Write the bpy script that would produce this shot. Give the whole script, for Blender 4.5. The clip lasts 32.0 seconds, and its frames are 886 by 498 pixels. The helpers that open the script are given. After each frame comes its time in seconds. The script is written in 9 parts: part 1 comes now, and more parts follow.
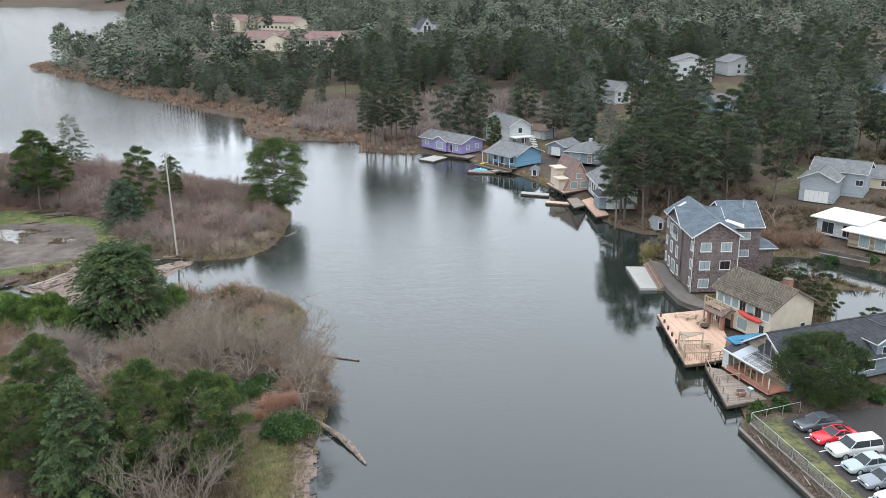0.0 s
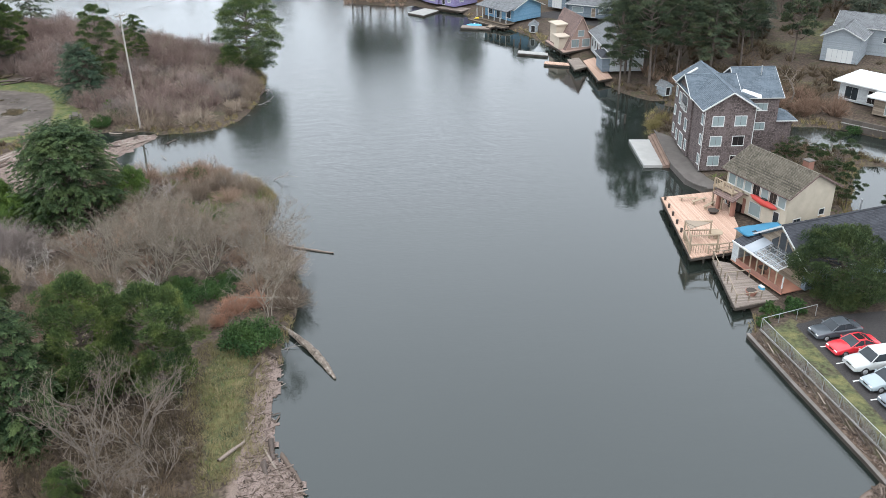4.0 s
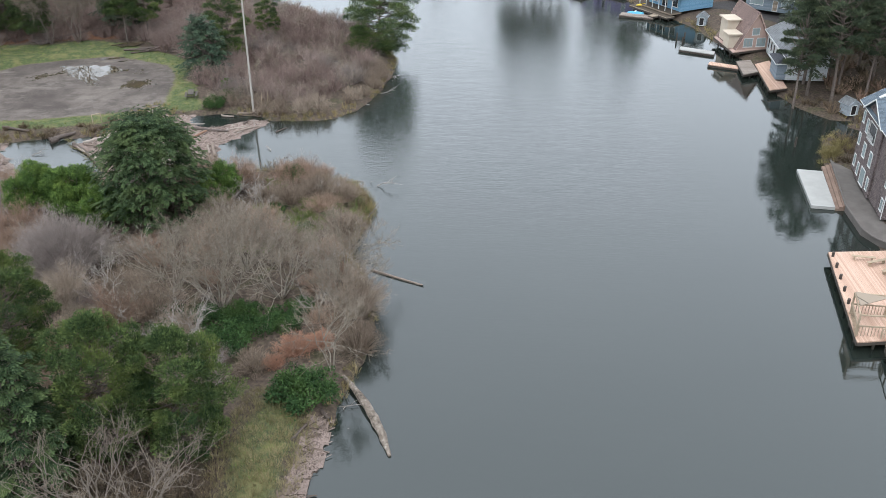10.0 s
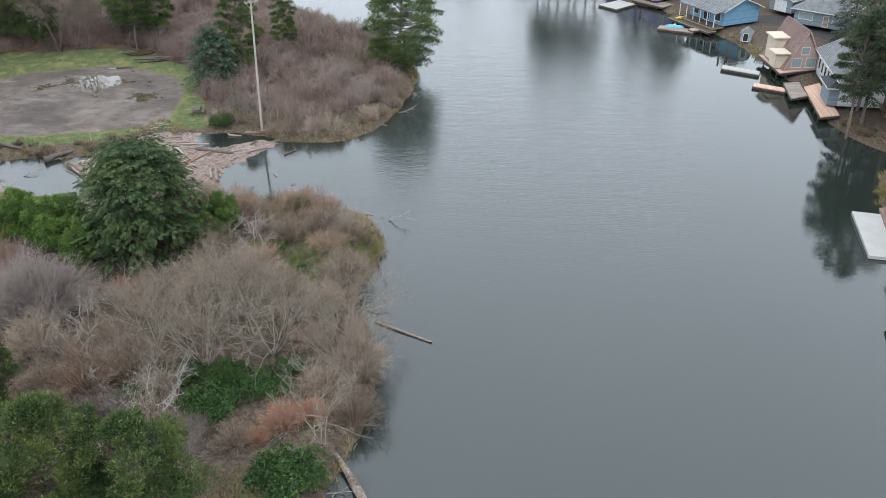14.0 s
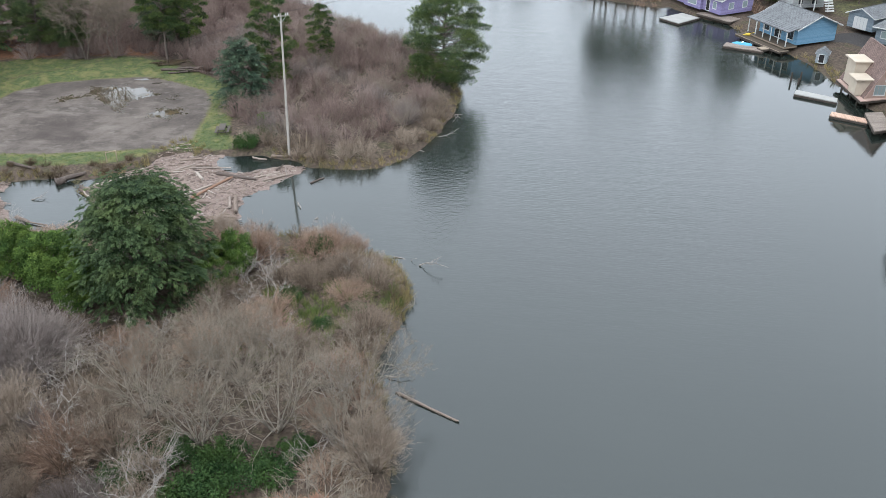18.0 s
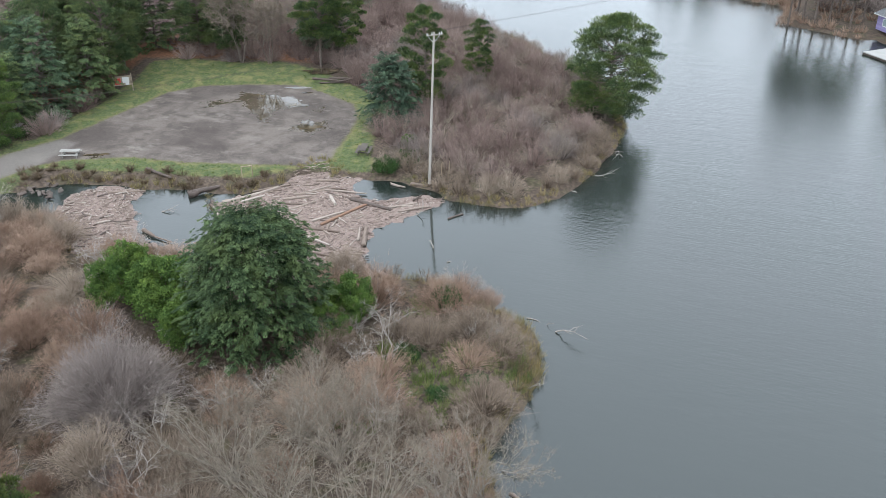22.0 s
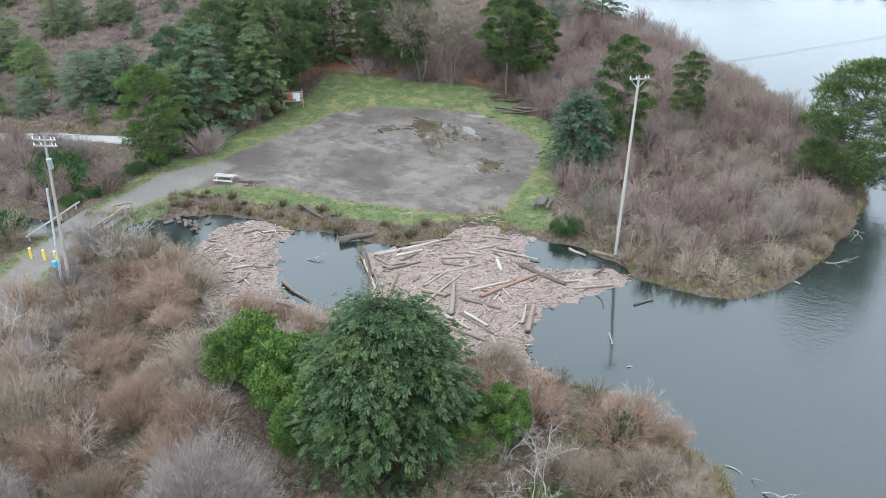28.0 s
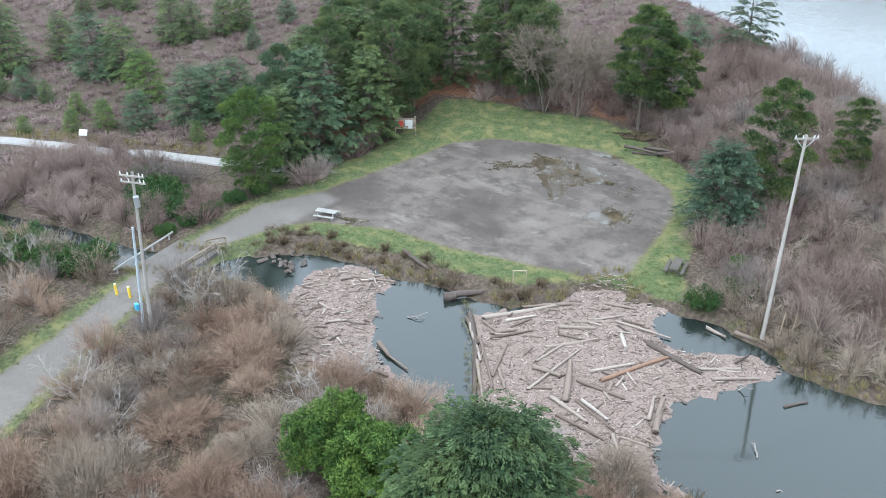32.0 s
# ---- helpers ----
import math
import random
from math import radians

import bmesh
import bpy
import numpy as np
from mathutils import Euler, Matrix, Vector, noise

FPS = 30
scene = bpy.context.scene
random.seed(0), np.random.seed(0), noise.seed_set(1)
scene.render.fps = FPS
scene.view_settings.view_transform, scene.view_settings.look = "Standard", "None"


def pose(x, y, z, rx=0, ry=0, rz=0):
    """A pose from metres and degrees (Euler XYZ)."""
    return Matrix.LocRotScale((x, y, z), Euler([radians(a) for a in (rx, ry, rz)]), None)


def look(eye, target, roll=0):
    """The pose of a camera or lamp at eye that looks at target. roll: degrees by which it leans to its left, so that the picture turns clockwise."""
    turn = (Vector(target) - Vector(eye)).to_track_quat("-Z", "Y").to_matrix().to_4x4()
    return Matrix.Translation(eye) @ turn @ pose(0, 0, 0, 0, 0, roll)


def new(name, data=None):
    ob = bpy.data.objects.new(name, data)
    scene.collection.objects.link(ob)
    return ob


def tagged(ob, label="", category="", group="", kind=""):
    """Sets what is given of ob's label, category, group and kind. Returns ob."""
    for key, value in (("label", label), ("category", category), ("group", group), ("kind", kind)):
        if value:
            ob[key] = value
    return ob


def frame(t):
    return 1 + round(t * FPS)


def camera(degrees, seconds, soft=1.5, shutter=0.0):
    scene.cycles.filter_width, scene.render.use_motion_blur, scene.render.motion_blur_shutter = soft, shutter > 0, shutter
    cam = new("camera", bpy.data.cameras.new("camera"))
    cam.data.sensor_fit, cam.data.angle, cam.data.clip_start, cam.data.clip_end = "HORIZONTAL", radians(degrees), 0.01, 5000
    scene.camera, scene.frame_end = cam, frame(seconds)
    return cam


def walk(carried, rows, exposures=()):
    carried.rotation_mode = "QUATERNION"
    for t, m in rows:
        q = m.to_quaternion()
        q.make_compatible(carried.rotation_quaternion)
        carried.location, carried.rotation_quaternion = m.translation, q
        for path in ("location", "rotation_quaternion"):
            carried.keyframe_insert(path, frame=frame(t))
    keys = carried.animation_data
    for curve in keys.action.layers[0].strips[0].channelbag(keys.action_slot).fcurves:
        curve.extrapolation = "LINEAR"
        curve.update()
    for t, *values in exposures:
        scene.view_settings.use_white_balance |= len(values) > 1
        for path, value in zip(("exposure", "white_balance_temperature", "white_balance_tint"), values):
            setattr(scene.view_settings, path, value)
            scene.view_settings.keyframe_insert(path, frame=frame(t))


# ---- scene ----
cam = camera(53.2, 32.0, 0.6)
PATH = [
    (0, (-6.385, -4.59, 45.177), (-6.114, -2.701, 44.579), -0.3),
    (0.5, (-6.02, -3.188, 45.129), (-5.756, -1.338, 44.415), -0.4),
    (1, (-5.564, -1.714, 45.199), (-5.306, 0.102, 44.404), -0.4),
    (1.5, (-5.237, -0.17, 45.231), (-4.976, 1.646, 44.435), -0.4),
    (2, (-4.75, 1.245, 45.174), (-4.49, 3.061, 44.378), -0.3),
    (2.5, (-4.149, 2.62, 45.222), (-3.892, 4.43, 44.412), -0.6),
    (3, (-3.656, 3.927, 45.275), (-3.402, 5.723, 44.434), -0.5),
    (3.5, (-3.053, 5.203, 45.307), (-2.804, 6.983, 44.429), -0.7),
    (5.5, (-1.157, 10.236, 45.468), (-0.916, 11.962, 44.486), -0.5),
    (6, (-0.656, 11.528, 45.323), (-0.415, 13.254, 44.342), -0.5),
    (6.5, (-0.053, 12.782, 45.183), (0.188, 14.509, 44.204), -0.5),
    (7, (0.462, 14.072, 45.2), (0.703, 15.798, 44.219), -0.5),
    (7.5, (0.944, 15.319, 45.197), (1.187, 17.045, 44.216), -0.5),
    (8, (1.515, 16.571, 45.21), (1.716, 18.302, 44.229), -0.5),
    (8.5, (2.162, 17.83, 45.165), (2.265, 19.571, 44.186), -0.5),
    (9, (2.724, 19.137, 45.168), (2.755, 20.88, 44.189), -0.5),
    (9.5, (3.193, 20.435, 45.064), (3.153, 22.179, 44.087), -0.4),
    (10, (3.74, 21.776, 44.93), (3.638, 23.519, 43.954), -0.5),
    (10.5, (4.055, 23.024, 44.909), (3.916, 24.765, 43.934), -0.4),
    (11, (4.367, 24.309, 44.949), (4.194, 26.046, 43.973), -0.4),
    (11.5, (4.69, 25.57, 44.879), (4.526, 27.308, 43.904), -0.4),
    (12, (4.691, 26.866, 44.837), (4.529, 28.605, 43.862), -0.4),
    (12.5, (4.687, 28.155, 44.833), (4.524, 29.893, 43.857), -0.4),
    (13, (4.646, 29.454, 44.783), (4.483, 31.191, 43.805), -0.3),
    (13.5, (4.584, 30.664, 44.894), (4.419, 32.399, 43.913), -0.2),
    (14, (4.553, 31.946, 44.949), (4.386, 33.68, 43.966), -0.2),
    (14.5, (4.511, 33.312, 44.841), (4.341, 35.046, 43.858), -0.2),
    (16.5, (4.616, 38.889, 44.844), (4.439, 40.619, 43.855), -0.1),
    (17, (4.53, 40.421, 44.687), (4.353, 42.151, 43.699), -0.2),
    (17.5, (4.467, 41.84, 44.606), (4.251, 43.566, 43.619), -0.1),
    (18, (4.465, 43.27, 44.594), (4.193, 44.987, 43.605), -0.1),
    (18.5, (4.502, 44.588, 44.644), (4.175, 46.296, 43.656), -0.1),
    (19, (4.473, 46.034, 44.522), (4.086, 47.73, 43.535), -0.1),
    (19.5, (4.323, 47.358, 44.488), (3.876, 49.039, 43.502), -0.0),
    (20, (4.015, 48.792, 44.486), (3.537, 50.464, 43.499), 0.0),
    (20.5, (3.755, 50.05, 44.394), (3.276, 51.723, 43.408), -0.0),
    (21, (3.512, 51.351, 44.301), (3.021, 53.021, 43.316), -0.0),
    (21.5, (3.398, 53.071, 44.095), (2.852, 54.723, 43.11), -0.1),
    (22, (3.156, 54.4, 44.043), (2.553, 56.033, 43.058), -0.1),
    (22.5, (2.762, 55.688, 43.993), (2.135, 57.313, 43.009), -0.1),
    (23, (2.341, 57.07, 43.986), (1.676, 58.679, 43.001), -0.1),
    (23.5, (1.938, 58.519, 44.069), (1.234, 60.109, 43.08), -0.5),
    (24, (1.488, 60.036, 44.108), (0.754, 61.609, 43.116), -0.6),
    (24.5, (1.028, 61.48, 44.054), (0.253, 63.033, 43.061), -0.6),
    (25, (0.661, 62.821, 44.047), (-0.151, 64.355, 43.054), -0.6),
    (25.5, (0.03, 64.071, 44.052), (-0.81, 65.588, 43.056), -0.7),
    (27.5, (-2.687, 68.748, 43.579), (-3.626, 70.206, 42.584), -0.9),
    (28, (-3.48, 69.924, 43.497), (-4.438, 71.371, 42.503), -1.0),
    (28.5, (-4.342, 71.004, 43.457), (-5.316, 72.441, 42.463), -1.0),
    (29, (-5.23, 71.998, 43.3), (-6.21, 73.432, 42.309), -1.0),
    (29.5, (-6.027, 73.027, 43.278), (-7.035, 74.441, 42.287), -1.1),
    (30, (-7.029, 74.082, 43.374), (-8.072, 75.471, 42.382), -1.1),
    (30.5, (-7.918, 75.147, 43.42), (-8.993, 76.51, 42.428), -1.1),
    (31, (-8.774, 76.248, 43.384), (-9.876, 77.591, 42.395), -1.1),
    (31.5, (-9.631, 77.287, 43.429), (-10.757, 78.612, 42.441), -1.1),
    (32, (-10.5, 78.337, 43.364), (-11.649, 79.643, 42.378), -1.1),
]
walk(cam, [(t, look(eye, aim, roll)) for t, eye, aim, roll in PATH], [(0, 1.90, 6050, 8), (2, 1.98, 6050, 8), (6, 1.90, 6000, 8), (14, 1.90, 5950, 7), (20, 1.96, 5900, 7), (26, 2.26, 5700, 4), (32, 2.36, 5500, 3)])

# ---- world and light ----
world = bpy.data.worlds.new("overcast_sky")
scene.world = world
world.use_nodes = True
wn, wl = world.node_tree.nodes, world.node_tree.links
sky = wn.new("ShaderNodeTexSky")
sky.sky_type = "NISHITA"
sky.sun_disc = False
sky.sun_elevation = radians(38)
sky.sun_rotation = radians(200)
sky.altitude = 0
sky.air_density = 1.0
sky.dust_density = 1.5
sky.ozone_density = 1.0
cloud = wn.new("ShaderNodeHueSaturation")
cloud.inputs["Saturation"].default_value = 0.2
wl.new(sky.outputs["Color"], cloud.inputs["Color"])
veil = wn.new("ShaderNodeMix")
veil.data_type = "RGBA"
veil.inputs[0].default_value = 0.9
veil.inputs[7].default_value = (3.75, 3.85, 4.0, 1)
wl.new(cloud.outputs["Color"], veil.inputs[6])
wl.new(veil.outputs[2], wn["Background"].inputs["Color"])
wn["Background"].inputs["Strength"].default_value = 0.15

sun_data = bpy.data.lights.new("sun", "SUN")
sun_data.energy = 0.6
sun_data.angle = radians(60)
sun_data.color = (1.0, 0.97, 0.93)
sun = new("sun", sun_data)
sun.matrix_world = look((0, 0, 300), (45, 125, 0))

# ---- materials ----


class Mat:
    """A small builder of node materials."""

    def __init__(self, name, rough=0.8, metal=0.0, spec=0.3):
        self.m = bpy.data.materials.new(name)
        self.m.use_nodes = True
        self.n, self.l = self.m.node_tree.nodes, self.m.node_tree.links
        self.b = self.n["Principled BSDF"]
        self.b.inputs["Roughness"].default_value = rough
        self.b.inputs["Metallic"].default_value = metal
        self.b.inputs["Specular IOR Level"].default_value = spec
        self.pos = None

    def node(self, kind, **kw):
        nd = self.n.new(kind)
        for k, v in kw.items():
            if isinstance(v, bpy.types.NodeSocket):
                self.l.new(v, nd.inputs[k.replace("_", " ")])
            else:
                nd.inputs[k.replace("_", " ")].default_value = v
        return nd

    def where(self, local=False):
        if self.pos is None:
            tc = self.n.new("ShaderNodeTexCoord") if local else self.n.new("ShaderNodeNewGeometry")
            self.pos = tc.outputs["Object" if local else "Position"]
        return self.pos

    def noise(self, scale, detail=4.0, rough=0.55, stretch=None, local=False):
        v = self.where(local)
        if stretch:
            mp = self.n.new("ShaderNodeMapping")
            mp.inputs["Scale"].default_value = stretch
            self.l.new(v, mp.inputs["Vector"])
            v = mp.outputs["Vector"]
        nd = self.node("ShaderNodeTexNoise", Scale=scale, Detail=detail, Roughness=rough)
        self.l.new(v, nd.inputs["Vector"])
        return nd.outputs["Fac"]

    def ramp(self, fac, stops):
        nd = self.n.new("ShaderNodeValToRGB")
        el = nd.color_ramp.elements
        while len(el) < len(stops):
            el.new(0.5)
        for e, (p, c) in zip(el, stops):
            e.position, e.color = p, (*c, 1) if len(c) == 3 else c
        self.l.new(fac, nd.inputs["Fac"])
        return nd.outputs["Color"]

    def mix(self, fac, a, b, mode="MIX"):
        nd = self.n.new("ShaderNodeMix")
        nd.data_type, nd.blend_type = "RGBA", mode
        for key, v in ((0, fac), (6, a), (7, b)):
            if isinstance(v, bpy.types.NodeSocket):
                self.l.new(v, nd.inputs[key])
            elif key == 0:
                nd.inputs[0].default_value = v
            else:
                nd.inputs[key].default_value = (*v, 1)
        return nd.outputs[2]

    def math(self, op, a, b=0.0, c=0.0, clamp=False):
        nd = self.n.new("ShaderNodeMath")
        nd.operation, nd.use_clamp = op, clamp
        for k, v in enumerate((a, b, c)):
            if isinstance(v, bpy.types.NodeSocket):
                self.l.new(v, nd.inputs[k])
            else:
                nd.inputs[k].default_value = v
        return nd.outputs[0]

    def step(self, v, lo, hi):
        nd = self.n.new("ShaderNodeMapRange")
        nd.interpolation_type = "SMOOTHSTEP"
        self.l.new(v, nd.inputs[0])
        nd.inputs[1].default_value, nd.inputs[2].default_value = lo, hi
        return nd.outputs[0]

    def attr(self, name):
        nd = self.n.new("ShaderNodeAttribute")
        nd.attribute_name = name
        return nd.outputs["Fac"]

    def island(self):
        return self.n.new("ShaderNodeNewGeometry").outputs["Random Per Island"]

    def per_object(self):
        return self.n.new("ShaderNodeObjectInfo").outputs["Random"]

    def color(self, c):
        if isinstance(c, bpy.types.NodeSocket):
            self.l.new(c, self.b.inputs["Base Color"])
        else:
            self.b.inputs["Base Color"].default_value = (*c, 1)
        return self

    def bump(self, h, strength=0.3, dist=0.05):
        nd = self.node("ShaderNodeBump", Strength=strength, Distance=dist)
        self.l.new(h, nd.inputs["Height"])
        self.l.new(nd.outputs["Normal"], self.b.inputs["Normal"])
        return self

    def rough(self, v):
        self.l.new(v, self.b.inputs["Roughness"])
        return self


def plain(name, c, rough=0.7, metal=0.0, vary=0.12, scale=3.0, bump=0.15, stretch=None):
    """Paint, concrete, plastic: one colour with stains at two scales and a fine relief."""
    m = Mat(name, rough, metal)
    big, fine = m.noise(scale * 0.25, 3), m.noise(scale * 6, 5, stretch=stretch)
    lo, hi = [v * (1 - vary * 1.6) for v in c], [min(1, v * (1 + vary)) for v in c]
    col = m.mix(fine, m.ramp(big, [(0.3, lo), (0.7, hi)]), c)
    m.color(col).bump(fine, bump, 0.01)
    return m.m


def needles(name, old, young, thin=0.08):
    """Evergreen foliage: paler young shoots outside; the shade inside the crown is painted in as darker colour."""
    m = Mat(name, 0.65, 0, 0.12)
    age_shade = m.math("ADD", m.attr("tint"), m.math("MULTIPLY", m.math("SUBTRACT", m.island(), 0.5), 0.55), clamp=True)
    c = m.ramp(age_shade, [(0.0, old), (0.5, [a * 0.6 + b * 0.4 for a, b in zip(old, young)]), (1.0, young)])
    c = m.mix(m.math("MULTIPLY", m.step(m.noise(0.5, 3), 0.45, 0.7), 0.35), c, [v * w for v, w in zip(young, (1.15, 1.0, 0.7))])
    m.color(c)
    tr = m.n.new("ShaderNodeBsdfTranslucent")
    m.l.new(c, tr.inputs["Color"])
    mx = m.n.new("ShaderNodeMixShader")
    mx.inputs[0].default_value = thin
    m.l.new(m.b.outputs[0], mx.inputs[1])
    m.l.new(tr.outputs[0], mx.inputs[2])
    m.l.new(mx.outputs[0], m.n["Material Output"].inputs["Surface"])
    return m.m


def twigs(name, a, b, c):
    """Leafless stems: a tint for each shrub and a variation from twig to twig."""
    m = Mat(name, 0.85, 0, 0.15)
    tint = m.attr("tint")
    base = m.ramp(tint, [(0.0, a), (0.5, b), (1.0, c)])
    base = m.mix(0.5, base, m.mix(0.6, base, m.ramp(m.island(), [(0.0, [v * 0.45 for v in a]), (0.5, b), (1.0, [min(1, v * 1.35) for v in c])])))
    m.color(base)
    return m.m


def bark(name, a, b, scale=6.0):
    m = Mat(name, 0.9, 0, 0.2)
    n1 = m.noise(scale, 5, stretch=(3, 3, 0.6))
    m.color(m.ramp(n1, [(0.3, a), (0.7, b)])).bump(n1, 0.5, 0.03)
    return m.m


def planks(name, a, b, width=0.14, axis="X", rough=0.75):
    """Boards along one axis of the object: a groove and a shade for each board."""
    m = Mat(name, rough, 0, 0.25)
    tc = m.where(local=True)
    sep = m.n.new("ShaderNodeSeparateXYZ")
    m.l.new(tc, sep.inputs[0])
    v = m.math("DIVIDE", sep.outputs[axis], width)
    row = m.math("FLOOR", v)
    wn_ = m.n.new("ShaderNodeTexWhiteNoise")
    wn_.noise_dimensions = "1D"
    m.l.new(row, wn_.inputs["W"])
    grain = m.noise(5.0, 5, local=True, stretch=(0.6, 6, 6) if axis != "X" else (6, 0.6, 6))
    c = m.ramp(m.math("ADD", m.math("MULTIPLY", wn_.outputs["Value"], 0.6), m.math("MULTIPLY", grain, 0.4)), [(0.2, a), (0.8, b)])
    edge = m.math("ABSOLUTE", m.math("SUBTRACT", m.math("FRACT", v), 0.5))
    groove = m.step(edge, 0.5, 0.44)
    m.color(m.mix(groove, [x * 0.45 for x in a], c)).bump(groove, 0.6, 0.02)
    return m.m


M = {}
# ground: litter, with grass, gravel, asphalt, needles and sand where its masks say so
g = Mat("ground", 0.95, 0, 0.15)
fine, mid, big, grit = g.noise(3.0, 6), g.noise(0.6, 5), g.noise(0.12, 4), g.noise(18.0, 3)
litter = g.ramp(fine, [(0.25, (0.028, 0.021, 0.016)), (0.5, (0.068, 0.051, 0.039)), (0.75, (0.125, 0.095, 0.073))])
litter = g.mix(g.step(mid, 0.5, 0.7), litter, g.ramp(fine, [(0.3, (0.030, 0.030, 0.016)), (0.7, (0.090, 0.078, 0.045))]))


def mask(key, soft=0.16, wild=0.5):
    v = g.math("ADD", g.attr(key), g.math("MULTIPLY", g.math("SUBTRACT", mid, 0.5), wild))
    v = g.math("ADD", v, g.math("MULTIPLY", g.math("SUBTRACT", fine, 0.5), wild * 0.7))
    return g.step(v, 0.5 - soft, 0.5 + soft)


grass_c = g.ramp(fine, [(0.25, (0.036, 0.050, 0.020)), (0.5, (0.066, 0.082, 0.034)), (0.75, (0.110, 0.118, 0.054))])
grass_c = g.mix(g.step(mid, 0.45, 0.7), grass_c, g.ramp(grit, [(0.3, (0.10, 0.095, 0.04)), (0.7, (0.17, 0.155, 0.07))]))
gravel_c = g.ramp(grit, [(0.25, (0.045, 0.037, 0.033)), (0.55, (0.084, 0.070, 0.061)), (0.8, (0.136, 0.114, 0.099))])
gravel_c = g.mix(g.step(big, 0.38, 0.62), gravel_c, g.ramp(grit, [(0.3, (0.084, 0.070, 0.061)), (0.8, (0.172, 0.146, 0.126))]))
streak = g.noise(0.22, 4, stretch=(0.5, 1.6, 1))
gravel_c = g.mix(g.math("MULTIPLY", g.step(streak, 0.5, 0.68), 0.5), gravel_c, (0.184, 0.158, 0.138))
gravel_c = g.mix(g.math("MULTIPLY", g.step(mid, 0.40, 0.70), 0.65), gravel_c, (0.050, 0.041, 0.036))
scuffs = g.noise(0.6, 6, 0.7, stretch=(0.7, 1.0, 1))
gravel_c = g.mix(g.math("MULTIPLY", g.step(scuffs, 0.54, 0.70), 0.4), gravel_c, (0.215, 0.190, 0.166))
gravel_c = g.mix(g.math("MULTIPLY", g.step(g.noise(0.09, 3), 0.50, 0.64), 0.5), gravel_c, (0.058, 0.047, 0.042))
asphalt_c = g.ramp(grit, [(0.3, (0.03, 0.028, 0.028)), (0.7, (0.06, 0.055, 0.053))])
needle_c = g.ramp(fine, [(0.3, (0.09, 0.045, 0.025)), (0.7, (0.2, 0.1, 0.055))])
sand_c = g.ramp(grit, [(0.3, (0.10, 0.075, 0.06)), (0.7, (0.235, 0.18, 0.15))])
gc = g.mix(mask("sand"), litter, sand_c)
moss = g.math("MULTIPLY", g.step(g.math("ADD", g.attr("gravel"), g.math("MULTIPLY", g.math("SUBTRACT", mid, 0.5), 0.5)), 0.05, 0.5), 0.6)
gc = g.mix(mask("grass"), gc, g.mix(moss, grass_c, g.ramp(fine, [(0.3, (0.090, 0.086, 0.032)), (0.7, (0.160, 0.145, 0.060))])))
gc = g.mix(mask("needles", 0.25), gc, needle_c)
gc = g.mix(mask("gravel", 0.28, 0.7), gc, gravel_c)
gc = g.mix(g.math("MULTIPLY", mask("track", 0.3, 0.6), 0.65), gc, g.ramp(grit, [(0.3, (0.105, 0.094, 0.084)), (0.7, (0.195, 0.176, 0.158))]))
gc = g.mix(mask("asphalt", 0.08, 0.12), gc, asphalt_c)
damp = mask("wet", 0.10, 0.75)
film = mask("wet", 0.05, 1.15)
gc = g.mix(g.math("MULTIPLY", damp, 0.45), gc, (0.050, 0.040, 0.030))
gc = g.mix(g.math("MULTIPLY", film, 0.75), gc, (0.055, 0.042, 0.026))
g.color(gc).bump(g.math("MULTIPLY", g.math("ADD", fine, g.math("MULTIPLY", grit, 0.4)), g.math("SUBTRACT", 1.0, film)), 0.5, 0.12)
g.rough(g.math("SUBTRACT", 0.95, g.math("MULTIPLY", film, 0.91)))
g.l.new(g.math("ADD", 0.15, g.math("MULTIPLY", film, 0.4)), g.b.inputs["Specular IOR Level"])
M["ground"] = g.m

w = Mat("water", 0.03, 0, 0.5)
w.b.inputs["IOR"].default_value = 1.65
silt = w.noise(0.03, 3)
w.color(w.ramp(silt, [(0.3, (0.011, 0.0150, 0.0125)), (0.7, (0.015, 0.0190, 0.016))]))
r1, r2 = w.noise(2.6, 4, stretch=(0.35, 1.5, 1)), w.noise(0.5, 3, stretch=(0.3, 1.3, 1))
calm = w.step(w.noise(0.018, 2), 0.42, 0.58)
spot = w.n.new("ShaderNodeSeparateXYZ")
w.l.new(w.where(), spot.inputs[0])
breeze = w.math("MULTIPLY", w.step(spot.outputs["Y"], 75.0, 120.0), w.math("MULTIPLY", w.step(spot.outputs["X"], -26.0, -8.0), w.math("SUBTRACT", 1.0, w.step(spot.outputs["X"], 18.0, 36.0))))
calm = w.math("MAXIMUM", calm, w.math("MULTIPLY", breeze, 1.9))
wave = w.math("MULTIPLY", w.math("ADD", r1, w.math("MULTIPLY", r2, 0.8)), w.math("ADD", w.math("MULTIPLY", calm, 0.5), 0.12))
open_lake = w.math("MULTIPLY", w.step(spot.outputs["Y"], 190.0, 290.0), w.step(spot.outputs["X"], -25.0, -70.0))
wave = w.math("ADD", wave, w.math("MULTIPLY", w.math("MULTIPLY", w.math("ADD", r2, r1), open_lake), 5.0))
w.bump(wave, 0.6, 0.05)
M["water"] = w.m
pd = Mat("puddle_water", 0.04, 0, 0.5)
pd.b.inputs["IOR"].default_value = 1.333
pd.color(pd.ramp(pd.noise(0.8, 3), [(0.3, (0.03, 0.025, 0.018)), (0.7, (0.085, 0.064, 0.038))]))
M["puddle"] = pd.m

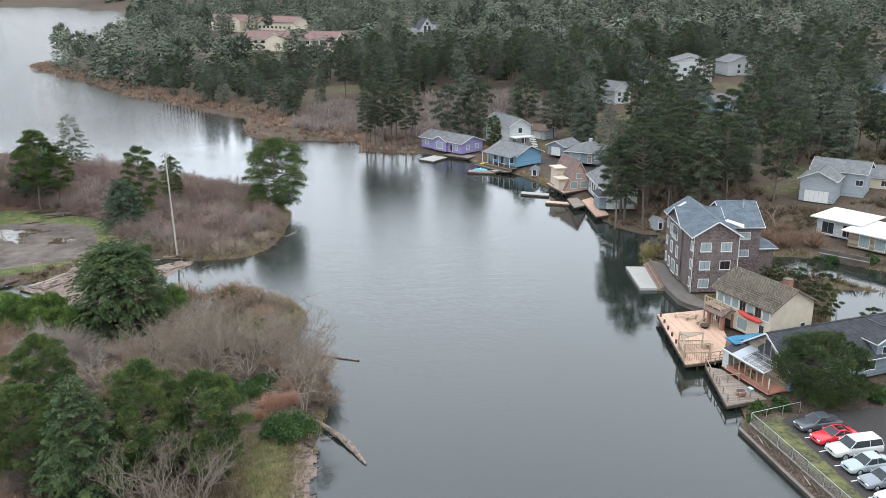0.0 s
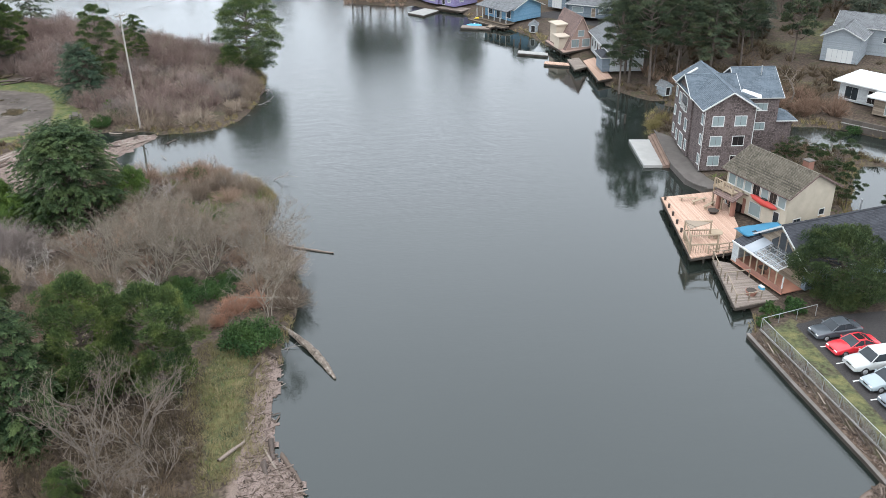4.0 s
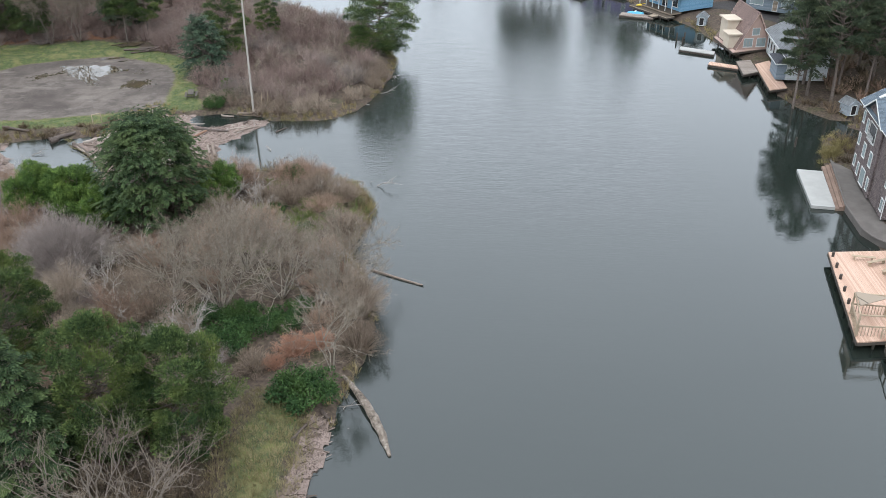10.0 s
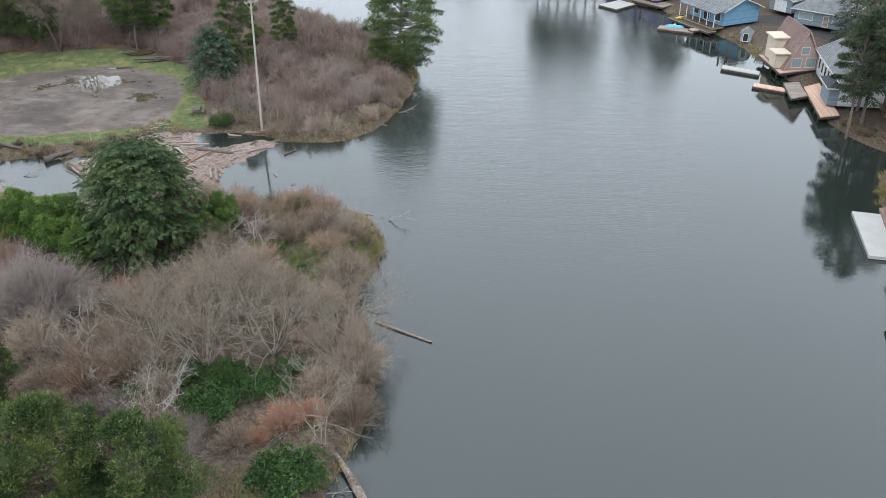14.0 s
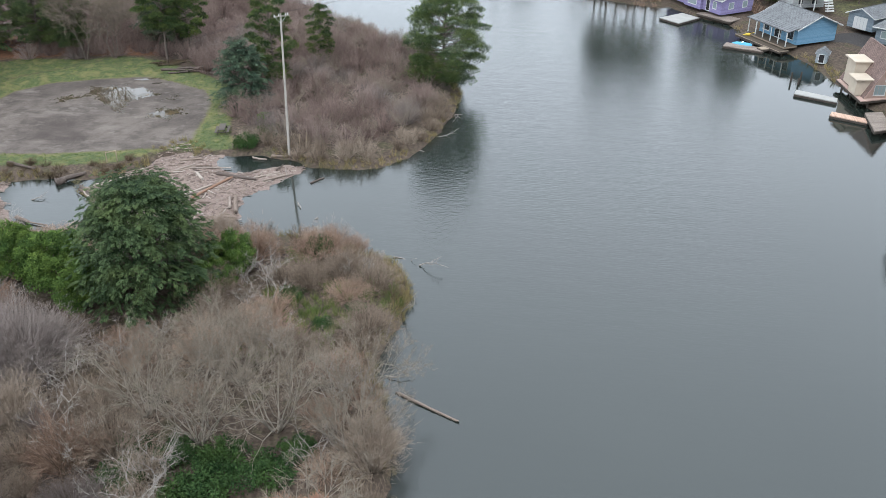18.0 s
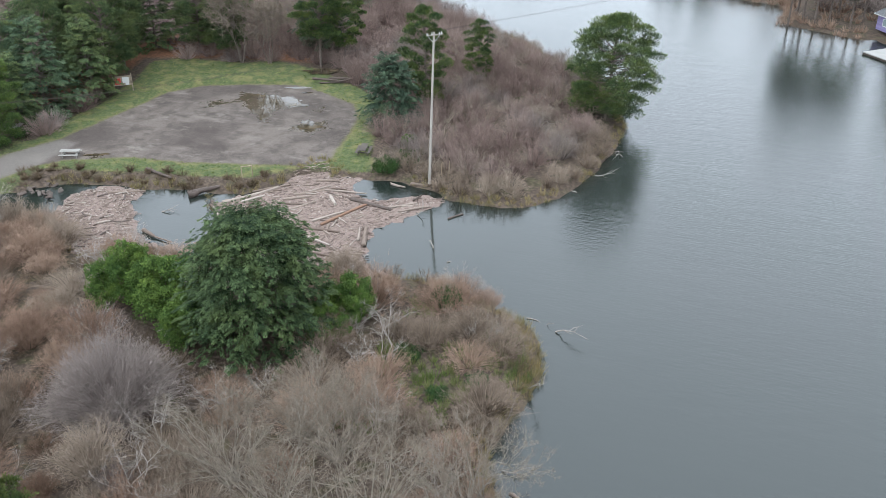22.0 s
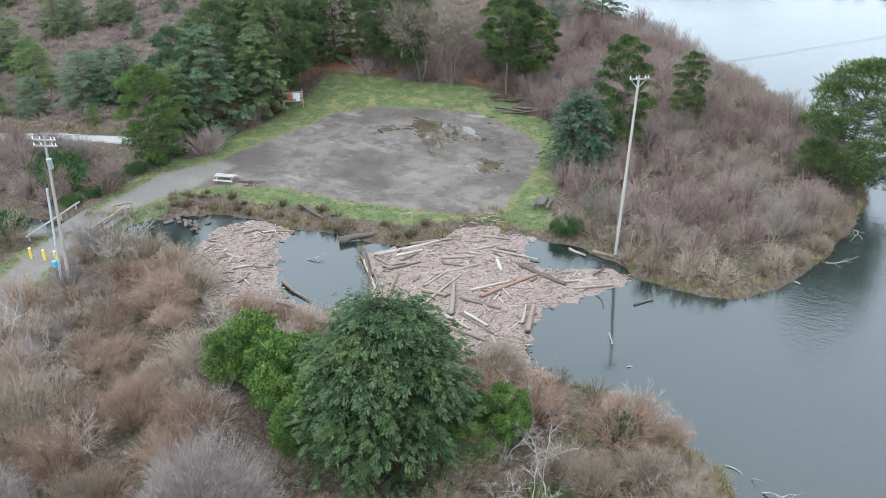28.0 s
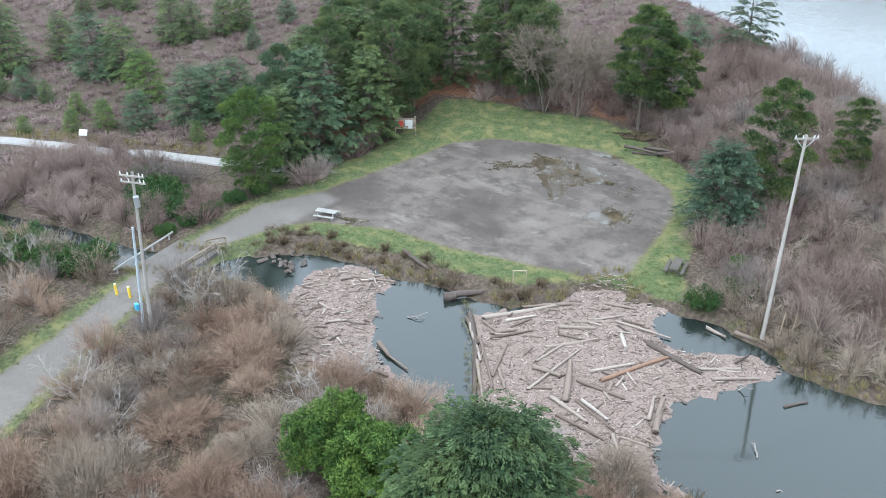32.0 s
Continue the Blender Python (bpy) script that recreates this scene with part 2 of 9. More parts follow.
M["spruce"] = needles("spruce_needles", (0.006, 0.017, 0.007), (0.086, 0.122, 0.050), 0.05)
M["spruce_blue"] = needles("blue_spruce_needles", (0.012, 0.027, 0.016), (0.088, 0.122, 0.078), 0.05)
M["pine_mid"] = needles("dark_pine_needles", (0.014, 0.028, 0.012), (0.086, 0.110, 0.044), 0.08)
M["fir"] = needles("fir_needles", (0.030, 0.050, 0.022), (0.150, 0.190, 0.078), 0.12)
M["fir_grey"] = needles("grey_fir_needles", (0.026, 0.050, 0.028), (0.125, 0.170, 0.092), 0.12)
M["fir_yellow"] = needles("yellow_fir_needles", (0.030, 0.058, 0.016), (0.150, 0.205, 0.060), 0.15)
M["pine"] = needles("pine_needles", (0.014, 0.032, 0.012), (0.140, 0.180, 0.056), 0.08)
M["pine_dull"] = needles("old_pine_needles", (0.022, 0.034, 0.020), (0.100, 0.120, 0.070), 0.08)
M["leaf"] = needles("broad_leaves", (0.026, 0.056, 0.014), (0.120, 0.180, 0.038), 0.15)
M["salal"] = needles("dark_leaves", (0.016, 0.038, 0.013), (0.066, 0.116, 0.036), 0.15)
# paler, greyer needles: the haze of distance is put into their colour
M["far_pine"] = needles("hazed_needles", (0.036, 0.048, 0.038), (0.116, 0.134, 0.098), 0.08)
M["brush"] = twigs("willow_twigs", (0.102, 0.074, 0.053), (0.194, 0.149, 0.113), (0.300, 0.243, 0.190))
M["undergrowth"] = twigs("undergrowth_twigs", (0.046, 0.036, 0.022), (0.088, 0.066, 0.042), (0.145, 0.105, 0.070))
M["brush_mauve"] = twigs("mauve_twigs", (0.106, 0.083, 0.074), (0.174, 0.142, 0.127), (0.250, 0.212, 0.191))
M["brush_rust"] = twigs("rusty_twigs", (0.116, 0.070, 0.048), (0.210, 0.140, 0.101), (0.306, 0.220, 0.163))
M["heath"] = twigs("heath_twigs", (0.125, 0.082, 0.080), (0.195, 0.140, 0.134), (0.265, 0.205, 0.188))
M["alder"] = twigs("alder_twigs", (0.114, 0.090, 0.067), (0.178, 0.144, 0.110), (0.252, 0.211, 0.166))
M["pale_twig"] = twigs("pale_twigs", (0.19, 0.165, 0.145), (0.26, 0.23, 0.205), (0.33, 0.30, 0.27))
M["sedge"] = twigs("sedge_blades", (0.128, 0.120, 0.044), (0.216, 0.176, 0.080), (0.288, 0.224, 0.112))
M["dry_grass"] = twigs("dry_grass_blades", (0.105, 0.094, 0.042), (0.180, 0.152, 0.076), (0.255, 0.210, 0.118))
M["grass_blade"] = twigs("grass_blades", (0.06, 0.095, 0.022), (0.105, 0.145, 0.035), (0.18, 0.19, 0.07))
M["bark"] = bark("conifer_bark", (0.06, 0.048, 0.04), (0.16, 0.13, 0.11))
M["bark_alder"] = bark("old_alder_bark", (0.095, 0.077, 0.063), (0.215, 0.18, 0.15))
M["bark_pale"] = bark("alder_bark", (0.140, 0.120, 0.097), (0.295, 0.258, 0.211))
M["point_brown"] = twigs("brown_mauve_twigs", (0.116, 0.078, 0.067), (0.186, 0.134, 0.116), (0.258, 0.198, 0.172))
dw = Mat("driftwood", 0.9, 0, 0.2)
gr = dw.noise(3.0, 6, stretch=(1, 12, 12), local=True)
tone = dw.ramp(dw.per_object(), [(0.0, (0.085, 0.062, 0.050)), (0.35, (0.215, 0.170, 0.140)), (0.75, (0.300, 0.250, 0.212)), (1.0, (0.40, 0.35, 0.305))])
dw.color(dw.mix(dw.step(gr, 0.35, 0.65), dw.mix(0.55, tone, (0.10, 0.075, 0.06)), tone)).bump(gr, 0.5, 0.03)
M["drift"] = dw.m
dk = Mat("wet_driftwood", 0.7, 0, 0.3)
gr = dk.noise(3.0, 6, stretch=(1, 12, 12), local=True)
dk.color(dk.ramp(gr, [(0.3, (0.03, 0.024, 0.02)), (0.7, (0.12, 0.09, 0.075))])).bump(gr, 0.5, 0.03)
M["drift_dark"] = dk.m
ol = Mat("orange_log", 0.85, 0, 0.2)
gr = ol.noise(3.0, 6, stretch=(1, 12, 12), local=True)
ol.color(ol.ramp(gr, [(0.3, (0.13, 0.075, 0.050)), (0.7, (0.265, 0.165, 0.115))])).bump(gr, 0.4, 0.03)
M["drift_orange"] = ol.m
cm = Mat("wood_chip_mat", 0.95, 0, 0.15)
v1 = cm.node("ShaderNodeTexVoronoi", Scale=7.0)
cm.l.new(cm.where(), v1.inputs["Vector"])
n1 = cm.noise(1.2, 5)
cc = cm.ramp(v1.outputs["Distance"], [(0.1, (0.235, 0.182, 0.157)), (0.55, (0.172, 0.130, 0.112)), (0.9, (0.078, 0.057, 0.048))])
cm.color(cm.mix(cm.step(n1, 0.4, 0.7), cc, cm.mix(0.5, cc, (0.19, 0.145, 0.125)))).bump(v1.outputs["Distance"], 0.7, 0.06)
M["chips"] = cm.m
ch = Mat("loose_chips", 0.9, 0, 0.2)
ch.color(ch.ramp(ch.island(), [(0.0, (0.06, 0.045, 0.037)), (0.3, (0.150, 0.113, 0.095)), (0.8, (0.235, 0.188, 0.160)), (1.0, (0.37, 0.32, 0.28))]))
M["chip"] = ch.m
c2 = Mat("dark_chips", 0.9, 0, 0.2)
c2.color(c2.ramp(c2.island(), [(0.0, (0.04, 0.03, 0.024)), (0.5, (0.12, 0.088, 0.07)), (1.0, (0.20, 0.16, 0.135))]))
M["chip_dark"] = c2.m
db = Mat("brown_debris", 0.95, 0, 0.15)
n1, n2 = db.noise(6.0, 6, 0.7), db.noise(1.0, 4)
db.color(db.ramp(db.math("ADD", db.math("MULTIPLY", n1, 0.75), db.math("MULTIPLY", n2, 0.25)), [(0.35, (0.022, 0.016, 0.012)), (0.5, (0.075, 0.052, 0.038)), (0.66, (0.17, 0.125, 0.095))])).bump(n1, 0.9, 0.06)
M["debris"] = db.m

# ---- the lie of the land ----
WEST = [(-5, -900), (-5.5, 45), (-5.9, 57.5), (-7.8, 60), (-8.5, 63), (-8.8, 67), (-8.5, 70), (-8.2, 73.6), (-7.6, 77.7), (-6.8, 81), (-6.3, 87), (-7, 92),
        (-9, 97), (-10.5, 100.4), (-10.2, 103), (-9.4, 107), (-9.2, 111), (-10.4, 114.6), (-12.6, 117.6), (-16, 118.6), (-19, 120), (-23, 121), (-28, 120.2),
        (-33, 119.2), (-38, 117.6), (-42.7, 116.8), (-47, 116.6), (-51, 116.5), (-54.5, 114.6), (-58.5, 113.8), (-62, 116), (-66, 118.6), (-70, 120.2)]
WEST += [(-75, 117), (-78.5, 115), (-84, 112.4), (-91, 111), (-96, 107.8), (-104, 106), (-130, 101), (-300, 90), (-5000, 60), (-5000, -5000), (-5, -5000)]
LOT = [(-5000, 66), (-300, 96), (-130, 106), (-104, 111), (-95, 114), (-86, 116), (-80, 118), (-76, 121.5), (-73, 124.2), (-70, 127), (-65, 128.4), (-60.4, 128.6),
       (-58, 129.8), (-55, 130.3), (-52, 130.8), (-49.5, 131.5), (-47.6, 133.8), (-46.3, 136), (-47, 138.5), (-45.5, 139.2), (-44.7, 141), (-42.8, 140.8),
       (-42, 138.6), (-40.5, 139.6), (-37.5, 140), (-34.4, 140.4), (-31, 140), (-28.5, 139.2), (-27, 138), (-23.1, 138), (-18.5, 139), (-15.2, 143.2)]
LOT += [(-13.3, 150.5), (-12.2, 158.5), (-12.4, 167), (-15, 176), (-20, 186), (-28, 191.5), (-38, 202), (-46, 206), (-61, 219), (-75, 230), (-90, 239),
        (-130, 262), (-200, 300), (-330, 400), (-600, 700), (-900, 1300), (-1500, 1700), (-5000, 2500)]
EAST = [(37, -5000), (36.8, 30), (36.5, 53), (35.6, 63), (35, 70.9), (37.2, 74), (39, 84), (40.4, 86), (42.5, 100), (44.4, 103.5), (43.6, 107), (43.8, 112), (45, 125),
        (47.5, 133.2), (51, 137), (54, 140.5), (51, 141), (48.2, 145.2), (46.5, 151), (47.5, 156), (47.5, 165), (45, 170), (43.5, 178), (42, 185), (41, 189),
        (38, 195.6), (33.5, 204), (31, 211), (27, 214), (21, 222), (18.3, 221), (10, 225), (5.5, 227), (5.5, 241), (-2, 243), (-12, 245.5), (-20.7, 248.5)]
EAST += [(-26, 256), (-28, 266), (-28, 286), (-45, 305), (-60, 327), (-75, 345), (-112, 412), (-146, 462), (-150, 480), (-135, 560), (-154, 727), (-200, 1000),
         (-265, 1250), (-400, 1400), (-900, 1600), (-5000, 2300), (-5000, 6000), (6000, 6000), (6000, -5000)]
NOOK = [(31.5, 20), (31.5, 47), (32.6, 49.4), (34.4, 50.6), (37.5, 52), (40, 20)]
CANAL = [(52, 139), (58, 131.6), (63.5, 127), (68.5, 124.9), (71, 124.5), (74.2, 122.6), (78.7, 117.2), (84, 112.4), (130, 98), (130, 91), (82, 104.5), (75, 107), (70, 112.5), (65, 117), (60, 124), (55, 131), (49, 134.5)]
LAGOON = [(58, 91), (61, 98), (65, 104), (69, 109), (76, 106), (78, 98), (76, 91), (66, 88.5)]
GRAVEL = [(-79.5, 133), (-78.5, 141), (-77.5, 148.3), (-76.7, 155.6), (-73.7, 159.8), (-68, 162.5), (-60.6, 165), (-55, 163.3), (-49.1, 160.3), (-46.3, 155.7), (-44.8, 147.7),
          (-43.7, 141.7), (-46.9, 139.1), (-51.4, 137.8), (-59.7, 135.4), (-66.8, 134.4), (-74, 130.8), (-77.2, 127)]
ROAD = [(-66, 84), (-74.1, 97.2), (-75.8, 103.1), (-78.6, 110), (-79.9, 114.3), (-81.2, 123), (-81.8, 130), (-79, 136), (-76, 136), (-76, 128), (-77.1, 125.2), (-77.8, 120), (-76.2, 113),
        (-72.6, 105.1), (-70.6, 100.3), (-67.8, 94.5), (-60, 80)]
GRASS = [(-82.4, 140), (-82.4, 148), (-84, 157.5), (-86, 165), (-82, 168.5), (-73, 170), (-67, 172.6), (-61, 171.5), (-52, 167.3), (-45, 162), (-43.2, 155.2), (-41.5, 150),
         (-39.3, 144.2), (-37.7, 141), (-43, 140.3), (-47.5, 138.2), (-50, 134.4), (-56, 132.6), (-62, 131.6), (-68, 130), (-74, 128.4), (-80, 128)]
VERGE = [(-64, 84), (-76.4, 97), (-80.3, 110), (-83, 123), (-84, 134), (-76, 134), (-74, 125), (-75.4, 113), (-70, 104), (-66, 94), (-58, 80)]
CLEARING = [(-9.5, 60), (-9.6, 66), (-9.4, 73), (-11, 77), (-14.5, 77), (-15.5, 70), (-14.5, 62), (-13, 57)]
BEACH = [(-6.2, 50), (-5.9, 57.5), (-7.8, 60), (-8.3, 63), (-8.6, 67), (-8.3, 71), (-8.4, 75), (-9.8, 74), (-10.2, 67), (-11, 61), (-12, 50)]
PARKING = [(39.6, 30), (39.4, 60), (39.4, 71), (44, 72), (62, 72), (62, 30)]
LAWN = [(38.3, 30), (38.0, 45), (37.4, 55), (36.75, 63), (36.2, 71), (40, 72.5), (40, 30)]
WET = [([(-67.6, 159.8), (-62.2, 160.8), (-56.6, 160), (-55.2, 157.4), (-57.6, 154.4), (-56.6, 150), (-58.6, 149.8), (-61.2, 152.5), (-66, 156.7)], 0.72), ([(-70.5, 153.6), (-67.2, 157.5), (-64.6, 156), (-67, 151.6)], 0.62),
       ([(-53.6, 149), (-53, 153.2), (-50, 153.6), (-47.9, 151.1), (-49.6, 148)], 0.72), ([(-74, 133), (-71.2, 135.2), (-68, 134.6), (-71.4, 131.8)], 0.7), ([(-54, 155), (-53.6, 158), (-52, 158), (-52.4, 155)], 0.6)]
DRIVE = [(46, 203), (52, 206), (58, 203), (60, 190), (64, 180), (61, 178), (56, 189), (49, 199), (44, 199)]


def signed(px, py, poly):
    """Distance to a polygon's edge, positive inside."""
    poly = np.array(poly, float)
    d2, inside = np.full(px.shape, 1e18), np.zeros(px.shape, bool)
    for (ax, ay), (bx, by) in zip(poly, np.roll(poly, -1, 0)):
        ex, ey = bx - ax, by - ay
        u = np.clip(((px - ax) * ex + (py - ay) * ey) / (ex * ex + ey * ey + 1e-12), 0, 1)
        d2 = np.minimum(d2, (px - ax - u * ex) ** 2 + (py - ay - u * ey) ** 2)
        if ay != by:
            inside ^= ((ay > py) != (by > py)) & (px < (bx - ax) * (py - ay) / (by - ay) + ax)
    return np.where(inside, 1, -1) * np.sqrt(d2)


def bumps(x, y, size):
    """Cheap smooth noise of about -1 to 1."""
    u, v = x / size, y / size
    return (np.sin(u * 1.3 + 2.1 * np.sin(v * 0.9 + 0.4)) + np.sin(v * 1.7 - 1.6 * np.sin(u * 1.1 + 1.3)) + np.sin((u + v) * 2.3 + 0.7)) / 3


def smooth(v, lo, hi):
    u = np.clip((v - lo) / (hi - lo), 0, 1)
    return u * u * (3 - 2 * u)


def land(x, y):
    """Signed distance to the water's edge over all the land, and to the east bank alone."""
    east = np.maximum(signed(x, y, EAST), signed(x, y, NOOK))
    east = np.minimum(east, -np.maximum(signed(x, y, CANAL), signed(x, y, LAGOON)))
    west, lot = signed(x, y, WEST), signed(x, y, LOT)
    return np.maximum(np.maximum(east, west), lot), east, lot


def height(x, y):
    x, y = np.asarray(x, float), np.asarray(y, float)
    s, east, lot = land(x, y)
    ragged = s + 0.35 * bumps(x, y, 1.1) * smooth(east, 1, -1)
    low = np.where(ragged > 0, 0.9 * (1 - np.exp(-ragged / 1.6)), np.maximum(ragged * 0.4, -2.5))
    z = low + smooth(s, 2, 8) * (0.25 * bumps(x, y, 9) + 0.12 * bumps(x, y, 3.1))
    z += np.where(lot > 0, smooth(lot, 25, 70) * (1.6 * bumps(x, y, 22) + 1.6), 0)
    rise = np.clip(east - 22, 0, None) * 0.055
    z += np.where(east > 0, 18 * (1 - np.exp(-rise / 18)) + smooth(east, 30, 120) * 1.5 * bumps(x, y, 40), 0)
    far = smooth(np.hypot(x, y), 700, 1600)
    z += np.where(east > 60, far * (16 + 10 * bumps(x, y, 260)), 0)
    flat = smooth(np.maximum(signed(x, y, GRAVEL), signed(x, y, ROAD)), -2.5, 0.0)
    z = z * (1 - flat) + 0.75 * flat
    yard = smooth(np.maximum(signed(x, y, PARKING), signed(x, y, LAWN)), -0.6, 0.0)
    return z * (1 - yard) + 1.2 * yard


def ground_z(x, y):
    return float(height(np.array([x]), np.array([y]))[0])


def lines(lo, hi, step, far_lo, far_hi):
    """Grid lines, even from lo to hi and ever wider beyond."""
    mid = list(np.arange(lo, hi + step / 2, step))
    out, s, v = [], step, hi
    while v < far_hi:
        s *= 1.10
        v += s
        out.append(v)
    s, v, back = step, lo, []
    while v > far_lo:
        s *= 1.10
        v -= s
        back.append(v)
    return np.array(back[::-1] + mid + out)

# ---- helpers for meshes ----


def raw_mesh(name, co, tris, mat, smooth_shade=False, attrs=None):
    """A mesh from arrays of corners and triangles (or quads)."""
    co, tris = np.asarray(co, np.float32), np.asarray(tris, np.int32)
    me = bpy.data.meshes.new(name)
    n = tris.shape[1]
    me.vertices.add(len(co))
    me.vertices.foreach_set("co", co.ravel())
    me.loops.add(tris.size)
    me.loops.foreach_set("vertex_index", tris.ravel())
    me.polygons.add(len(tris))
    me.polygons.foreach_set("loop_start", np.arange(0, tris.size, n, dtype=np.int32))
    me.polygons.foreach_set("use_smooth", np.full(len(tris), smooth_shade))
    for key, values in (attrs or {}).items():
        a = me.attributes.new(key, "FLOAT", "POINT")
        a.data.foreach_set("value", np.asarray(values, np.float32))
    me.update(calc_edges=True)
    if mat:
        me.materials.append(mat)
    return me


def part(name, bm, mat=None, parent=None, label="", at=None, smooth_shade=False):
    """Links a bmesh (or a mesh) as one mesh object under a thing or a part."""
    if isinstance(bm, bmesh.types.BMesh):
        me = bpy.data.meshes.new(name)
        bm.to_mesh(me)
        bm.free()
        if mat:
            me.materials.append(mat)
        if smooth_shade:
            me.polygons.foreach_set("use_smooth", np.full(len(me.polygons), True))
    else:
        me = bm
    ob = new(name, me)
    if parent:
        ob.parent = parent
    if at is not None:
        ob.matrix_local = at
    if label:
        ob["label"] = label
    return ob


def thing(name, m, label, category, group="", kind=""):
    ob = new(name)
    ob.empty_display_size = 0.2
    ob.matrix_world = m
    return tagged(ob, label, category, group, kind)


def box(sx, sy, sz, m=None, bevel=0.0, bm=None):
    """A box standing on z = 0, centred in x and y."""
    own = bm is None
    bm = bmesh.new() if own else bm
    m = Matrix() if m is None else m
    r = bmesh.ops.create_cube(bm, size=1, matrix=m @ Matrix.Translation((0, 0, sz / 2)) @ Matrix.Diagonal((sx, sy, sz, 1)))
    if bevel:
        edges = list({e for v in r["verts"] for e in v.link_edges})
        bmesh.ops.bevel(bm, geom=edges, offset=bevel, segments=1, affect="EDGES")
    return bm


def tube(points, radii, sides=8, bm=None, cap=True):
    """A round bar through points with a radius at each."""
    bm = bmesh.new() if bm is None else bm
    pts = [Vector(p) for p in points]
    rings = []
    for i, p in enumerate(pts):
        d = (pts[min(i + 1, len(pts) - 1)] - pts[max(i - 1, 0)]).normalized()
        u = d.cross(Vector((0.31, 0.17, 0.93)))
        u = (u if u.length > 0.05 else d.cross(Vector((1, 0, 0)))).normalized()
        v = d.cross(u)
        rings.append([bm.verts.new(p + radii[i] * (math.cos(a) * u + math.sin(a) * v)) for a in (2 * math.pi * k / sides for k in range(sides))])
    for a, b in zip(rings, rings[1:]):
        for k in range(sides):
            bm.faces.new((a[k], a[(k + 1) % sides], b[(k + 1) % sides], b[k]))
    if cap:
        bm.faces.new(rings[0][::-1])
        bm.faces.new(rings[-1])
    return bm


def prism(outline, z0, z1, bm=None):
    """An upright block over an outline."""
    bm = bmesh.new() if bm is None else bm
    lo = [bm.verts.new((x, y, z0)) for x, y in outline]
    hi = [bm.verts.new((x, y, z1)) for x, y in outline]
    n = len(outline)
    bm.faces.new(lo[::-1])
    bm.faces.new(hi)
    for k in range(n):
        bm.faces.new((lo[k], lo[(k + 1) % n], hi[(k + 1) % n], hi[k]))
    bmesh.ops.recalc_face_normals(bm, faces=bm.faces)
    return bm


# ---- ground and water ----
gx, gy = lines(-108, 66, 0.75, -4800, 4800), lines(52, 206, 0.75, -2500, 4800)
X, Y = np.meshgrid(gx, gy)
px, py = X.ravel(), Y.ravel()
Z = height(px, py)
nx, ny = len(gx), len(gy)
idx = np.arange(nx * ny).reshape(ny, nx)
quads = np.stack([idx[:-1, :-1], idx[:-1, 1:], idx[1:, 1:], idx[1:, :-1]], -1).reshape(-1, 4)


def soft_mask(poly, edge=1.2):
    return smooth(signed(px, py, poly), -edge, edge)


s_all, s_east, s_lot = land(px, py)
zones = {
    "gravel": np.maximum(soft_mask(GRAVEL, 1.0), soft_mask(ROAD, 0.8)),
    "grass": np.clip(soft_mask(GRASS, 1.5) + soft_mask(VERGE, 1.0) * 0.6 + soft_mask(CLEARING, 2.0) * 0.6 + soft_mask(LAWN, 0.8) * 0.55
                     + smooth(s_east, 5, 25) * 0.5 * smooth(bumps(px, py, 11), -0.4, 0.3) * (s_east < 140), 0, 1),
    "asphalt": np.maximum(soft_mask(PARKING, 0.6), soft_mask(DRIVE, 0.8)),
    "track": soft_mask(ROAD, 1.2),
    "wet": np.max([soft_mask(p, 1.6) * w for p, w in WET], 0),
    "needles": soft_mask([(-93, 138), (-87, 148), (-88, 166), (-76, 171.5), (-62, 174), (-66, 182), (-90, 178), (-100, 150)], 2.5),
    "sand": np.maximum(soft_mask(BEACH, 1.0), np.maximum(soft_mask(NOOK, 1.0), smooth(s_all, 1.0, 0.2) * smooth(s_all, -3, -1) * 0.25)),
}
ground = part("ground", raw_mesh("ground", np.stack([px, py, Z], 1), quads, M["ground"], True, zones), None)
tagged(ground, "winter brown ground with moss, gravel lot and grass", "ground", kind="structure")

wx, wy = np.array([-5000, -1200, -300, -60, 60, 300, 1200, 5000.0]), np.array([-2600, -500, 0, 100, 200, 400, 1200, 5000.0])
A, B = np.meshgrid(wx, wy)
wi = np.arange(A.size).reshape(A.shape)
wq = np.stack([wi[:-1, :-1], wi[:-1, 1:], wi[1:, 1:], wi[1:, :-1]], -1).reshape(-1, 4)
water = part("water", raw_mesh("water", np.stack([A.ravel(), B.ravel(), np.zeros(A.size)], 1), wq, M["water"]), None)
tagged(water, "calm grey lake water under an overcast sky", "water", kind="structure")

# ---- plants ----
rng = np.random.default_rng(7)


def unit(v):
    return v / (np.linalg.norm(v, axis=-1, keepdims=True) + 1e-9)


def strips(a, b, wide, taper=0.3, lift=None):
    """Thin two-triangle blades from points a to points b. Returns corners and triangles."""
    n = len(a)
    d = unit(b - a)
    side = unit(np.cross(d, unit(rng.normal(size=(n, 3))))) * np.asarray(wide).reshape(-1, 1) / 2
    co = np.stack([a - side, a + side, b + side * taper, b - side * taper], 1).reshape(-1, 3)
    base = np.arange(n)[:, None] * 4
    return co, np.concatenate([base + [0, 1, 2], base + [0, 2, 3]], 1).reshape(-1, 3)


def spikes(a, b, wide):
    """Fine twigs of one triangle each, from points a to points b."""
    n = len(a)
    side = unit(np.cross(b - a, rng.normal(size=(n, 3)))) * wide / 2
    return np.stack([a - side, a + side, b], 1).reshape(-1, 3), np.arange(n * 3).reshape(-1, 3)


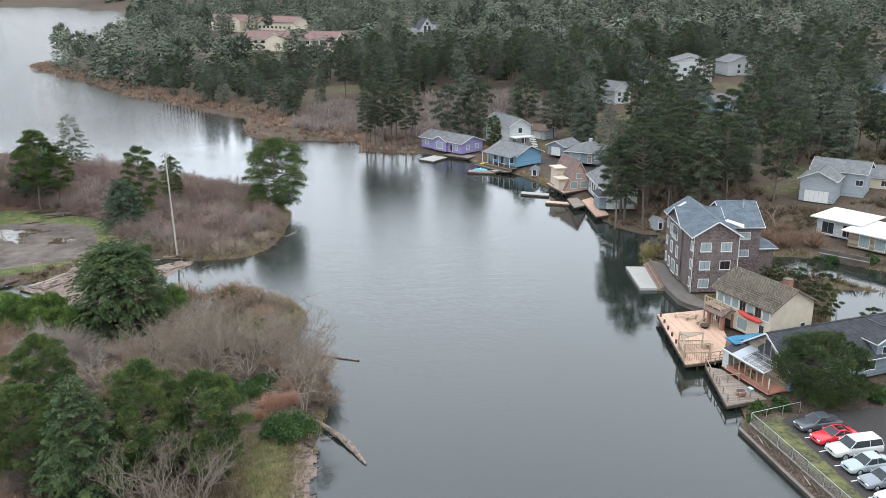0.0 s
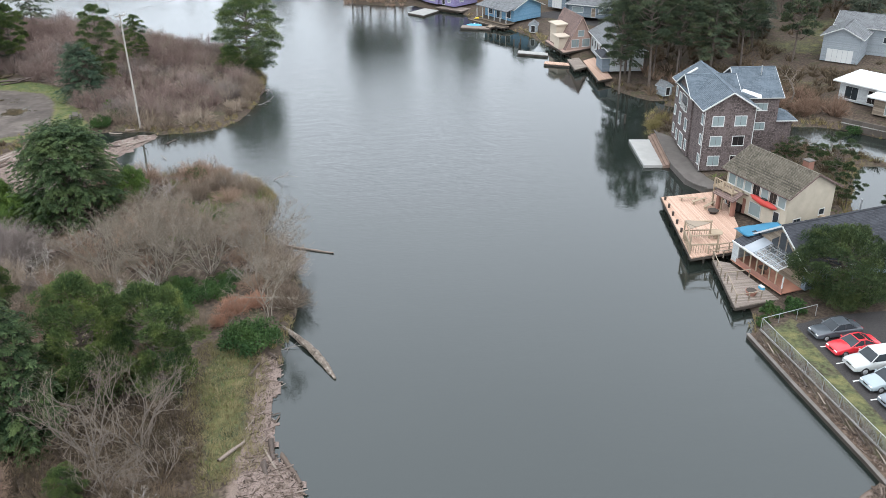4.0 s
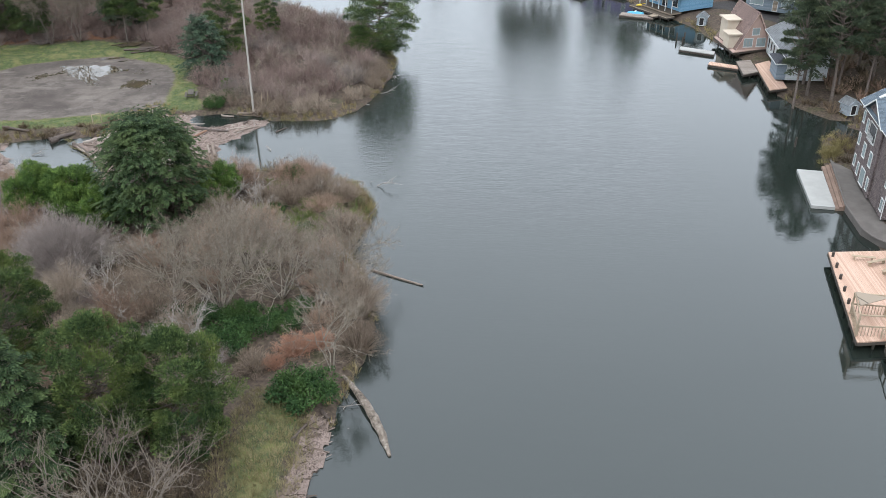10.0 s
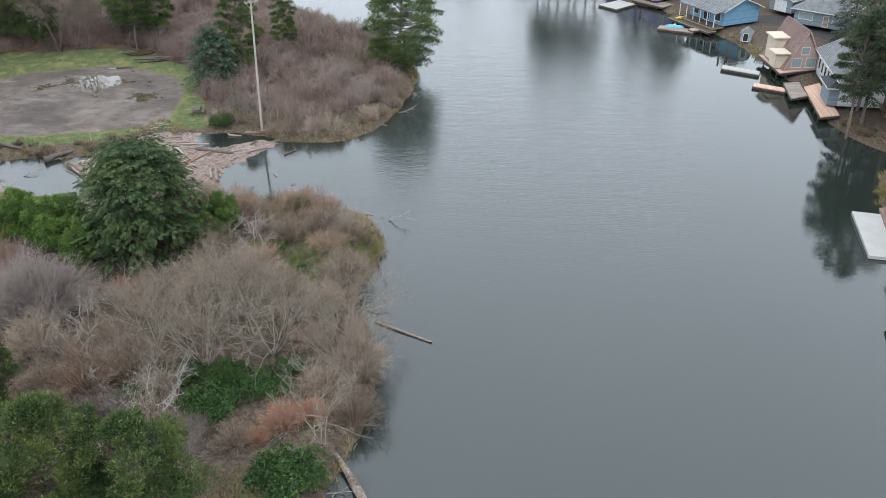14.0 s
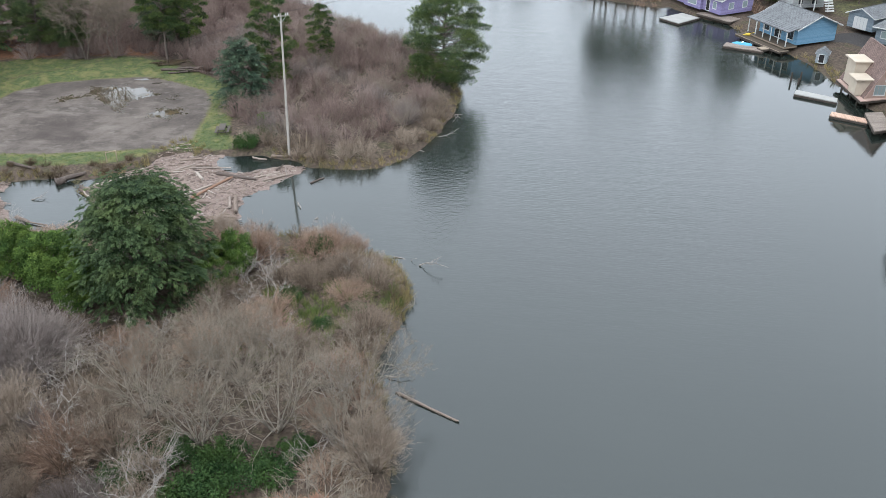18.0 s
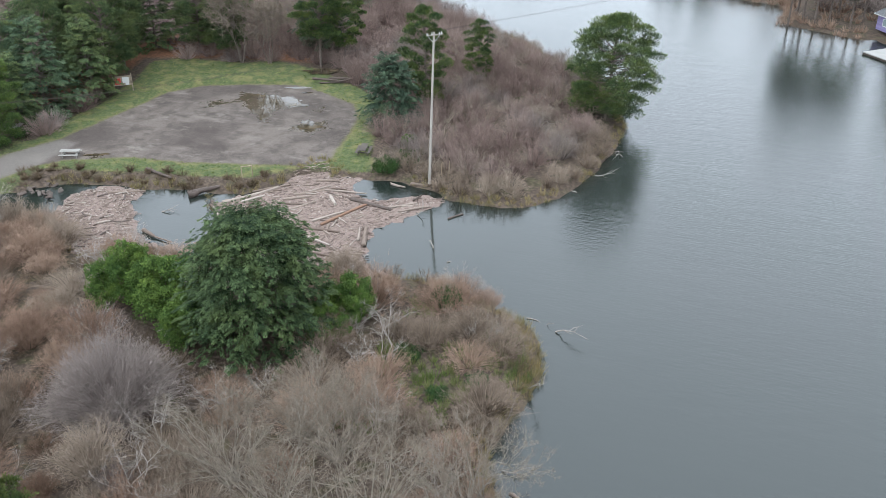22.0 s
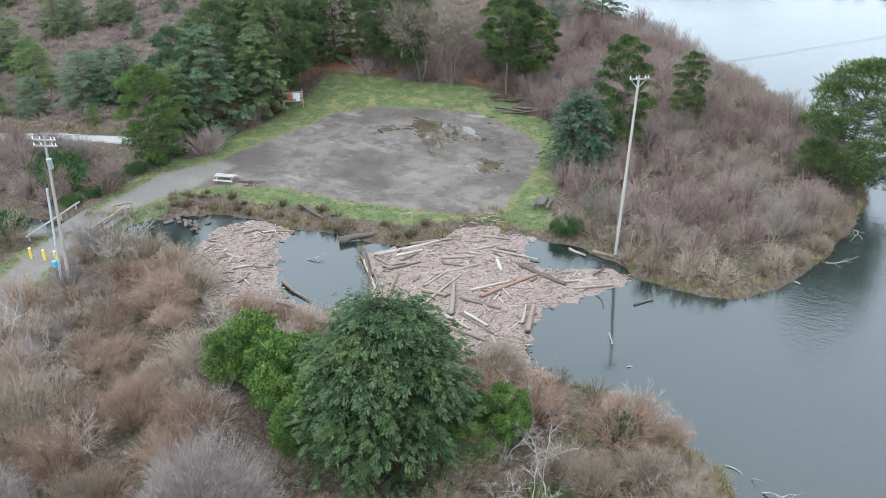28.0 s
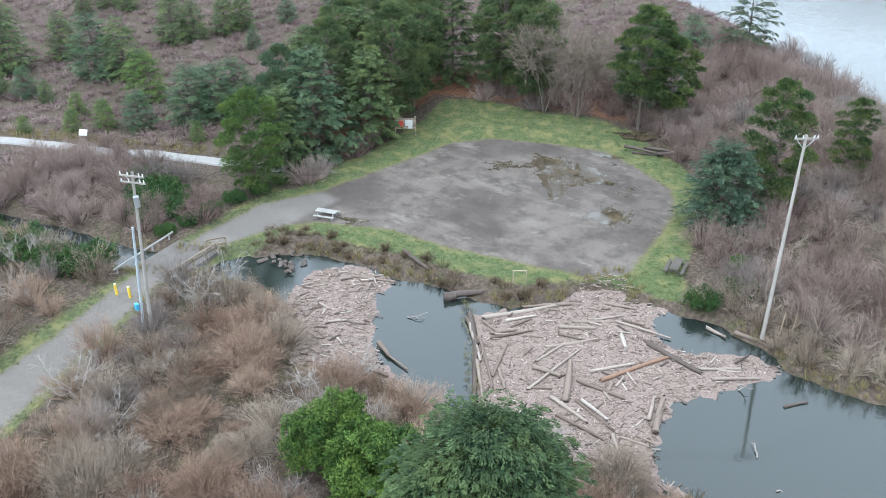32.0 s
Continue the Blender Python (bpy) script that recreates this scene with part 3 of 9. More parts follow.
def leaves(at, way, long, wide, fold=0.35, face=None):
    """Small pointed sprays: two folded triangles pairs at points, pointing along way."""
    n = len(at)
    d = unit(way)
    side = unit(np.cross(d, unit(rng.normal(size=(n, 3)) if face is None else face + rng.normal(size=(n, 3)) * 0.35)))
    up = np.cross(side, d)
    long, wide = np.asarray(long).reshape(-1, 1), np.asarray(wide).reshape(-1, 1)
    mid = at + d * long * 0.45
    co = np.stack([at, mid - side * wide / 2 - up * wide * fold, at + d * long, mid + side * wide / 2 - up * wide * fold], 1).reshape(-1, 3)
    base = np.arange(n)[:, None] * 4
    return co, np.concatenate([base + [0, 1, 2], base + [0, 2, 3]], 1).reshape(-1, 3)


def merge(pieces):
    cos, tris, off = [], [], 0
    for co, tr in pieces:
        cos.append(co)
        tris.append(tr + off)
        off += len(co)
    return np.concatenate(cos), np.concatenate(tris)


def limb(points, radii, sides=5):
    """A tapered round limb as corners and triangles."""
    pts = np.asarray(points, float)
    d = np.gradient(pts, axis=0)
    d = unit(d)
    ref = np.array([0.31, 0.93, 0.17]) if abs(d[0][2]) > 0.7 else np.array([0.1, 0.2, 0.97])
    u = unit(np.cross(d, ref))
    v = np.cross(d, u)
    ang = np.arange(sides) * 2 * np.pi / sides
    co = pts[:, None] + np.asarray(radii)[:, None, None] * (np.cos(ang)[None, :, None] * u[:, None] + np.sin(ang)[None, :, None] * v[:, None])
    k = np.arange(sides)
    tr = []
    for i in range(len(pts) - 1):
        a, b = i * sides + k, i * sides + (k + 1) % sides
        tr += [np.stack([a, b, b + sides], 1), np.stack([a, b + sides, a + sides], 1)]
    return co.reshape(-1, 3), np.concatenate(tr)


def spruce(h, r, n_spray, size=0.5, bare=0.06, droop=0.25, gap=0.0, full=0.72, dense=6, dome=False, slim=1.0):
    """A conifer of layered boughs; each bears side fronds set with sprays. Returns trunk, crown and the sprays' tone,
    inner shade painted in.
    """
    lean = rng.normal(size=2) * 0.02 * h
    zs = np.linspace(0, h, 8)
    pts = np.stack([lean[0] * (zs / h) ** 2, lean[1] * (zs / h) ** 2, zs], 1)
    wood = [limb(pts, 0.016 * h * (1 - zs / h * 0.95) * 0.8 + 0.01, 7)]
    n = int(max(16, h * dense))
    f = np.sort(bare + (0.99 - bare) * rng.uniform(0, 1, n) ** (0.62 if dome else 1.0))
    ang = np.cumsum(rng.uniform(1.9, 2.9, n))
    reach = r * (1 - f) ** full * rng.uniform(0.68 - gap, 1.14, n) + 0.15
    if dome:
        reach = r * np.sqrt(1 - f ** 2.3) * rng.uniform(0.84, 1.06, n) + 0.15
    reach *= np.where(f < bare + 0.12, 0.78, 1)
    root = np.stack([lean[0] * f ** 2, lean[1] * f ** 2, f * h], 1)
    out = np.stack([np.cos(ang), np.sin(ang), 0 * ang], 1)
    across = np.stack([-out[:, 1], out[:, 0], 0 * ang], 1)
    up = np.array([0, 0, 1.0])
    tip = root + out * reach[:, None] + up * (reach * (0.30 * f + 1.3 * np.clip(f - 0.8, 0, 1) - droop * (1 - f)) + rng.normal(size=n) * 0.02 * h)[:, None]
    bend = (root + tip) / 2 + up * (0.10 * reach)[:, None]
    for k in range(n):
        end = 0.45 if dome else 0.85
        if not dome or f[k] < 0.6:
            wood.append(limb([root[k], root[k] + (bend[k] - root[k]) * end, root[k] + (bend[k] - root[k]) * 2 * end * 0.8], [0.010 * reach[k] + 0.012, 0.007 * reach[k] + 0.008, 0.004], 3))
    per = 2 * min(4, max(1, n_spray // (n * 8)))
    share = (reach + 0.3) ** 1.3
    sprays = np.maximum(1, (n_spray * share / share.sum() / per).astype(int))
    bough = np.repeat(np.arange(n), per)
    u = np.clip(np.tile(np.linspace(0.46, 1.0, per), n) + rng.normal(size=n * per) * 0.05, 0.2, 1.02)
    u = np.clip(1 - (1 - u) * (1 + 0.7 * smooth(f, 0.7, 0.9))[bough], 0.05, 1.02)
    side = np.tile([1, -1] * (per // 2), n) * np.where(u > 0.95, 0.25, 1.0)
    foot = ((1 - u) ** 2)[:, None] * root[bough] + (2 * u * (1 - u))[:, None] * bend[bough] + (u ** 2)[:, None] * tip[bough]
    way = unit(out[bough] * rng.uniform(0.6, 1.1, len(u))[:, None] + across[bough] * (side * rng.uniform(0.6, 1.1, len(u)))[:, None] + up * rng.uniform(-0.45, 0.15, len(u))[:, None])
    far = reach[bough] * 0.15 * (1.35 - u) * rng.uniform(0.7, 1.25, len(u)) + size * 0.9
    spray = np.repeat(np.arange(len(u)), sprays[bough])
    v = rng.uniform(0, 1, len(spray)) ** 0.8
    q = foot[spray] + way[spray] * (far[spray] * v)[:, None] - up * (0.35 * far[spray] * v ** 2)[:, None]
    flat = unit(np.cross(way, up))[spray]
    s_ = rng.choice([-1, 1], len(spray)) * rng.uniform(0.3, 1.0, len(spray))
    q = q + flat * (s_ * 0.30 * size)[:, None] + rng.normal(size=q.shape) * 0.06 * size
    d = way[spray] + flat * (s_ * 0.8)[:, None] + up * rng.uniform(-0.55, 0.15, len(spray))[:, None]
    # tone pales towards the tips; shade near the trunk is painted dark
    age_shade = np.clip(0.12 + 0.55 * u[spray] * (0.35 + 0.65 * v) + rng.normal(size=len(u))[spray] * 0.10 + rng.normal(size=n)[bough][spray] * 0.08, 0, 1)
    green = leaves(q, d, size * rng.uniform(0.6, 1.3, len(q)), slim * size * rng.uniform(0.28, 0.5, len(q)), 0.3, up * 0.9 + out[bough][spray] * 0.5)
    if dome:
        m = n_spray // 9
        rho, a = np.sqrt(rng.uniform(0, 0.5, m)), rng.uniform(0, 2 * np.pi, m)
        a = a + 0.16 * np.sin(a * 17)
        q = np.stack([r * rho * np.cos(a) + lean[0], r * rho * np.sin(a) + lean[1], h * (1 - rho ** 2) ** 0.435 * (0.975 + 0.03 * np.sin(rho * 26 + a * 3)) + rng.normal(size=m) * 0.12], 1)
        d = np.stack([np.cos(a), np.sin(a), rng.uniform(-0.5, 0.4, m)], 1) + rng.normal(size=(m, 3)) * 0.3
        green = merge([green, leaves(q, d, size * rng.uniform(0.6, 1.3, m), slim * size * rng.uniform(0.28, 0.5, m), 0.3, up + rng.normal(size=(m, 3)) * 0.2)])
        age_shade = np.concatenate([age_shade, np.clip(rng.normal(0.5, 0.2, m), 0, 1)])
    return merge(wood), green, np.repeat(age_shade, 4)


def pine(h, r, n_spray, size=0.45, crown=0.35, clumps=26, flat=0.75, lean=0.05, slim=1.0, puff=(0.15, 0.25)):
    """A shore pine: a bent trunk, open limbs and cushions of upright shoots with gaps between them."""
    tilt = rng.normal(size=2) * lean * h
    zs = np.linspace(0, h * 0.93, 8)
    cx, cy = tilt[0] * (zs / h) ** 1.4, tilt[1] * (zs / h) ** 1.4
    wood = [limb(np.stack([cx, cy, zs], 1), 0.0125 * h * (1 - zs / h * 0.9) + 0.01, 7)]
    green, age_shades = [], []
    for k in range(clumps):
        f = crown + (1 - crown) * (k + rng.uniform(0, 1)) / clumps
        g_ = (f - crown) / (1 - crown)
        prof = np.sqrt(max(0.02, 1 - (2 * g_ - 0.85) ** 2 / 1.5)) if g_ > 0.3 else 0.55 + 1.3 * g_
        a = k * 2.4 + rng.uniform(-0.5, 0.5)
        d = r * prof * rng.uniform(0.5, 1.0) * (1 if g_ < 0.93 else 0.35)
        root = np.array([np.interp(f * h * 0.8, zs, cx), np.interp(f * h * 0.8, zs, cy), f * h * 0.80])
        c = np.array([np.interp(f * h, zs, cx) + d * np.cos(a), np.interp(f * h, zs, cy) + d * np.sin(a), f * h])
        wood.append(limb([root, (root + c) / 2 + [0, 0, -0.03 * h], c], [0.006 * h + 0.01, 0.004 * h, 0.01], 3))
        n = max(4, n_spray // clumps)
        rad = r * rng.uniform(*puff)
        v = unit(rng.normal(size=(n, 3)))
        v[:, 2] = np.abs(v[:, 2]) * np.where(rng.uniform(size=n) < 0.85, 1, -0.5)
        shell = rng.uniform(0.2, 1, n) ** 0.4
        lump = 1 + 0.28 * np.sin(v[:, 0] * 5 + k) * np.sin(v[:, 1] * 5 + 2 * k)
        q = c + v * np.array([rad, rad, rad * flat]) * (shell * lump)[:, None]
        green.append(leaves(q, v * 0.7 + np.array([0, 0, 0.45]) + rng.normal(size=(n, 3)) * 0.4, size * rng.uniform(0.6, 1.3, n), slim * size * rng.uniform(0.3, 0.55, n), 0.2, v + [0, 0, 0.25]))
        # young outer shoots pale, each cushion's core painted dark for its shade
        age_shades.append(np.repeat(np.clip(0.85 * (shell * lump - 0.45) + rng.normal() * 0.10, 0, 1), 4))
    return merge(wood), merge(green), np.concatenate(age_shades)


def leafy(h, r, n_leaf, size=0.3, lobes=14):
    """A dense evergreen bush of uneven rounded lobes of leaves over a few stems."""
    wood, green, age_shades = [], [], []
    for k in range(lobes):
        a, d = k * 2.4 + rng.uniform(-0.4, 0.4), r * np.sqrt((k + 0.5) / lobes) * 0.82
        top = h * rng.uniform(0.5, 1.0) * (1 - 0.45 * (d / r) ** 2)
        rad = r * rng.uniform(0.17, 0.34)
        c = np.array([d * np.cos(a), d * np.sin(a), max(rad * 0.6, top - rad * 0.8)])
        wood.append(limb([(0.15 * np.cos(a), 0.15 * np.sin(a), 0), c * [0.6, 0.6, 0.55], c], [0.05, 0.035, 0.012], 4))
        for j in range(2 if c[2] > 2.2 * rad else 1):
            n = n_leaf // lobes
            v = unit(rng.normal(size=(n, 3)))
            v[:, 2] = np.where(v[:, 2] < -0.3, -v[:, 2], v[:, 2])
            shell = rng.uniform(0.35, 1.0, n) ** 0.45
            lump = 1 + 0.30 * np.sin(v[:, 0] * 4 + k) * np.sin(v[:, 2] * 5 + k) + 0.12 * np.sin(v[:, 1] * 9 + 2 * k)
            q = c * [1 + 0.12 * j, 1 + 0.12 * j, 1 - 0.48 * j] + v * rad * (shell * lump)[:, None] * [1, 1, 1.15]
            q[:, 2] = np.maximum(q[:, 2], 0.05)
            green.append(leaves(q, v * 0.4 + rng.normal(size=(n, 3)) * 0.7 + [0, 0, 0.25], size * rng.uniform(0.6, 1.3, n), size * rng.uniform(0.4, 0.7, n), 0.15, v + [0, 0, 0.2]))
            # lobe cores painted darker for inner shade, outer leaves paler
            age_shades.append(np.repeat(np.clip(0.9 * (shell * lump - 0.45) + rng.normal() * 0.12, 0, 1), 4))
    return merge(wood), merge(green), np.concatenate(age_shades)


def bare_tree(h, r, stems=3, depth=4, thick=0.12, twig=0.022, spread=0.55, fork=3, haze=5):
    """A leafless tree: forking limbs that end in a haze of fine twigs. Returns limbs and twigs."""
    wood, ends = [], []

    def grow(p, d, length, rad, level):
        mid = p + d * length * 0.5 + rng.normal(size=3) * length * 0.05
        q = mid + unit(d + rng.normal(size=3) * 0.16 + [0, 0, 0.07]) * length * 0.5
        wood.append(limb([p, mid, q], [rad, rad * 0.82, rad * 0.62], 5 if level < 2 else 3))
        if level >= depth:
            ends.append((q, unit(q - mid), length))
            return
        for j in range(fork):
            nd = unit(d + rng.normal(size=3) * spread + [0, 0, 0.12])
            grow(q if j else q, nd, length * rng.uniform(0.58, 0.82), rad * 0.68, level + 1)
        if level > 0:
            ends.append((mid, unit(d + rng.normal(size=3) * 0.7), length * 0.8))

    for k in range(stems):
        a = k * 2 * np.pi / stems + rng.uniform(-0.4, 0.4)
        t = 0.0 if stems == 1 else r / h * 0.75
        grow(np.array([0.2 * np.cos(a), 0.2 * np.sin(a), 0]) * (stems > 1), unit(np.array([np.cos(a) * t, np.sin(a) * t, 1])), h * 0.36, thick, 0)
    p, d, l = (np.array([e[k] for e in ends]) for k in range(3))
    n = haze
    p, d, l = np.repeat(p, n, 0), np.repeat(d, n, 0), np.repeat(l, n)
    tip = p + unit(d + rng.normal(size=p.shape) * 0.5 + [0, 0, 0.1]) * (l * rng.uniform(0.5, 1.3, len(l)))[:, None]
    a1 = strips(p, tip, np.full(len(p), twig))
    half = p + (tip - p) * rng.uniform(0.3, 0.7, (len(p), 1))
    tip2 = half + unit(tip - p + rng.normal(size=p.shape) * 0.5 * l[:, None]) * (l * 0.5)[:, None]
    return merge(wood), merge([a1, strips(half, tip2, np.full(len(p), twig * 0.75))])


def shrub(h, r, stems=70, side=4, wide=0.03, round_=0.5):
    """A leafless shrub: a fan of arching stems with side twigs."""
    a = rng.uniform(0, 2 * np.pi, stems)
    lean = np.sqrt(rng.uniform(0, 1, stems))
    foot = np.stack([np.cos(a), np.sin(a), 0 * a], 1) * (lean * r * 0.35)[:, None]
    tall = h * (1 - round_ * lean ** 2) * rng.uniform(0.75, 1.1, stems)
    tip = np.stack([np.cos(a) * r * lean, np.sin(a) * r * lean, tall], 1)
    mid = foot * 0.55 + tip * 0.45 + np.array([0, 0, 1]) * (0.12 * tall)[:, None]
    got = [strips(foot, mid, np.full(stems, wide * 1.3), 0.8), strips(mid, tip, np.full(stems, wide), 0.3)]
    for k in range(side):
        u = rng.uniform(0.0, 1.0, (stems, 1))
        p = mid + (tip - mid) * u
        d = unit(tip - mid) + rng.normal(size=(stems, 3)) * 0.75 + [0, 0, 0.1]
        got.append(spikes(p, p + unit(d) * (rng.uniform(0.15, 0.55, stems) * 0.5 * h)[:, None], wide))
    return merge(got)


def dome_shrub(h, r, stems=120, side=7, wide=0.028, twig=0.2):
    """A leafless shrub with a rounded outline: a base of old stems, widened to block light inside, that fan out to a
    dome and end in fine upswept twigs.
    """
    a = rng.uniform(0, 2 * np.pi, stems)
    lean = rng.uniform(0, 0.98, stems) ** 0.45
    out = np.stack([np.cos(a) * lean * r, np.sin(a) * lean * r, np.maximum(np.sqrt(1 - lean ** 2), 0.12) * h], 1)
    lobe = 1 + 0.12 * np.sin(3 * a + rng.uniform(0, 6)) + 0.10 * np.sin(5 * a + lean * 6 + rng.uniform(0, 6))
    tip = out * (rng.uniform(0.66, 0.95, stems) * lobe)[:, None]
    foot = np.stack([np.cos(a), np.sin(a), 0 * a], 1) * (lean * r * 0.25)[:, None]
    mid = foot * 0.5 + tip * 0.5 + np.array([0, 0, 1]) * (0.10 * h * lean)[:, None] + rng.normal(size=(stems, 3)) * 0.03 * h
    # lower stems get added width, only to keep light out of the middle
    got = [strips(foot, mid, np.full(stems, wide * 3.2), 0.6), strips(mid, tip, np.full(stems, wide * 1.2), 0.35)]
    normal = unit(out / np.array([r * r, r * r, h * h]))
    for k in range(side):
        u = rng.uniform(0.2, 1.0, (stems, 1))
        p = foot * 0.3 + mid * 0.7 + (tip - foot * 0.3 - mid * 0.7) * u + rng.normal(size=(stems, 3)) * 0.05 * h
        d = unit(normal * 0.8 + rng.normal(size=(stems, 3)) * 0.55 + [0, 0, 0.25])
        long = (rng.uniform(0.4, 1.0, stems) * twig * h)[:, None]
        got.append(spikes(p, p + d * long, wide * 0.9))
        if k % 2:
            got.append(spikes(p + d * long * 0.4, p + d * long * 0.4 + unit(d + rng.normal(size=(stems, 3)) * 0.5) * long * 0.7, wide * 0.8))
    return merge(got)


def tuft(h, r, n=26, wide=0.035):
    a, l = rng.uniform(0, 2 * np.pi, n), np.sqrt(rng.uniform(0, 1, n))
    foot = np.stack([np.cos(a) * l * r * 0.4, np.sin(a) * l * r * 0.4, 0 * a], 1)
    tip = np.stack([np.cos(a) * l * r, np.sin(a) * l * r, h * (1 - 0.5 * l ** 2) * rng.uniform(0.7, 1.15, n)], 1)
    return strips(foot, tip, np.full(n, wide), 0.25)


def scattered(protos, xs, ys, zs, sizes, tints=None, tall=None):
    """Copies of prototypes laid out as one set of arrays, each with a turn, a size and a tint of its own."""
    cos, tris, tn, off = [], [], [], 0
    which = rng.integers(0, len(protos), len(xs))
    turn = rng.uniform(0, 2 * np.pi, len(xs))
    tints = rng.uniform(0, 1, len(xs)) if tints is None else tints
    tall = np.ones(len(xs)) if tall is None else tall
    for k, (co, tr) in enumerate(protos):
        sel = np.nonzero(which == k)[0]
        if not len(sel):
            continue
        c, s = np.cos(turn[sel]), np.sin(turn[sel])
        x = (co[None, :, 0] * c[:, None] - co[None, :, 1] * s[:, None]) * sizes[sel, None] + xs[sel, None]
        y = (co[None, :, 0] * s[:, None] + co[None, :, 1] * c[:, None]) * sizes[sel, None] + ys[sel, None]
        z = co[None, :, 2] * (sizes[sel] * tall[sel])[:, None] + zs[sel, None]
        cos.append(np.stack([x, y, z], -1).reshape(-1, 3))
        tris.append((tr[None] + (off + np.arange(len(sel)) * len(co))[:, None, None]).reshape(-1, 3))
        tn.append(np.repeat(tints[sel], len(co)))
        off += len(sel) * len(co)
    return np.concatenate(cos), np.concatenate(tris), np.concatenate(tn)


def spread_points(x0, x1, y0, y1, step, keep):
    """Jittered points of a field where keep(x, y) holds."""
    a, b = np.meshgrid(np.arange(x0, x1, step), np.arange(y0, y1, step))
    x = a.ravel() + rng.uniform(-0.48, 0.48, a.size) * step
    y = b.ravel() + rng.uniform(-0.48, 0.48, a.size) * step
    ok = keep(x, y)
    return x[ok], y[ok]


def stuff(name, protos, x, y, mat, lo, hi, label, category, tints=None, sink=0.05, tall=None):
    co, tr, tn = scattered(protos, x, y, height(x, y) - sink, rng.uniform(lo, hi, len(x)), tints, tall)
    ob = part(name, raw_mesh(name, co, tr, mat, False, {"tint": tn}), None)
    return tagged(ob, label, category, kind="stuff")


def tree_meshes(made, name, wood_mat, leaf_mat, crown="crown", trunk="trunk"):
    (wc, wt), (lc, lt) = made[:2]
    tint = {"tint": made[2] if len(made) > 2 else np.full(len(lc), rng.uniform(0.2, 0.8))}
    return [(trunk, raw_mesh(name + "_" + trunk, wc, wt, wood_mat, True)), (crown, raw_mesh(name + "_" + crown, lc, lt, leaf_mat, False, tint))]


def plant(name, meshes, x, y, turn=0.0, size=1.0, label="", category="tree", group="", z=None, wide=1.0):
    m = pose(x, y, ground_z(x, y) - 0.05 if z is None else z, 0, 0, turn) @ Matrix.Diagonal((size * wide, size * wide, size, 1))
    ob = thing(name, m, label, category, group)
    for key, me in meshes:
        part(key, me, None, ob)
    return ob

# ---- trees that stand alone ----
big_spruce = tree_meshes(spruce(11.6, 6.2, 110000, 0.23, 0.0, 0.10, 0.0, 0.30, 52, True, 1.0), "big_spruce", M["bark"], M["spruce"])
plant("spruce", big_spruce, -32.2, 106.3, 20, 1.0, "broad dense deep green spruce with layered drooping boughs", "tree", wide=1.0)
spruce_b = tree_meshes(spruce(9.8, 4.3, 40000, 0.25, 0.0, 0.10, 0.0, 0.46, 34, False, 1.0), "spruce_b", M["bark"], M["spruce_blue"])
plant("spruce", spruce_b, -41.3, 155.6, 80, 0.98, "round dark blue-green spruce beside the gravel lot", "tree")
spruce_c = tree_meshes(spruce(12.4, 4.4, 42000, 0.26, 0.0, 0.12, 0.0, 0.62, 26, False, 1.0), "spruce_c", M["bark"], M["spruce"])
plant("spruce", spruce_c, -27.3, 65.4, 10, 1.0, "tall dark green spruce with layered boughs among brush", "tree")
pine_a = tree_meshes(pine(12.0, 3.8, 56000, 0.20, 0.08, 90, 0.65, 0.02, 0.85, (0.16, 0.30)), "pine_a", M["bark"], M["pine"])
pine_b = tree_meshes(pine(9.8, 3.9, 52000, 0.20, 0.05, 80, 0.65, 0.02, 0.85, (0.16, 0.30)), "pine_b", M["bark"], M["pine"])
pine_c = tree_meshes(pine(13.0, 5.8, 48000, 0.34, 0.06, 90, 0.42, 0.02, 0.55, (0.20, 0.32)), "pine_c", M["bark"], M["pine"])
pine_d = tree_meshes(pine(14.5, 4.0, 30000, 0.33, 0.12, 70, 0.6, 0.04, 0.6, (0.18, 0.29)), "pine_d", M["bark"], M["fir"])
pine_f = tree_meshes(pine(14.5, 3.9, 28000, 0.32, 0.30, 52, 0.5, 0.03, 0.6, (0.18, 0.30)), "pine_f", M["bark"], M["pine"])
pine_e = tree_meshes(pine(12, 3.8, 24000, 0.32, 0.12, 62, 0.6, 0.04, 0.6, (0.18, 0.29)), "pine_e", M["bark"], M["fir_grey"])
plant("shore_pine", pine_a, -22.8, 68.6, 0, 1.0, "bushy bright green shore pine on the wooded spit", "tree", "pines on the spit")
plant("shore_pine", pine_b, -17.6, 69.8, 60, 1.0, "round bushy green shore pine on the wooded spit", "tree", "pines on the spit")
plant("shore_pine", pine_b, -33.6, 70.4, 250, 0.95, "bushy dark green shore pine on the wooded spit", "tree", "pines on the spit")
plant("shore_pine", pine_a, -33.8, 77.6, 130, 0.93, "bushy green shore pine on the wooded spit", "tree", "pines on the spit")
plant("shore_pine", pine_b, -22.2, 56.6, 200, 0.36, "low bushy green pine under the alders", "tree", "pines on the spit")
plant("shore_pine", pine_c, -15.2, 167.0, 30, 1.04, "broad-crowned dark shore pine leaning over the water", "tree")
for k, (x, y, s) in enumerate([(-76.6, 171.6, 1.0), (-81.5, 171.5, 1.05), (-86, 154.5, 1.06), (-88, 161, 1.05), (-92, 167, 1.0), (-91, 150, 0.95), (-84, 176, 1.0), (-97, 158, 0.95), (-100, 166, 0.9)]):
    plant("shore_pine", pine_d, x, y, 47 * k, s, "tall green shore pine behind the grass edge", "tree", "pines behind the lot")
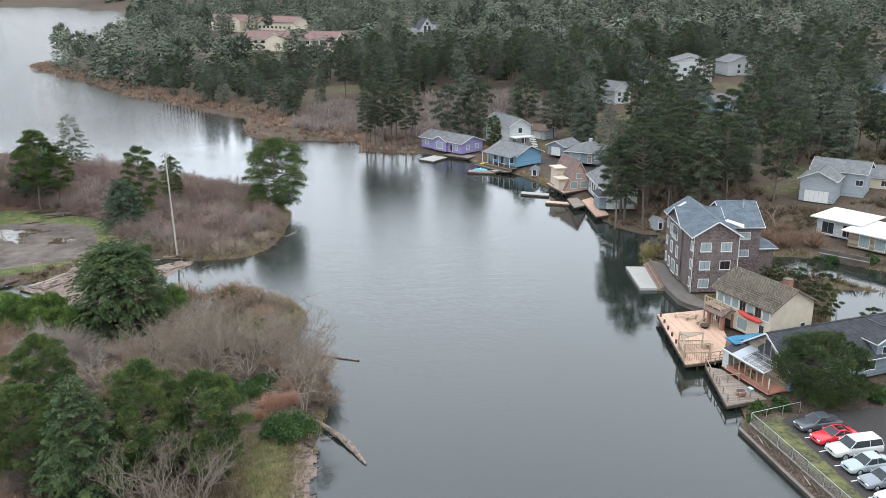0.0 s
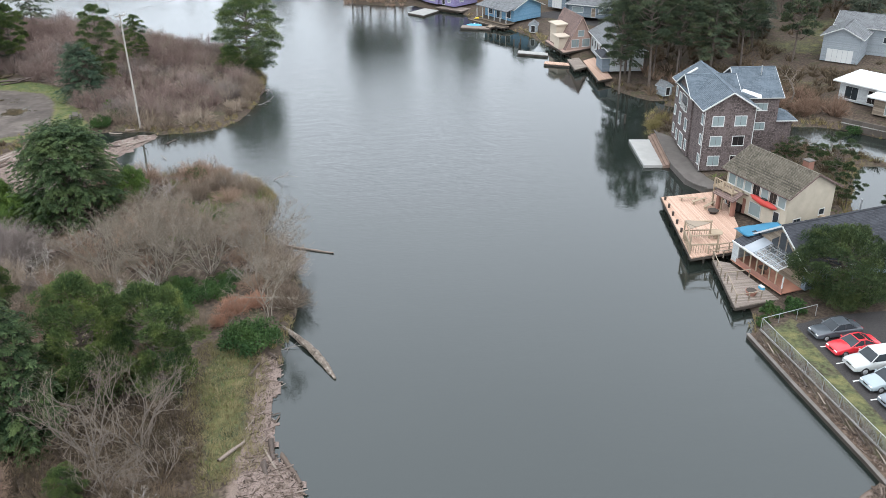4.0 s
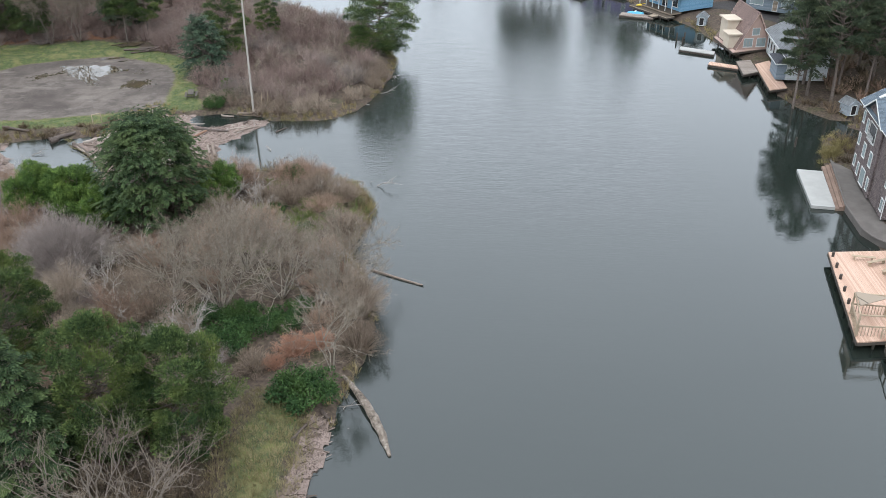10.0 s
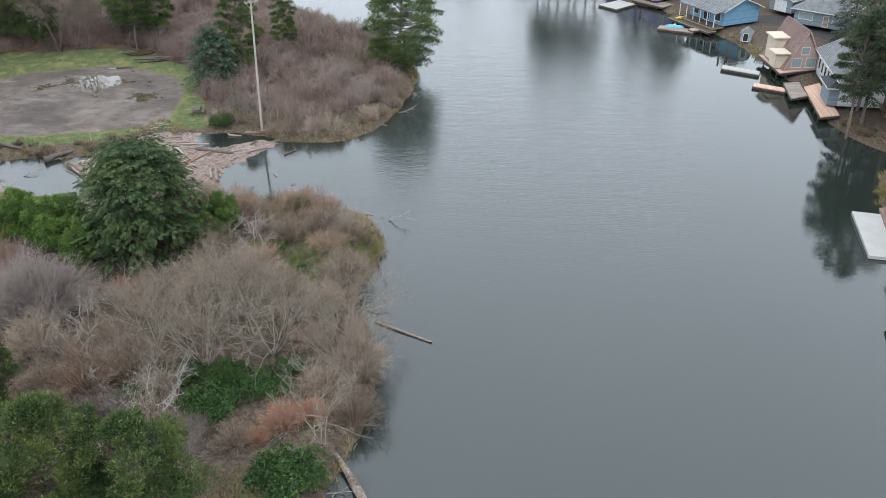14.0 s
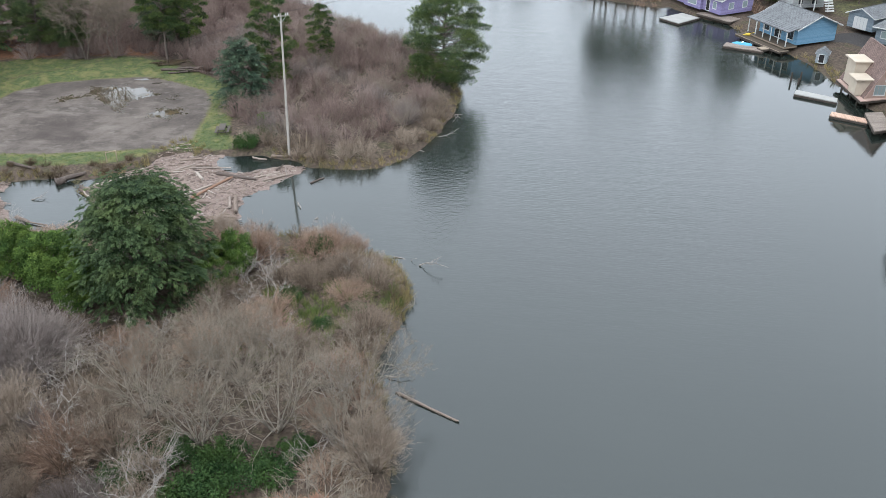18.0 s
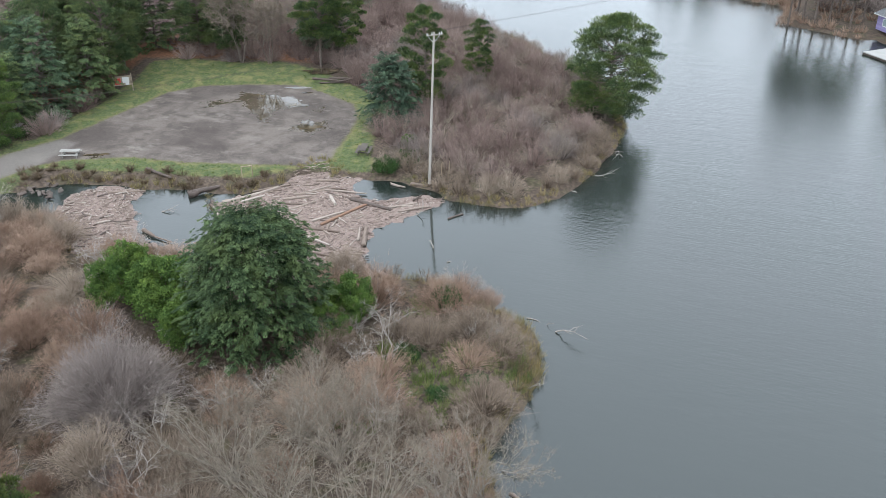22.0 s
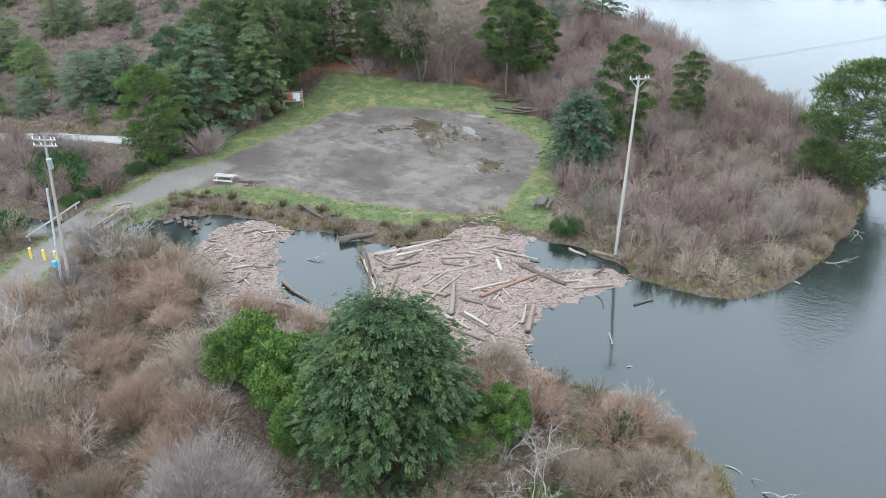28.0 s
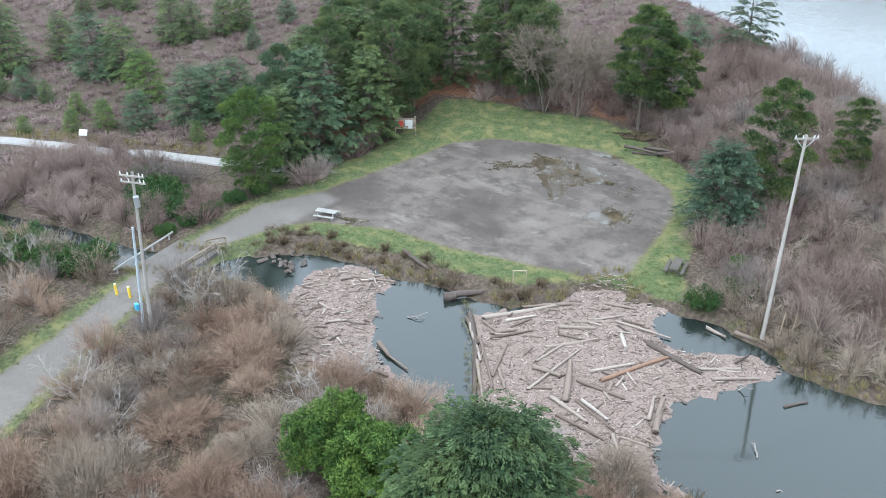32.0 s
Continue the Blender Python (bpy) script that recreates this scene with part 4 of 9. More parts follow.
for k, (x, y, s) in enumerate([(-92, 141, 0.8), (-65, 181, 0.9), (-95, 145, 0.9)]):
    plant("shore_pine", pine_e, x, y, 63 * k + 10, s, "grey-green shore pine with an open crown", "tree", "pines round the lot")
plant("shore_pine", pine_f, -60.4, 172.4, 40, 1.05, "tall shore pine with a bare lower trunk beside the pool", "tree", "pines by the pool")
plant("shore_pine", pine_f, -57.0, 174.0, 150, 0.82, "shore pine with a bare lower trunk beside the pool", "tree", "pines by the pool")
slim = tree_meshes(pine(13.2, 3.0, 16000, 0.34, 0.12, 52, 0.6, 0.03, 0.6, (0.22, 0.34)), "slim_pine", M["bark"], M["pine"])
plant("spruce", slim, -39.1, 162.4, 0, 1.05, "slim dark green conifer behind the pole", "tree", "slim conifers")
plant("spruce", slim, -35.7, 174.2, 90, 0.72, "slim dark green conifer in the brush", "tree", "slim conifers")
plant("spruce", slim, 40.3, 223.4, 200, 0.62, "young dark spruce before the white house", "tree", "slim conifers")
full = tree_meshes(spruce(13, 4.8, 30000, 0.32, 0.05, 0.10, 0.1, 0.55, 14, False, 0.75), "full_conifer", M["bark"], M["fir"])
for k, (x, y, s) in enumerate([(-84.6, 149.5, 0.9), (-93, 157, 1.05), (-89.5, 171, 1.05), (-96, 149, 0.9), (-87, 137.5, 0.75)]):
    plant("spruce", full, x, y, 80 * k, s, "full green conifer behind the notice board", "tree", "conifers behind the lot")
grey_fir = tree_meshes(spruce(13, 5.4, 38000, 0.31, 0.02, 0.10, 0.1, 0.5, 16, False, 0.75), "grey_fir", M["bark"], M["fir_grey"])
plant("spruce", grey_fir, -86.6, 142.6, 0, 1.0, "broad grey-green conifer beside the road", "tree")
gold_fir = tree_meshes(pine(11.5, 3.7, 30000, 0.28, 0.08, 80, 0.55, 0.02, 0.7, (0.18, 0.28)), "gold_fir", M["bark"], M["fir_yellow"])
plant("shore_pine", gold_fir, -84.6, 131.4, 0, 0.98, "yellow-green pine beside the trail", "tree")
lone = tree_meshes(spruce(13, 5.2, 9000, 0.42, 0.12, 0.1, 0.3, 0.5, 6, False, 0.75), "lone", M["bark"], M["pine_dull"])
plant("spruce", lone, -63.7, 211.6, 0, 1.0, "thin open dark conifer on the far shore", "tree")
plant("spruce", lone, -63.4, 180, 70, 1.05, "thin dark conifer behind the lot", "tree")
small_fir = [tree_meshes(spruce(5, 1.75, 6200, 0.20, 0.02, 0.02, 0.0, 0.62, 30, False, 1.0), "small_fir", M["bark"], M["fir"]), tree_meshes(spruce(5, 2.0, 6200, 0.20, 0.0, 0.02, 0.0, 0.55, 30, False, 1.0), "small_pine", M["bark"], M["fir_yellow"]),
             tree_meshes(spruce(5, 2.2, 7000, 0.20, 0.0, 0.02, 0.0, 0.48, 32, False, 1.0), "small_spruce", M["bark"], M["fir_grey"])]
HEATH_TREES = [[(-148.5, 134.3, 9.8), (-146.9, 143.1, 6.5), (-130.2, 143.6, 7.8), (-139.8, 158.7, 7.1), (-138.3, 161.6, 5.8), (-136.2, 166.5, 5.8), (-136.3, 170.2, 5.4), (-129.6, 130.8, 2.9), (-167.3, 158.1, 4.1), (-166.3, 162.2, 5.2), (-160.9, 163.1, 5.1), (-139, 128, 5.0), (-165, 140, 6.5), (-112, 176, 7.0), (-176, 172, 9.0)],
               [(-119.2, 140.1, 6.6), (-121.6, 131.0, 2.8), (-116.9, 127.5, 2.7), (-115.3, 131.2, 3.5), (-101.9, 136.1, 2.3), (-121.6, 123.5, 2.0), (-118, 190, 6.0)],
               [(-134.2, 141.4, 7.9), (-134.6, 130.4, 3.8), (-111.6, 134.1, 4.3), (-108.2, 139.6, 6.3), (-106.7, 143.0, 6.0), (-107.9, 147.0, 5.7), (-110.6, 143.8, 4.8), (-132.5, 177.1, 3.8), (-127.2, 183.0, 4.0), (-124.8, 185.6, 3.5), (-126.4, 164.6, 2.8), (-114.0, 167.0, 3.6), (-69.7, 205.3, 5.4), (-150, 131, 6.0), (-104, 178, 6.5), (-165, 180, 8.0)]]
for kind_, spots in zip(small_fir, HEATH_TREES):
    for k, (x, y, tall) in enumerate(spots):
        plant("young_conifer", kind_, x, y, 51 * k, tall / 4.1, "young green conifer standing on the heath", "tree", "young conifers on the heath")

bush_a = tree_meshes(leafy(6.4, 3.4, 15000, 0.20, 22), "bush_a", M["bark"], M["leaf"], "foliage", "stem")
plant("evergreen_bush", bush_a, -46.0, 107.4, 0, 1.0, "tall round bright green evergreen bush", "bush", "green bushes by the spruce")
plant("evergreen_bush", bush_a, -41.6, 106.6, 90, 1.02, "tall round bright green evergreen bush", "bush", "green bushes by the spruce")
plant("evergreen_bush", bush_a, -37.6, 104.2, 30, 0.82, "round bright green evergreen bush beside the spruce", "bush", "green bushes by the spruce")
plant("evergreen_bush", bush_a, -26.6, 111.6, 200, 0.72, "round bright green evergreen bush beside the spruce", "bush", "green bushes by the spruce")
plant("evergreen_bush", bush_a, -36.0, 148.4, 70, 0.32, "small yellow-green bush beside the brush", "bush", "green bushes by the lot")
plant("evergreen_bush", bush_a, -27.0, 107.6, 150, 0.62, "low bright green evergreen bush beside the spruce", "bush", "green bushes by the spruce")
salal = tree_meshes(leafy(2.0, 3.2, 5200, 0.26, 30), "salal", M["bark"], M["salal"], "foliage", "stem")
for x, y, s, wide in [(-10.6, 76.4, 0.95, 1.0), (-18.6, 83.4, 0.8, 1.1), (-14.6, 86.0, 0.7, 1.0), (-13.5, 107, 0.34, 1.0), (-15.8, 104.4, 0.3, 1.1), (-19.4, 116.4, 0.95, 0.5), (-36.2, 141.8, 0.8, 0.7), (-34.3, 145.0, 0.7, 0.8),
                      (-24.5, 84.0, 0.6, 1.0), (-18.2, 86.8, 0.75, 0.9), (-21.6, 87.2, 0.6, 0.9), (-13.2, 88.6, 0.55, 0.9), (-25.0, 87.6, 0.5, 0.9), (-89, 121.5, 0.9, 1.2), (-96, 125, 0.8, 1.2), (-94, 108, 1.1, 1.1), (-87, 108.6, 1.0, 0.9), (-101, 106.5, 1.2, 1.1), (-20, 108.5, 0.4, 1.1),
                      (-84.2, 119.4, 0.54, 0.75), (-84.0, 122.2, 0.58, 0.75), (-84.4, 125.2, 0.61, 0.75), (-84.2, 128.2, 0.61, 0.75), (-84.0, 131.4, 0.61, 0.75), (-83.8, 134.6, 0.58, 0.75), (-83.6, 137.8, 0.61, 0.75), (-84.6, 141.0, 0.61, 0.75), (-89.5, 123.5, 1.0, 0.9), (-91.0, 107.8, 1.1, 0.9), (-84.4, 111.0, 1.2, 0.8), (-92, 123.4, 1.2, 0.9)]:
    plant("leafy_bush", salal, x, y, 40 * x, s, "low dark green leafy bush with glossy leaves", "bush", "low green bushes", wide=wide)

alder = [tree_meshes(bare_tree(8.2, 6.4, 12, 6, 0.085, 0.017, 0.42, 2, 4), "alder_a", M["bark_pale"], M["alder"], "crown", "trunk"),
         tree_meshes(bare_tree(7.4, 6.6, 12, 6, 0.080, 0.017, 0.42, 2, 4), "alder_b", M["bark_pale"], M["alder"], "crown", "trunk")]
for k, (x, y, s) in enumerate([(-20.5, 88.6, 0.95), (-15.4, 90.6, 0.92), (-25.5, 90.8, 0.85), (-10.0, 94.4, 0.78), (-9.6, 89.0, 0.7), (-19.8, 95.2, 0.85), (-19.8, 95.2, 0.8)]):
    plant("bare_alder", alder[k % 2], x, y, 70 * k, s, "leafless grey alder with many spreading limbs", "tree", "bare alders on the spit")
lanky = tree_meshes(bare_tree(7.6, 5.4, 9, 5, 0.085, 0.018, 0.46, 2, 2), "lanky_alder", M["bark_alder"], M["alder"], "crown", "trunk")
for x, y, s, r in ((-21.6, 62.0, 1.0, 0), (-18.2, 62.6, 0.9, 100), (-16.2, 58.6, 0.6, 300), (-20.0, 57.6, 0.65, 60)):
    plant("bare_alder", lanky, x, y, r, s, "leafless alder with long crooked pale limbs", "tree", "crooked alders")
plant("bare_alder", tree_meshes(bare_tree(7.0, 2.4, 3, 4, 0.06, 0.018, 0.5, 3, 4), "shore_alder", M["bark_pale"], M["alder"], "crown", "trunk"), -9.0, 80.2, 0, 1.0,
      "slender pale leafless tree at the water's edge", "tree")
lot_bare = tree_meshes(bare_tree(11, 4.6, 3, 4, 0.10, 0.04, 0.5, 3, 8), "lot_bare", M["bark_alder"], M["alder"], "crown", "trunk")
plant("bare_tree", lot_bare, -73.1, 170.2, 0, 1.0, "pale leafless tree at the edge of the grass", "tree", "bare trees by the lot")
plant("bare_tree", lot_bare, -68.6, 171.0, 120, 0.92, "pale leafless tree at the edge of the grass", "tree", "bare trees by the lot")
plant("bare_tree", lot_bare, -79.5, 178, 200, 1.0, "pale leafless tree among pines", "tree", "bare trees by the lot")
dome = tree_meshes((limb([(0, 0, 0), (0, 0, 0.8), (0.2, 0, 1.8)], [0.12, 0.1, 0.05], 6), dome_shrub(5.2, 5.4, 1500, 16, 0.022, 0.12)), "dome", M["bark"], M["brush_mauve"], "crown", "stem")
plant("bare_shrub", dome, -37.9, 94.6, 0, 1.2, "wide domed leafless grey-mauve shrub", "shrub", "domed shrubs")
plant("bare_shrub", dome, -49.5, 87.0, 90, 0.8, "wide domed leafless grey-mauve shrub", "shrub", "domed shrubs")

# ---- brush, sedge and grass ----
POOL = (-59.4, 171.0)
NO_BRUSH = [([(-62.5, 169), (-56.5, 169), (-56, 172.6), (-62.5, 172.6)], 0.3), (GRAVEL, 1.2), (ROAD, 2.3), (GRASS, -0.2), (CLEARING, -0.6), (BEACH, -0.2), (PARKING, 1), (LAWN, 0.5)]


def clear_of(x, y, polys=NO_BRUSH):
    ok = np.ones(x.shape, bool)
    for poly, gap in polys:
        ok &= signed(x, y, poly) < -gap
    return ok


domes = [dome_shrub(3.3, 2.9, 210, 14, 0.022), dome_shrub(2.8, 2.7, 200, 14, 0.022), dome_shrub(3.6, 2.6, 210, 14, 0.022), dome_shrub(2.4, 3.0, 200, 14, 0.022)]
fill = [shrub(1.5, 1.3, 26, 6, 0.03, 0.6), shrub(1.9, 1.2, 26, 6, 0.03, 0.5)]
mid_domes = [dome_shrub(2.9, 2.7, 90, 11, 0.03), dome_shrub(2.4, 2.7, 90, 11, 0.03), dome_shrub(3.3, 2.5, 88, 11, 0.03)]
heath_shrubs = [dome_shrub(1.0, 1.7, 34, 4, 0.035, 0.3), dome_shrub(0.8, 1.6, 32, 4, 0.035, 0.3), dome_shrub(1.3, 1.5, 34, 4, 0.035, 0.3)]
far_shrubs = [dome_shrub(3.0, 2.5, 26, 6, 0.09), dome_shrub(2.5, 2.3, 24, 6, 0.09)]


def on_spit(x, y):
    return (signed(x, y, WEST) > 0.25) & clear_of(x, y)


def thicket(x, y, kinds, protos, lo, hi, low_end=None):
    """Brush in patches of three kinds of twig, each shrub with a tint of its own."""
    tone = np.clip(0.5 + 0.4 * bumps(x, y, 6) + rng.normal(size=len(x)) * 0.22, 0, 1)
    pick = bumps(x + 40, y, 7) + rng.normal(size=len(x)) * 0.35
    for k, (name, mat, label) in enumerate(kinds):
        sel = [(pick > -0.10) & (pick <= 0.62), pick > 0.62, pick <= -0.10][k]
        tall = 1.0 + 0.25 * bumps(x[sel], y[sel], 10)
        if low_end is not None:
            tall = tall * np.where(y[sel] > low_end, 0.72, 1.0) * np.where(np.hypot(x[sel] + 17.5, (y[sel] - 91.5) * 1.3) < 10, 0.6, 1.0)
        stuff(name, protos, x[sel], y[sel], M[mat], lo, hi, label, "brush", tone[sel], tall=tall)


def off_trees(x, y):
    ok = (signed(x, y, CLEARING) < -2.4) & (signed(x, y, BEACH) < -1.6) & (np.hypot(x + 27.3, y - 65.4) > 4.4) & (np.hypot(x + 32, y - 106.4) > 5.0) & (np.hypot(x + 37.9, y - 94.6) > 5.2) & (np.hypot(x + 49.5, y - 87.0) > 3.6) & (np.hypot(x + 27.8, y - 64.4) > 3.6)
    for ax, ay, gap in ((-10.6, 76.4, 3.6), (-18.6, 83.4, 2.6), (-14.6, 86, 2.2), (-22.8, 68.6, 3.0), (-17.6, 69.8, 3.0), (-46, 107.4, 3.2), (-41.6, 106.6, 3.2), (-37.6, 104.2, 2.6), (-13.5, 107, 2.0), (-15.8, 104.4, 2.6), (-17.0, 107.4, 1.8), (-23.8, 113.4, 1.6), (-18.5, 88.0, 4.0), (-14.0, 89.0, 2.6), (-23.5, 89.0, 3.0), (-20.6, 63.2, 4.6), (-10.4, 82.4, 3.2), (-8.8, 80.6, 2.6), (-19.8, 95.2, 3.0), (-15.4, 91.0, 3.2), (-25.5, 90.8, 2.6), (-16.6, 62.6, 4.0), (-23.5, 58.8, 4.6)):
        ok &= np.hypot(x - ax, y - ay) > gap
    return ok


x, y = spread_points(-64, -7, 56, 121, 3.5, lambda x, y: on_spit(x, y) & off_trees(x, y))
thicket(x, y, [("willow_thicket", "brush", "dense leafless tan and pinkish willow brush"), ("mauve_thicket", "brush_mauve", "rounded leafless grey-mauve brush"), ("rusty_thicket", "brush_rust", "rounded leafless rust-coloured brush")], domes, 0.6, 1.45, 100)
x, y = spread_points(-64, -7, 56, 121, 2.3, lambda x, y: on_spit(x, y) & off_trees(x, y))
stuff("low_brush", fill, x, y, M["undergrowth"], 0.6, 1.2, "low rusty undergrowth between the shrubs", "brush")
x, y = spread_points(-34, -13, 48, 68, 1.25, lambda x, y: on_spit(x, y) & (np.hypot(x + 27.8, y - 64.4) > 2))
stuff("low_brush", fill, x, y, M["undergrowth"], 0.7, 1.5, "dark tangled undergrowth below the alders", "brush")
x, y = spread_points(-112, -60, 72, 118, 3.4, on_spit)
stuff("low_brush", fill, x, y, M["brush_rust"], 0.7, 1.3, "low rusty undergrowth between the shrubs", "brush")
x, y = spread_points(-122, -60, 70, 118, 2.9, on_spit)
thicket(x, y, [("willow_thicket", "brush", "leafless brown brush beside the gravel road"), ("mauve_thicket", "brush_mauve", "leafless grey brush beside the gravel road"), ("rusty_thicket", "brush_rust", "leafless rusty brush beside the gravel road")], mid_domes, 0.65, 1.25)
x, y = spread_points(-110, -12, 100, 215, 3.0, lambda x, y: (signed(x, y, LOT) > 0.4) & ((signed(x, y, LOT) > 3.2) | (x < -42)) & clear_of(x, y) & (x > -100 + (y < 130) * -20) & ~((x < -84) & (y > 128)) & (np.hypot(x + 40.8, y - 144.6) > 4.2) & ~((y < 137.5) & (x < -42.5) & (x > -76)))
thicket(x, y, [("point_thicket", "point_brown", "dense leafless brown brush on the point"), ("mauve_thicket", "brush_mauve", "rounded leafless mauve-brown brush on the point"), ("rusty_thicket", "point_brown", "leafless brown brush on the point")], mid_domes, 0.75, 1.4)
x, y = spread_points(-36, -11, 137, 200, 2.3, lambda x, y: (signed(x, y, LOT) > 0.6) & (signed(x, y, LOT) < 3.8) & clear_of(x, y) & (np.hypot(x + 15, y - 167) > 3))
stuff("shore_thicket", mid_domes, x, y, M["brush"], 0.5, 0.95, "tan leafless willow along the point's shore", "brush", np.clip(rng.normal(0.5, 0.25, len(x)), 0, 1))
x, y = spread_points(-200, -60, 112, 258, 2.3, lambda x, y: (signed(x, y, LOT) > 1.0) & ((y < 226 + 0.3 * (x + 60)) | (x > -118)) & clear_of(x, y) & ((x < -98) | (y > 205) | (x < -84) & (y > 172)) & (np.abs(y - 133.6 - 0.51 * (x + 97)) > 2.2))
stuff("heath", heath_shrubs, x, y, M["heath"], 0.75, 1.35, "low purplish-brown winter heath", "heath", np.clip(0.5 + 0.4 * bumps(x, y, 8) + rng.normal(size=len(x)) * 0.2, 0, 1))
x, y = spread_points(-420, -60, 90, 560, 9.5, lambda x, y: (signed(x, y, LOT) > 3) & ((x < -196) | (y > 222 + 0.3 * (x + 60)) & ((x < -116) | (y > 256))))
stuff("heath", far_shrubs, x, y, M["heath"], 0.7, 1.2, "low purplish-brown winter heath", "heath")
x, y = spread_points(-76, -44, 124, 137, 1.3, lambda x, y: (signed(x, y, LOT) > 0.2) & (signed(x, y, GRASS) < 0.4) & (bumps(x, y, 3) > -0.5))
stuff("bank_mounds", [dome_shrub(0.9, 0.9, 60, 6, 0.03), tuft(0.8, 0.8, 60, 0.035)], x, y, M["undergrowth"], 0.7, 1.3, "brown mounded sedge and brush on the pond bank", "brush", rng.uniform(0.4, 1, len(x)))
saplings = [merge(bare_tree(3.6, 2.6, 5, 3, 0.045, 0.018, 0.6, 2)), merge(bare_tree(4.2, 2.2, 4, 3, 0.05, 0.018, 0.6, 2))]
x, y = spread_points(-110, -8, 56, 118, 6.0, lambda x, y: on_spit(x, y) & off_trees(x, y) & (bumps(x, y, 5) > -0.2))
stuff("pale_saplings", saplings, x, y, M["pale_twig"], 0.6, 1.05, "pale bare branches standing out of the brush", "brush")

x, y = spread_points(-42, -13, 140, 205, 4.4, lambda x, y: (signed(x, y, LOT) > 2.0) & clear_of(x, y) & (np.hypot(x + 41, y - 155) > 5))
stuff("grey_saplings", saplings, x, y, M["alder"], 0.6, 1.0, "grey twiggy saplings through the brush of the point", "brush")
tufts = [tuft(0.8, 0.55), tuft(0.6, 0.45), tuft(1.0, 0.5)]
x, y = spread_points(-85, -6, 54, 214, 0.75, lambda x, y: (np.abs(np.maximum(signed(x, y, WEST), signed(x, y, LOT)) - 0.5) < 0.7) & (bumps(x, y, 5) > -0.25) & (signed(x, y, BEACH) < -0.3))
stuff("sedge", tufts, x, y, M["sedge"], 0.6, 1.2, "straw-coloured sedge along the water", "sedge")
x, y = spread_points(-90, -37, 56, 176, 0.62, lambda x, y: (np.maximum(signed(x, y, GRASS), np.maximum(signed(x, y, CLEARING), signed(x, y, VERGE))) > -0.3) & (signed(x, y, GRAVEL) < 0.1) & (signed(x, y, ROAD) < 0.1))
stuff("grass", [tuft(0.16, 0.3, 16, 0.03), tuft(0.22, 0.26, 16, 0.03)], x, y, M["grass_blade"], 0.7, 1.3, "short green and yellow winter grass", "grass")
x, y = spread_points(-16.5, -8, 56, 80, 0.42, lambda x, y: signed(x, y, CLEARING) > -0.5)
stuff("grass", [tuft(0.4, 0.5, 22, 0.03), tuft(0.6, 0.5, 20, 0.03)], x, y, M["dry_grass"], 0.6, 1.4, "matted yellow-brown grass by the beach", "grass", np.clip(0.55 + 0.5 * bumps(x, y, 3) + rng.normal(size=len(x)) * 0.2, 0, 1))
x, y = spread_points(-16.5, -9, 56, 80, 0.7, lambda x, y: (signed(x, y, CLEARING) > -0.3) & (bumps(x, y, 4) > 0.0))
stuff("grass", [tuft(0.35, 0.5, 20, 0.03)], x, y, M["grass_blade"], 0.6, 1.1, "olive green grass between the matted tufts", "grass")

x, y = spread_points(-53, -42, 117, 130, 0.55, lambda x, y: np.abs((x + 47.6) * 0.74 + (y - 123.8) * 0.67) < 0.55)
co, tr, tn = scattered([tuft(0.5, 0.4, 20, 0.03)], x, y, np.full(len(x), 0.2), rng.uniform(0.5, 1.1, len(x)))
tagged(part("boom_sedge", raw_mesh("boom_sedge", co, tr, M["dry_grass"], False, {"tint": tn})), "dry sedge growing on the boom logs", "sedge", kind="stuff")
reeds = [tuft(1.7, 1.0, 90, 0.03), tuft(1.4, 0.9, 80, 0.03)]
x, y = spread_points(-53, -38, 110, 118, 1.0, lambda x, y: (np.abs(signed(x, y, WEST) - 1.4) < 1.4) & (x < -44) | (np.hypot((x + 40) / 2, y - 116) < 0.9))
stuff("reeds", reeds, x, y, M["brush_rust"], 0.7, 1.1, "upright rusty-tan reeds beside the pond", "reeds", rng.uniform(0.6, 1.0, len(x)))
x, y = spread_points(-22, -9, 98, 119, 0.85, lambda x, y: (signed(x, y, WEST) > 0.6) & ((bumps(x, y, 2.6) > 0.12) | (np.hypot(x + 15.6, y - 104.6) < 2.4) | (np.hypot(x + 17, y - 107.4) < 1.7)))
stuff("green_reeds", [tuft(1.0, 0.7, 60, 0.035), tuft(0.7, 0.7, 50, 0.035)], x, y, M["grass_blade"], 0.7, 1.2, "bright green grass between the shrubs at the tip", "grass")
x, y = spread_points(-22, -8, 96, 121, 0.8, lambda x, y: (np.abs(signed(x, y, WEST) - 0.6) < 0.8))
stuff("sedge", [tuft(0.9, 0.8, 40, 0.035)], x, y, M["sedge"], 0.7, 1.2, "yellow-brown sedge round the tip of the spit", "sedge")
x, y = spread_points(-150, -96, 112, 142, 0.9, lambda x, y: (np.abs(y - 135.6 - 0.51 * (x + 97)) < 1.4))
stuff("straw_grass", [tuft(0.7, 0.7, 20, 0.05)], x, y, M["sedge"], 0.7, 1.3, "straw-coloured grass beside the trail", "grass")

# ---- the woods across the lake ----
canal_spruce = tree_meshes(spruce(18.5, 4.2, 12000, 0.42, 0.22, 0.22, 0.25, 0.62, 7, False, 0.6), "canal_spruce", M["bark"], M["pine_dull"])
canal_pine = tree_meshes(pine(18, 4.4, 15000, 0.42, 0.40, 46, 0.35, 0.04, 0.6, (0.16, 0.27)), "canal_pine", M["bark"], M["pine_dull"])
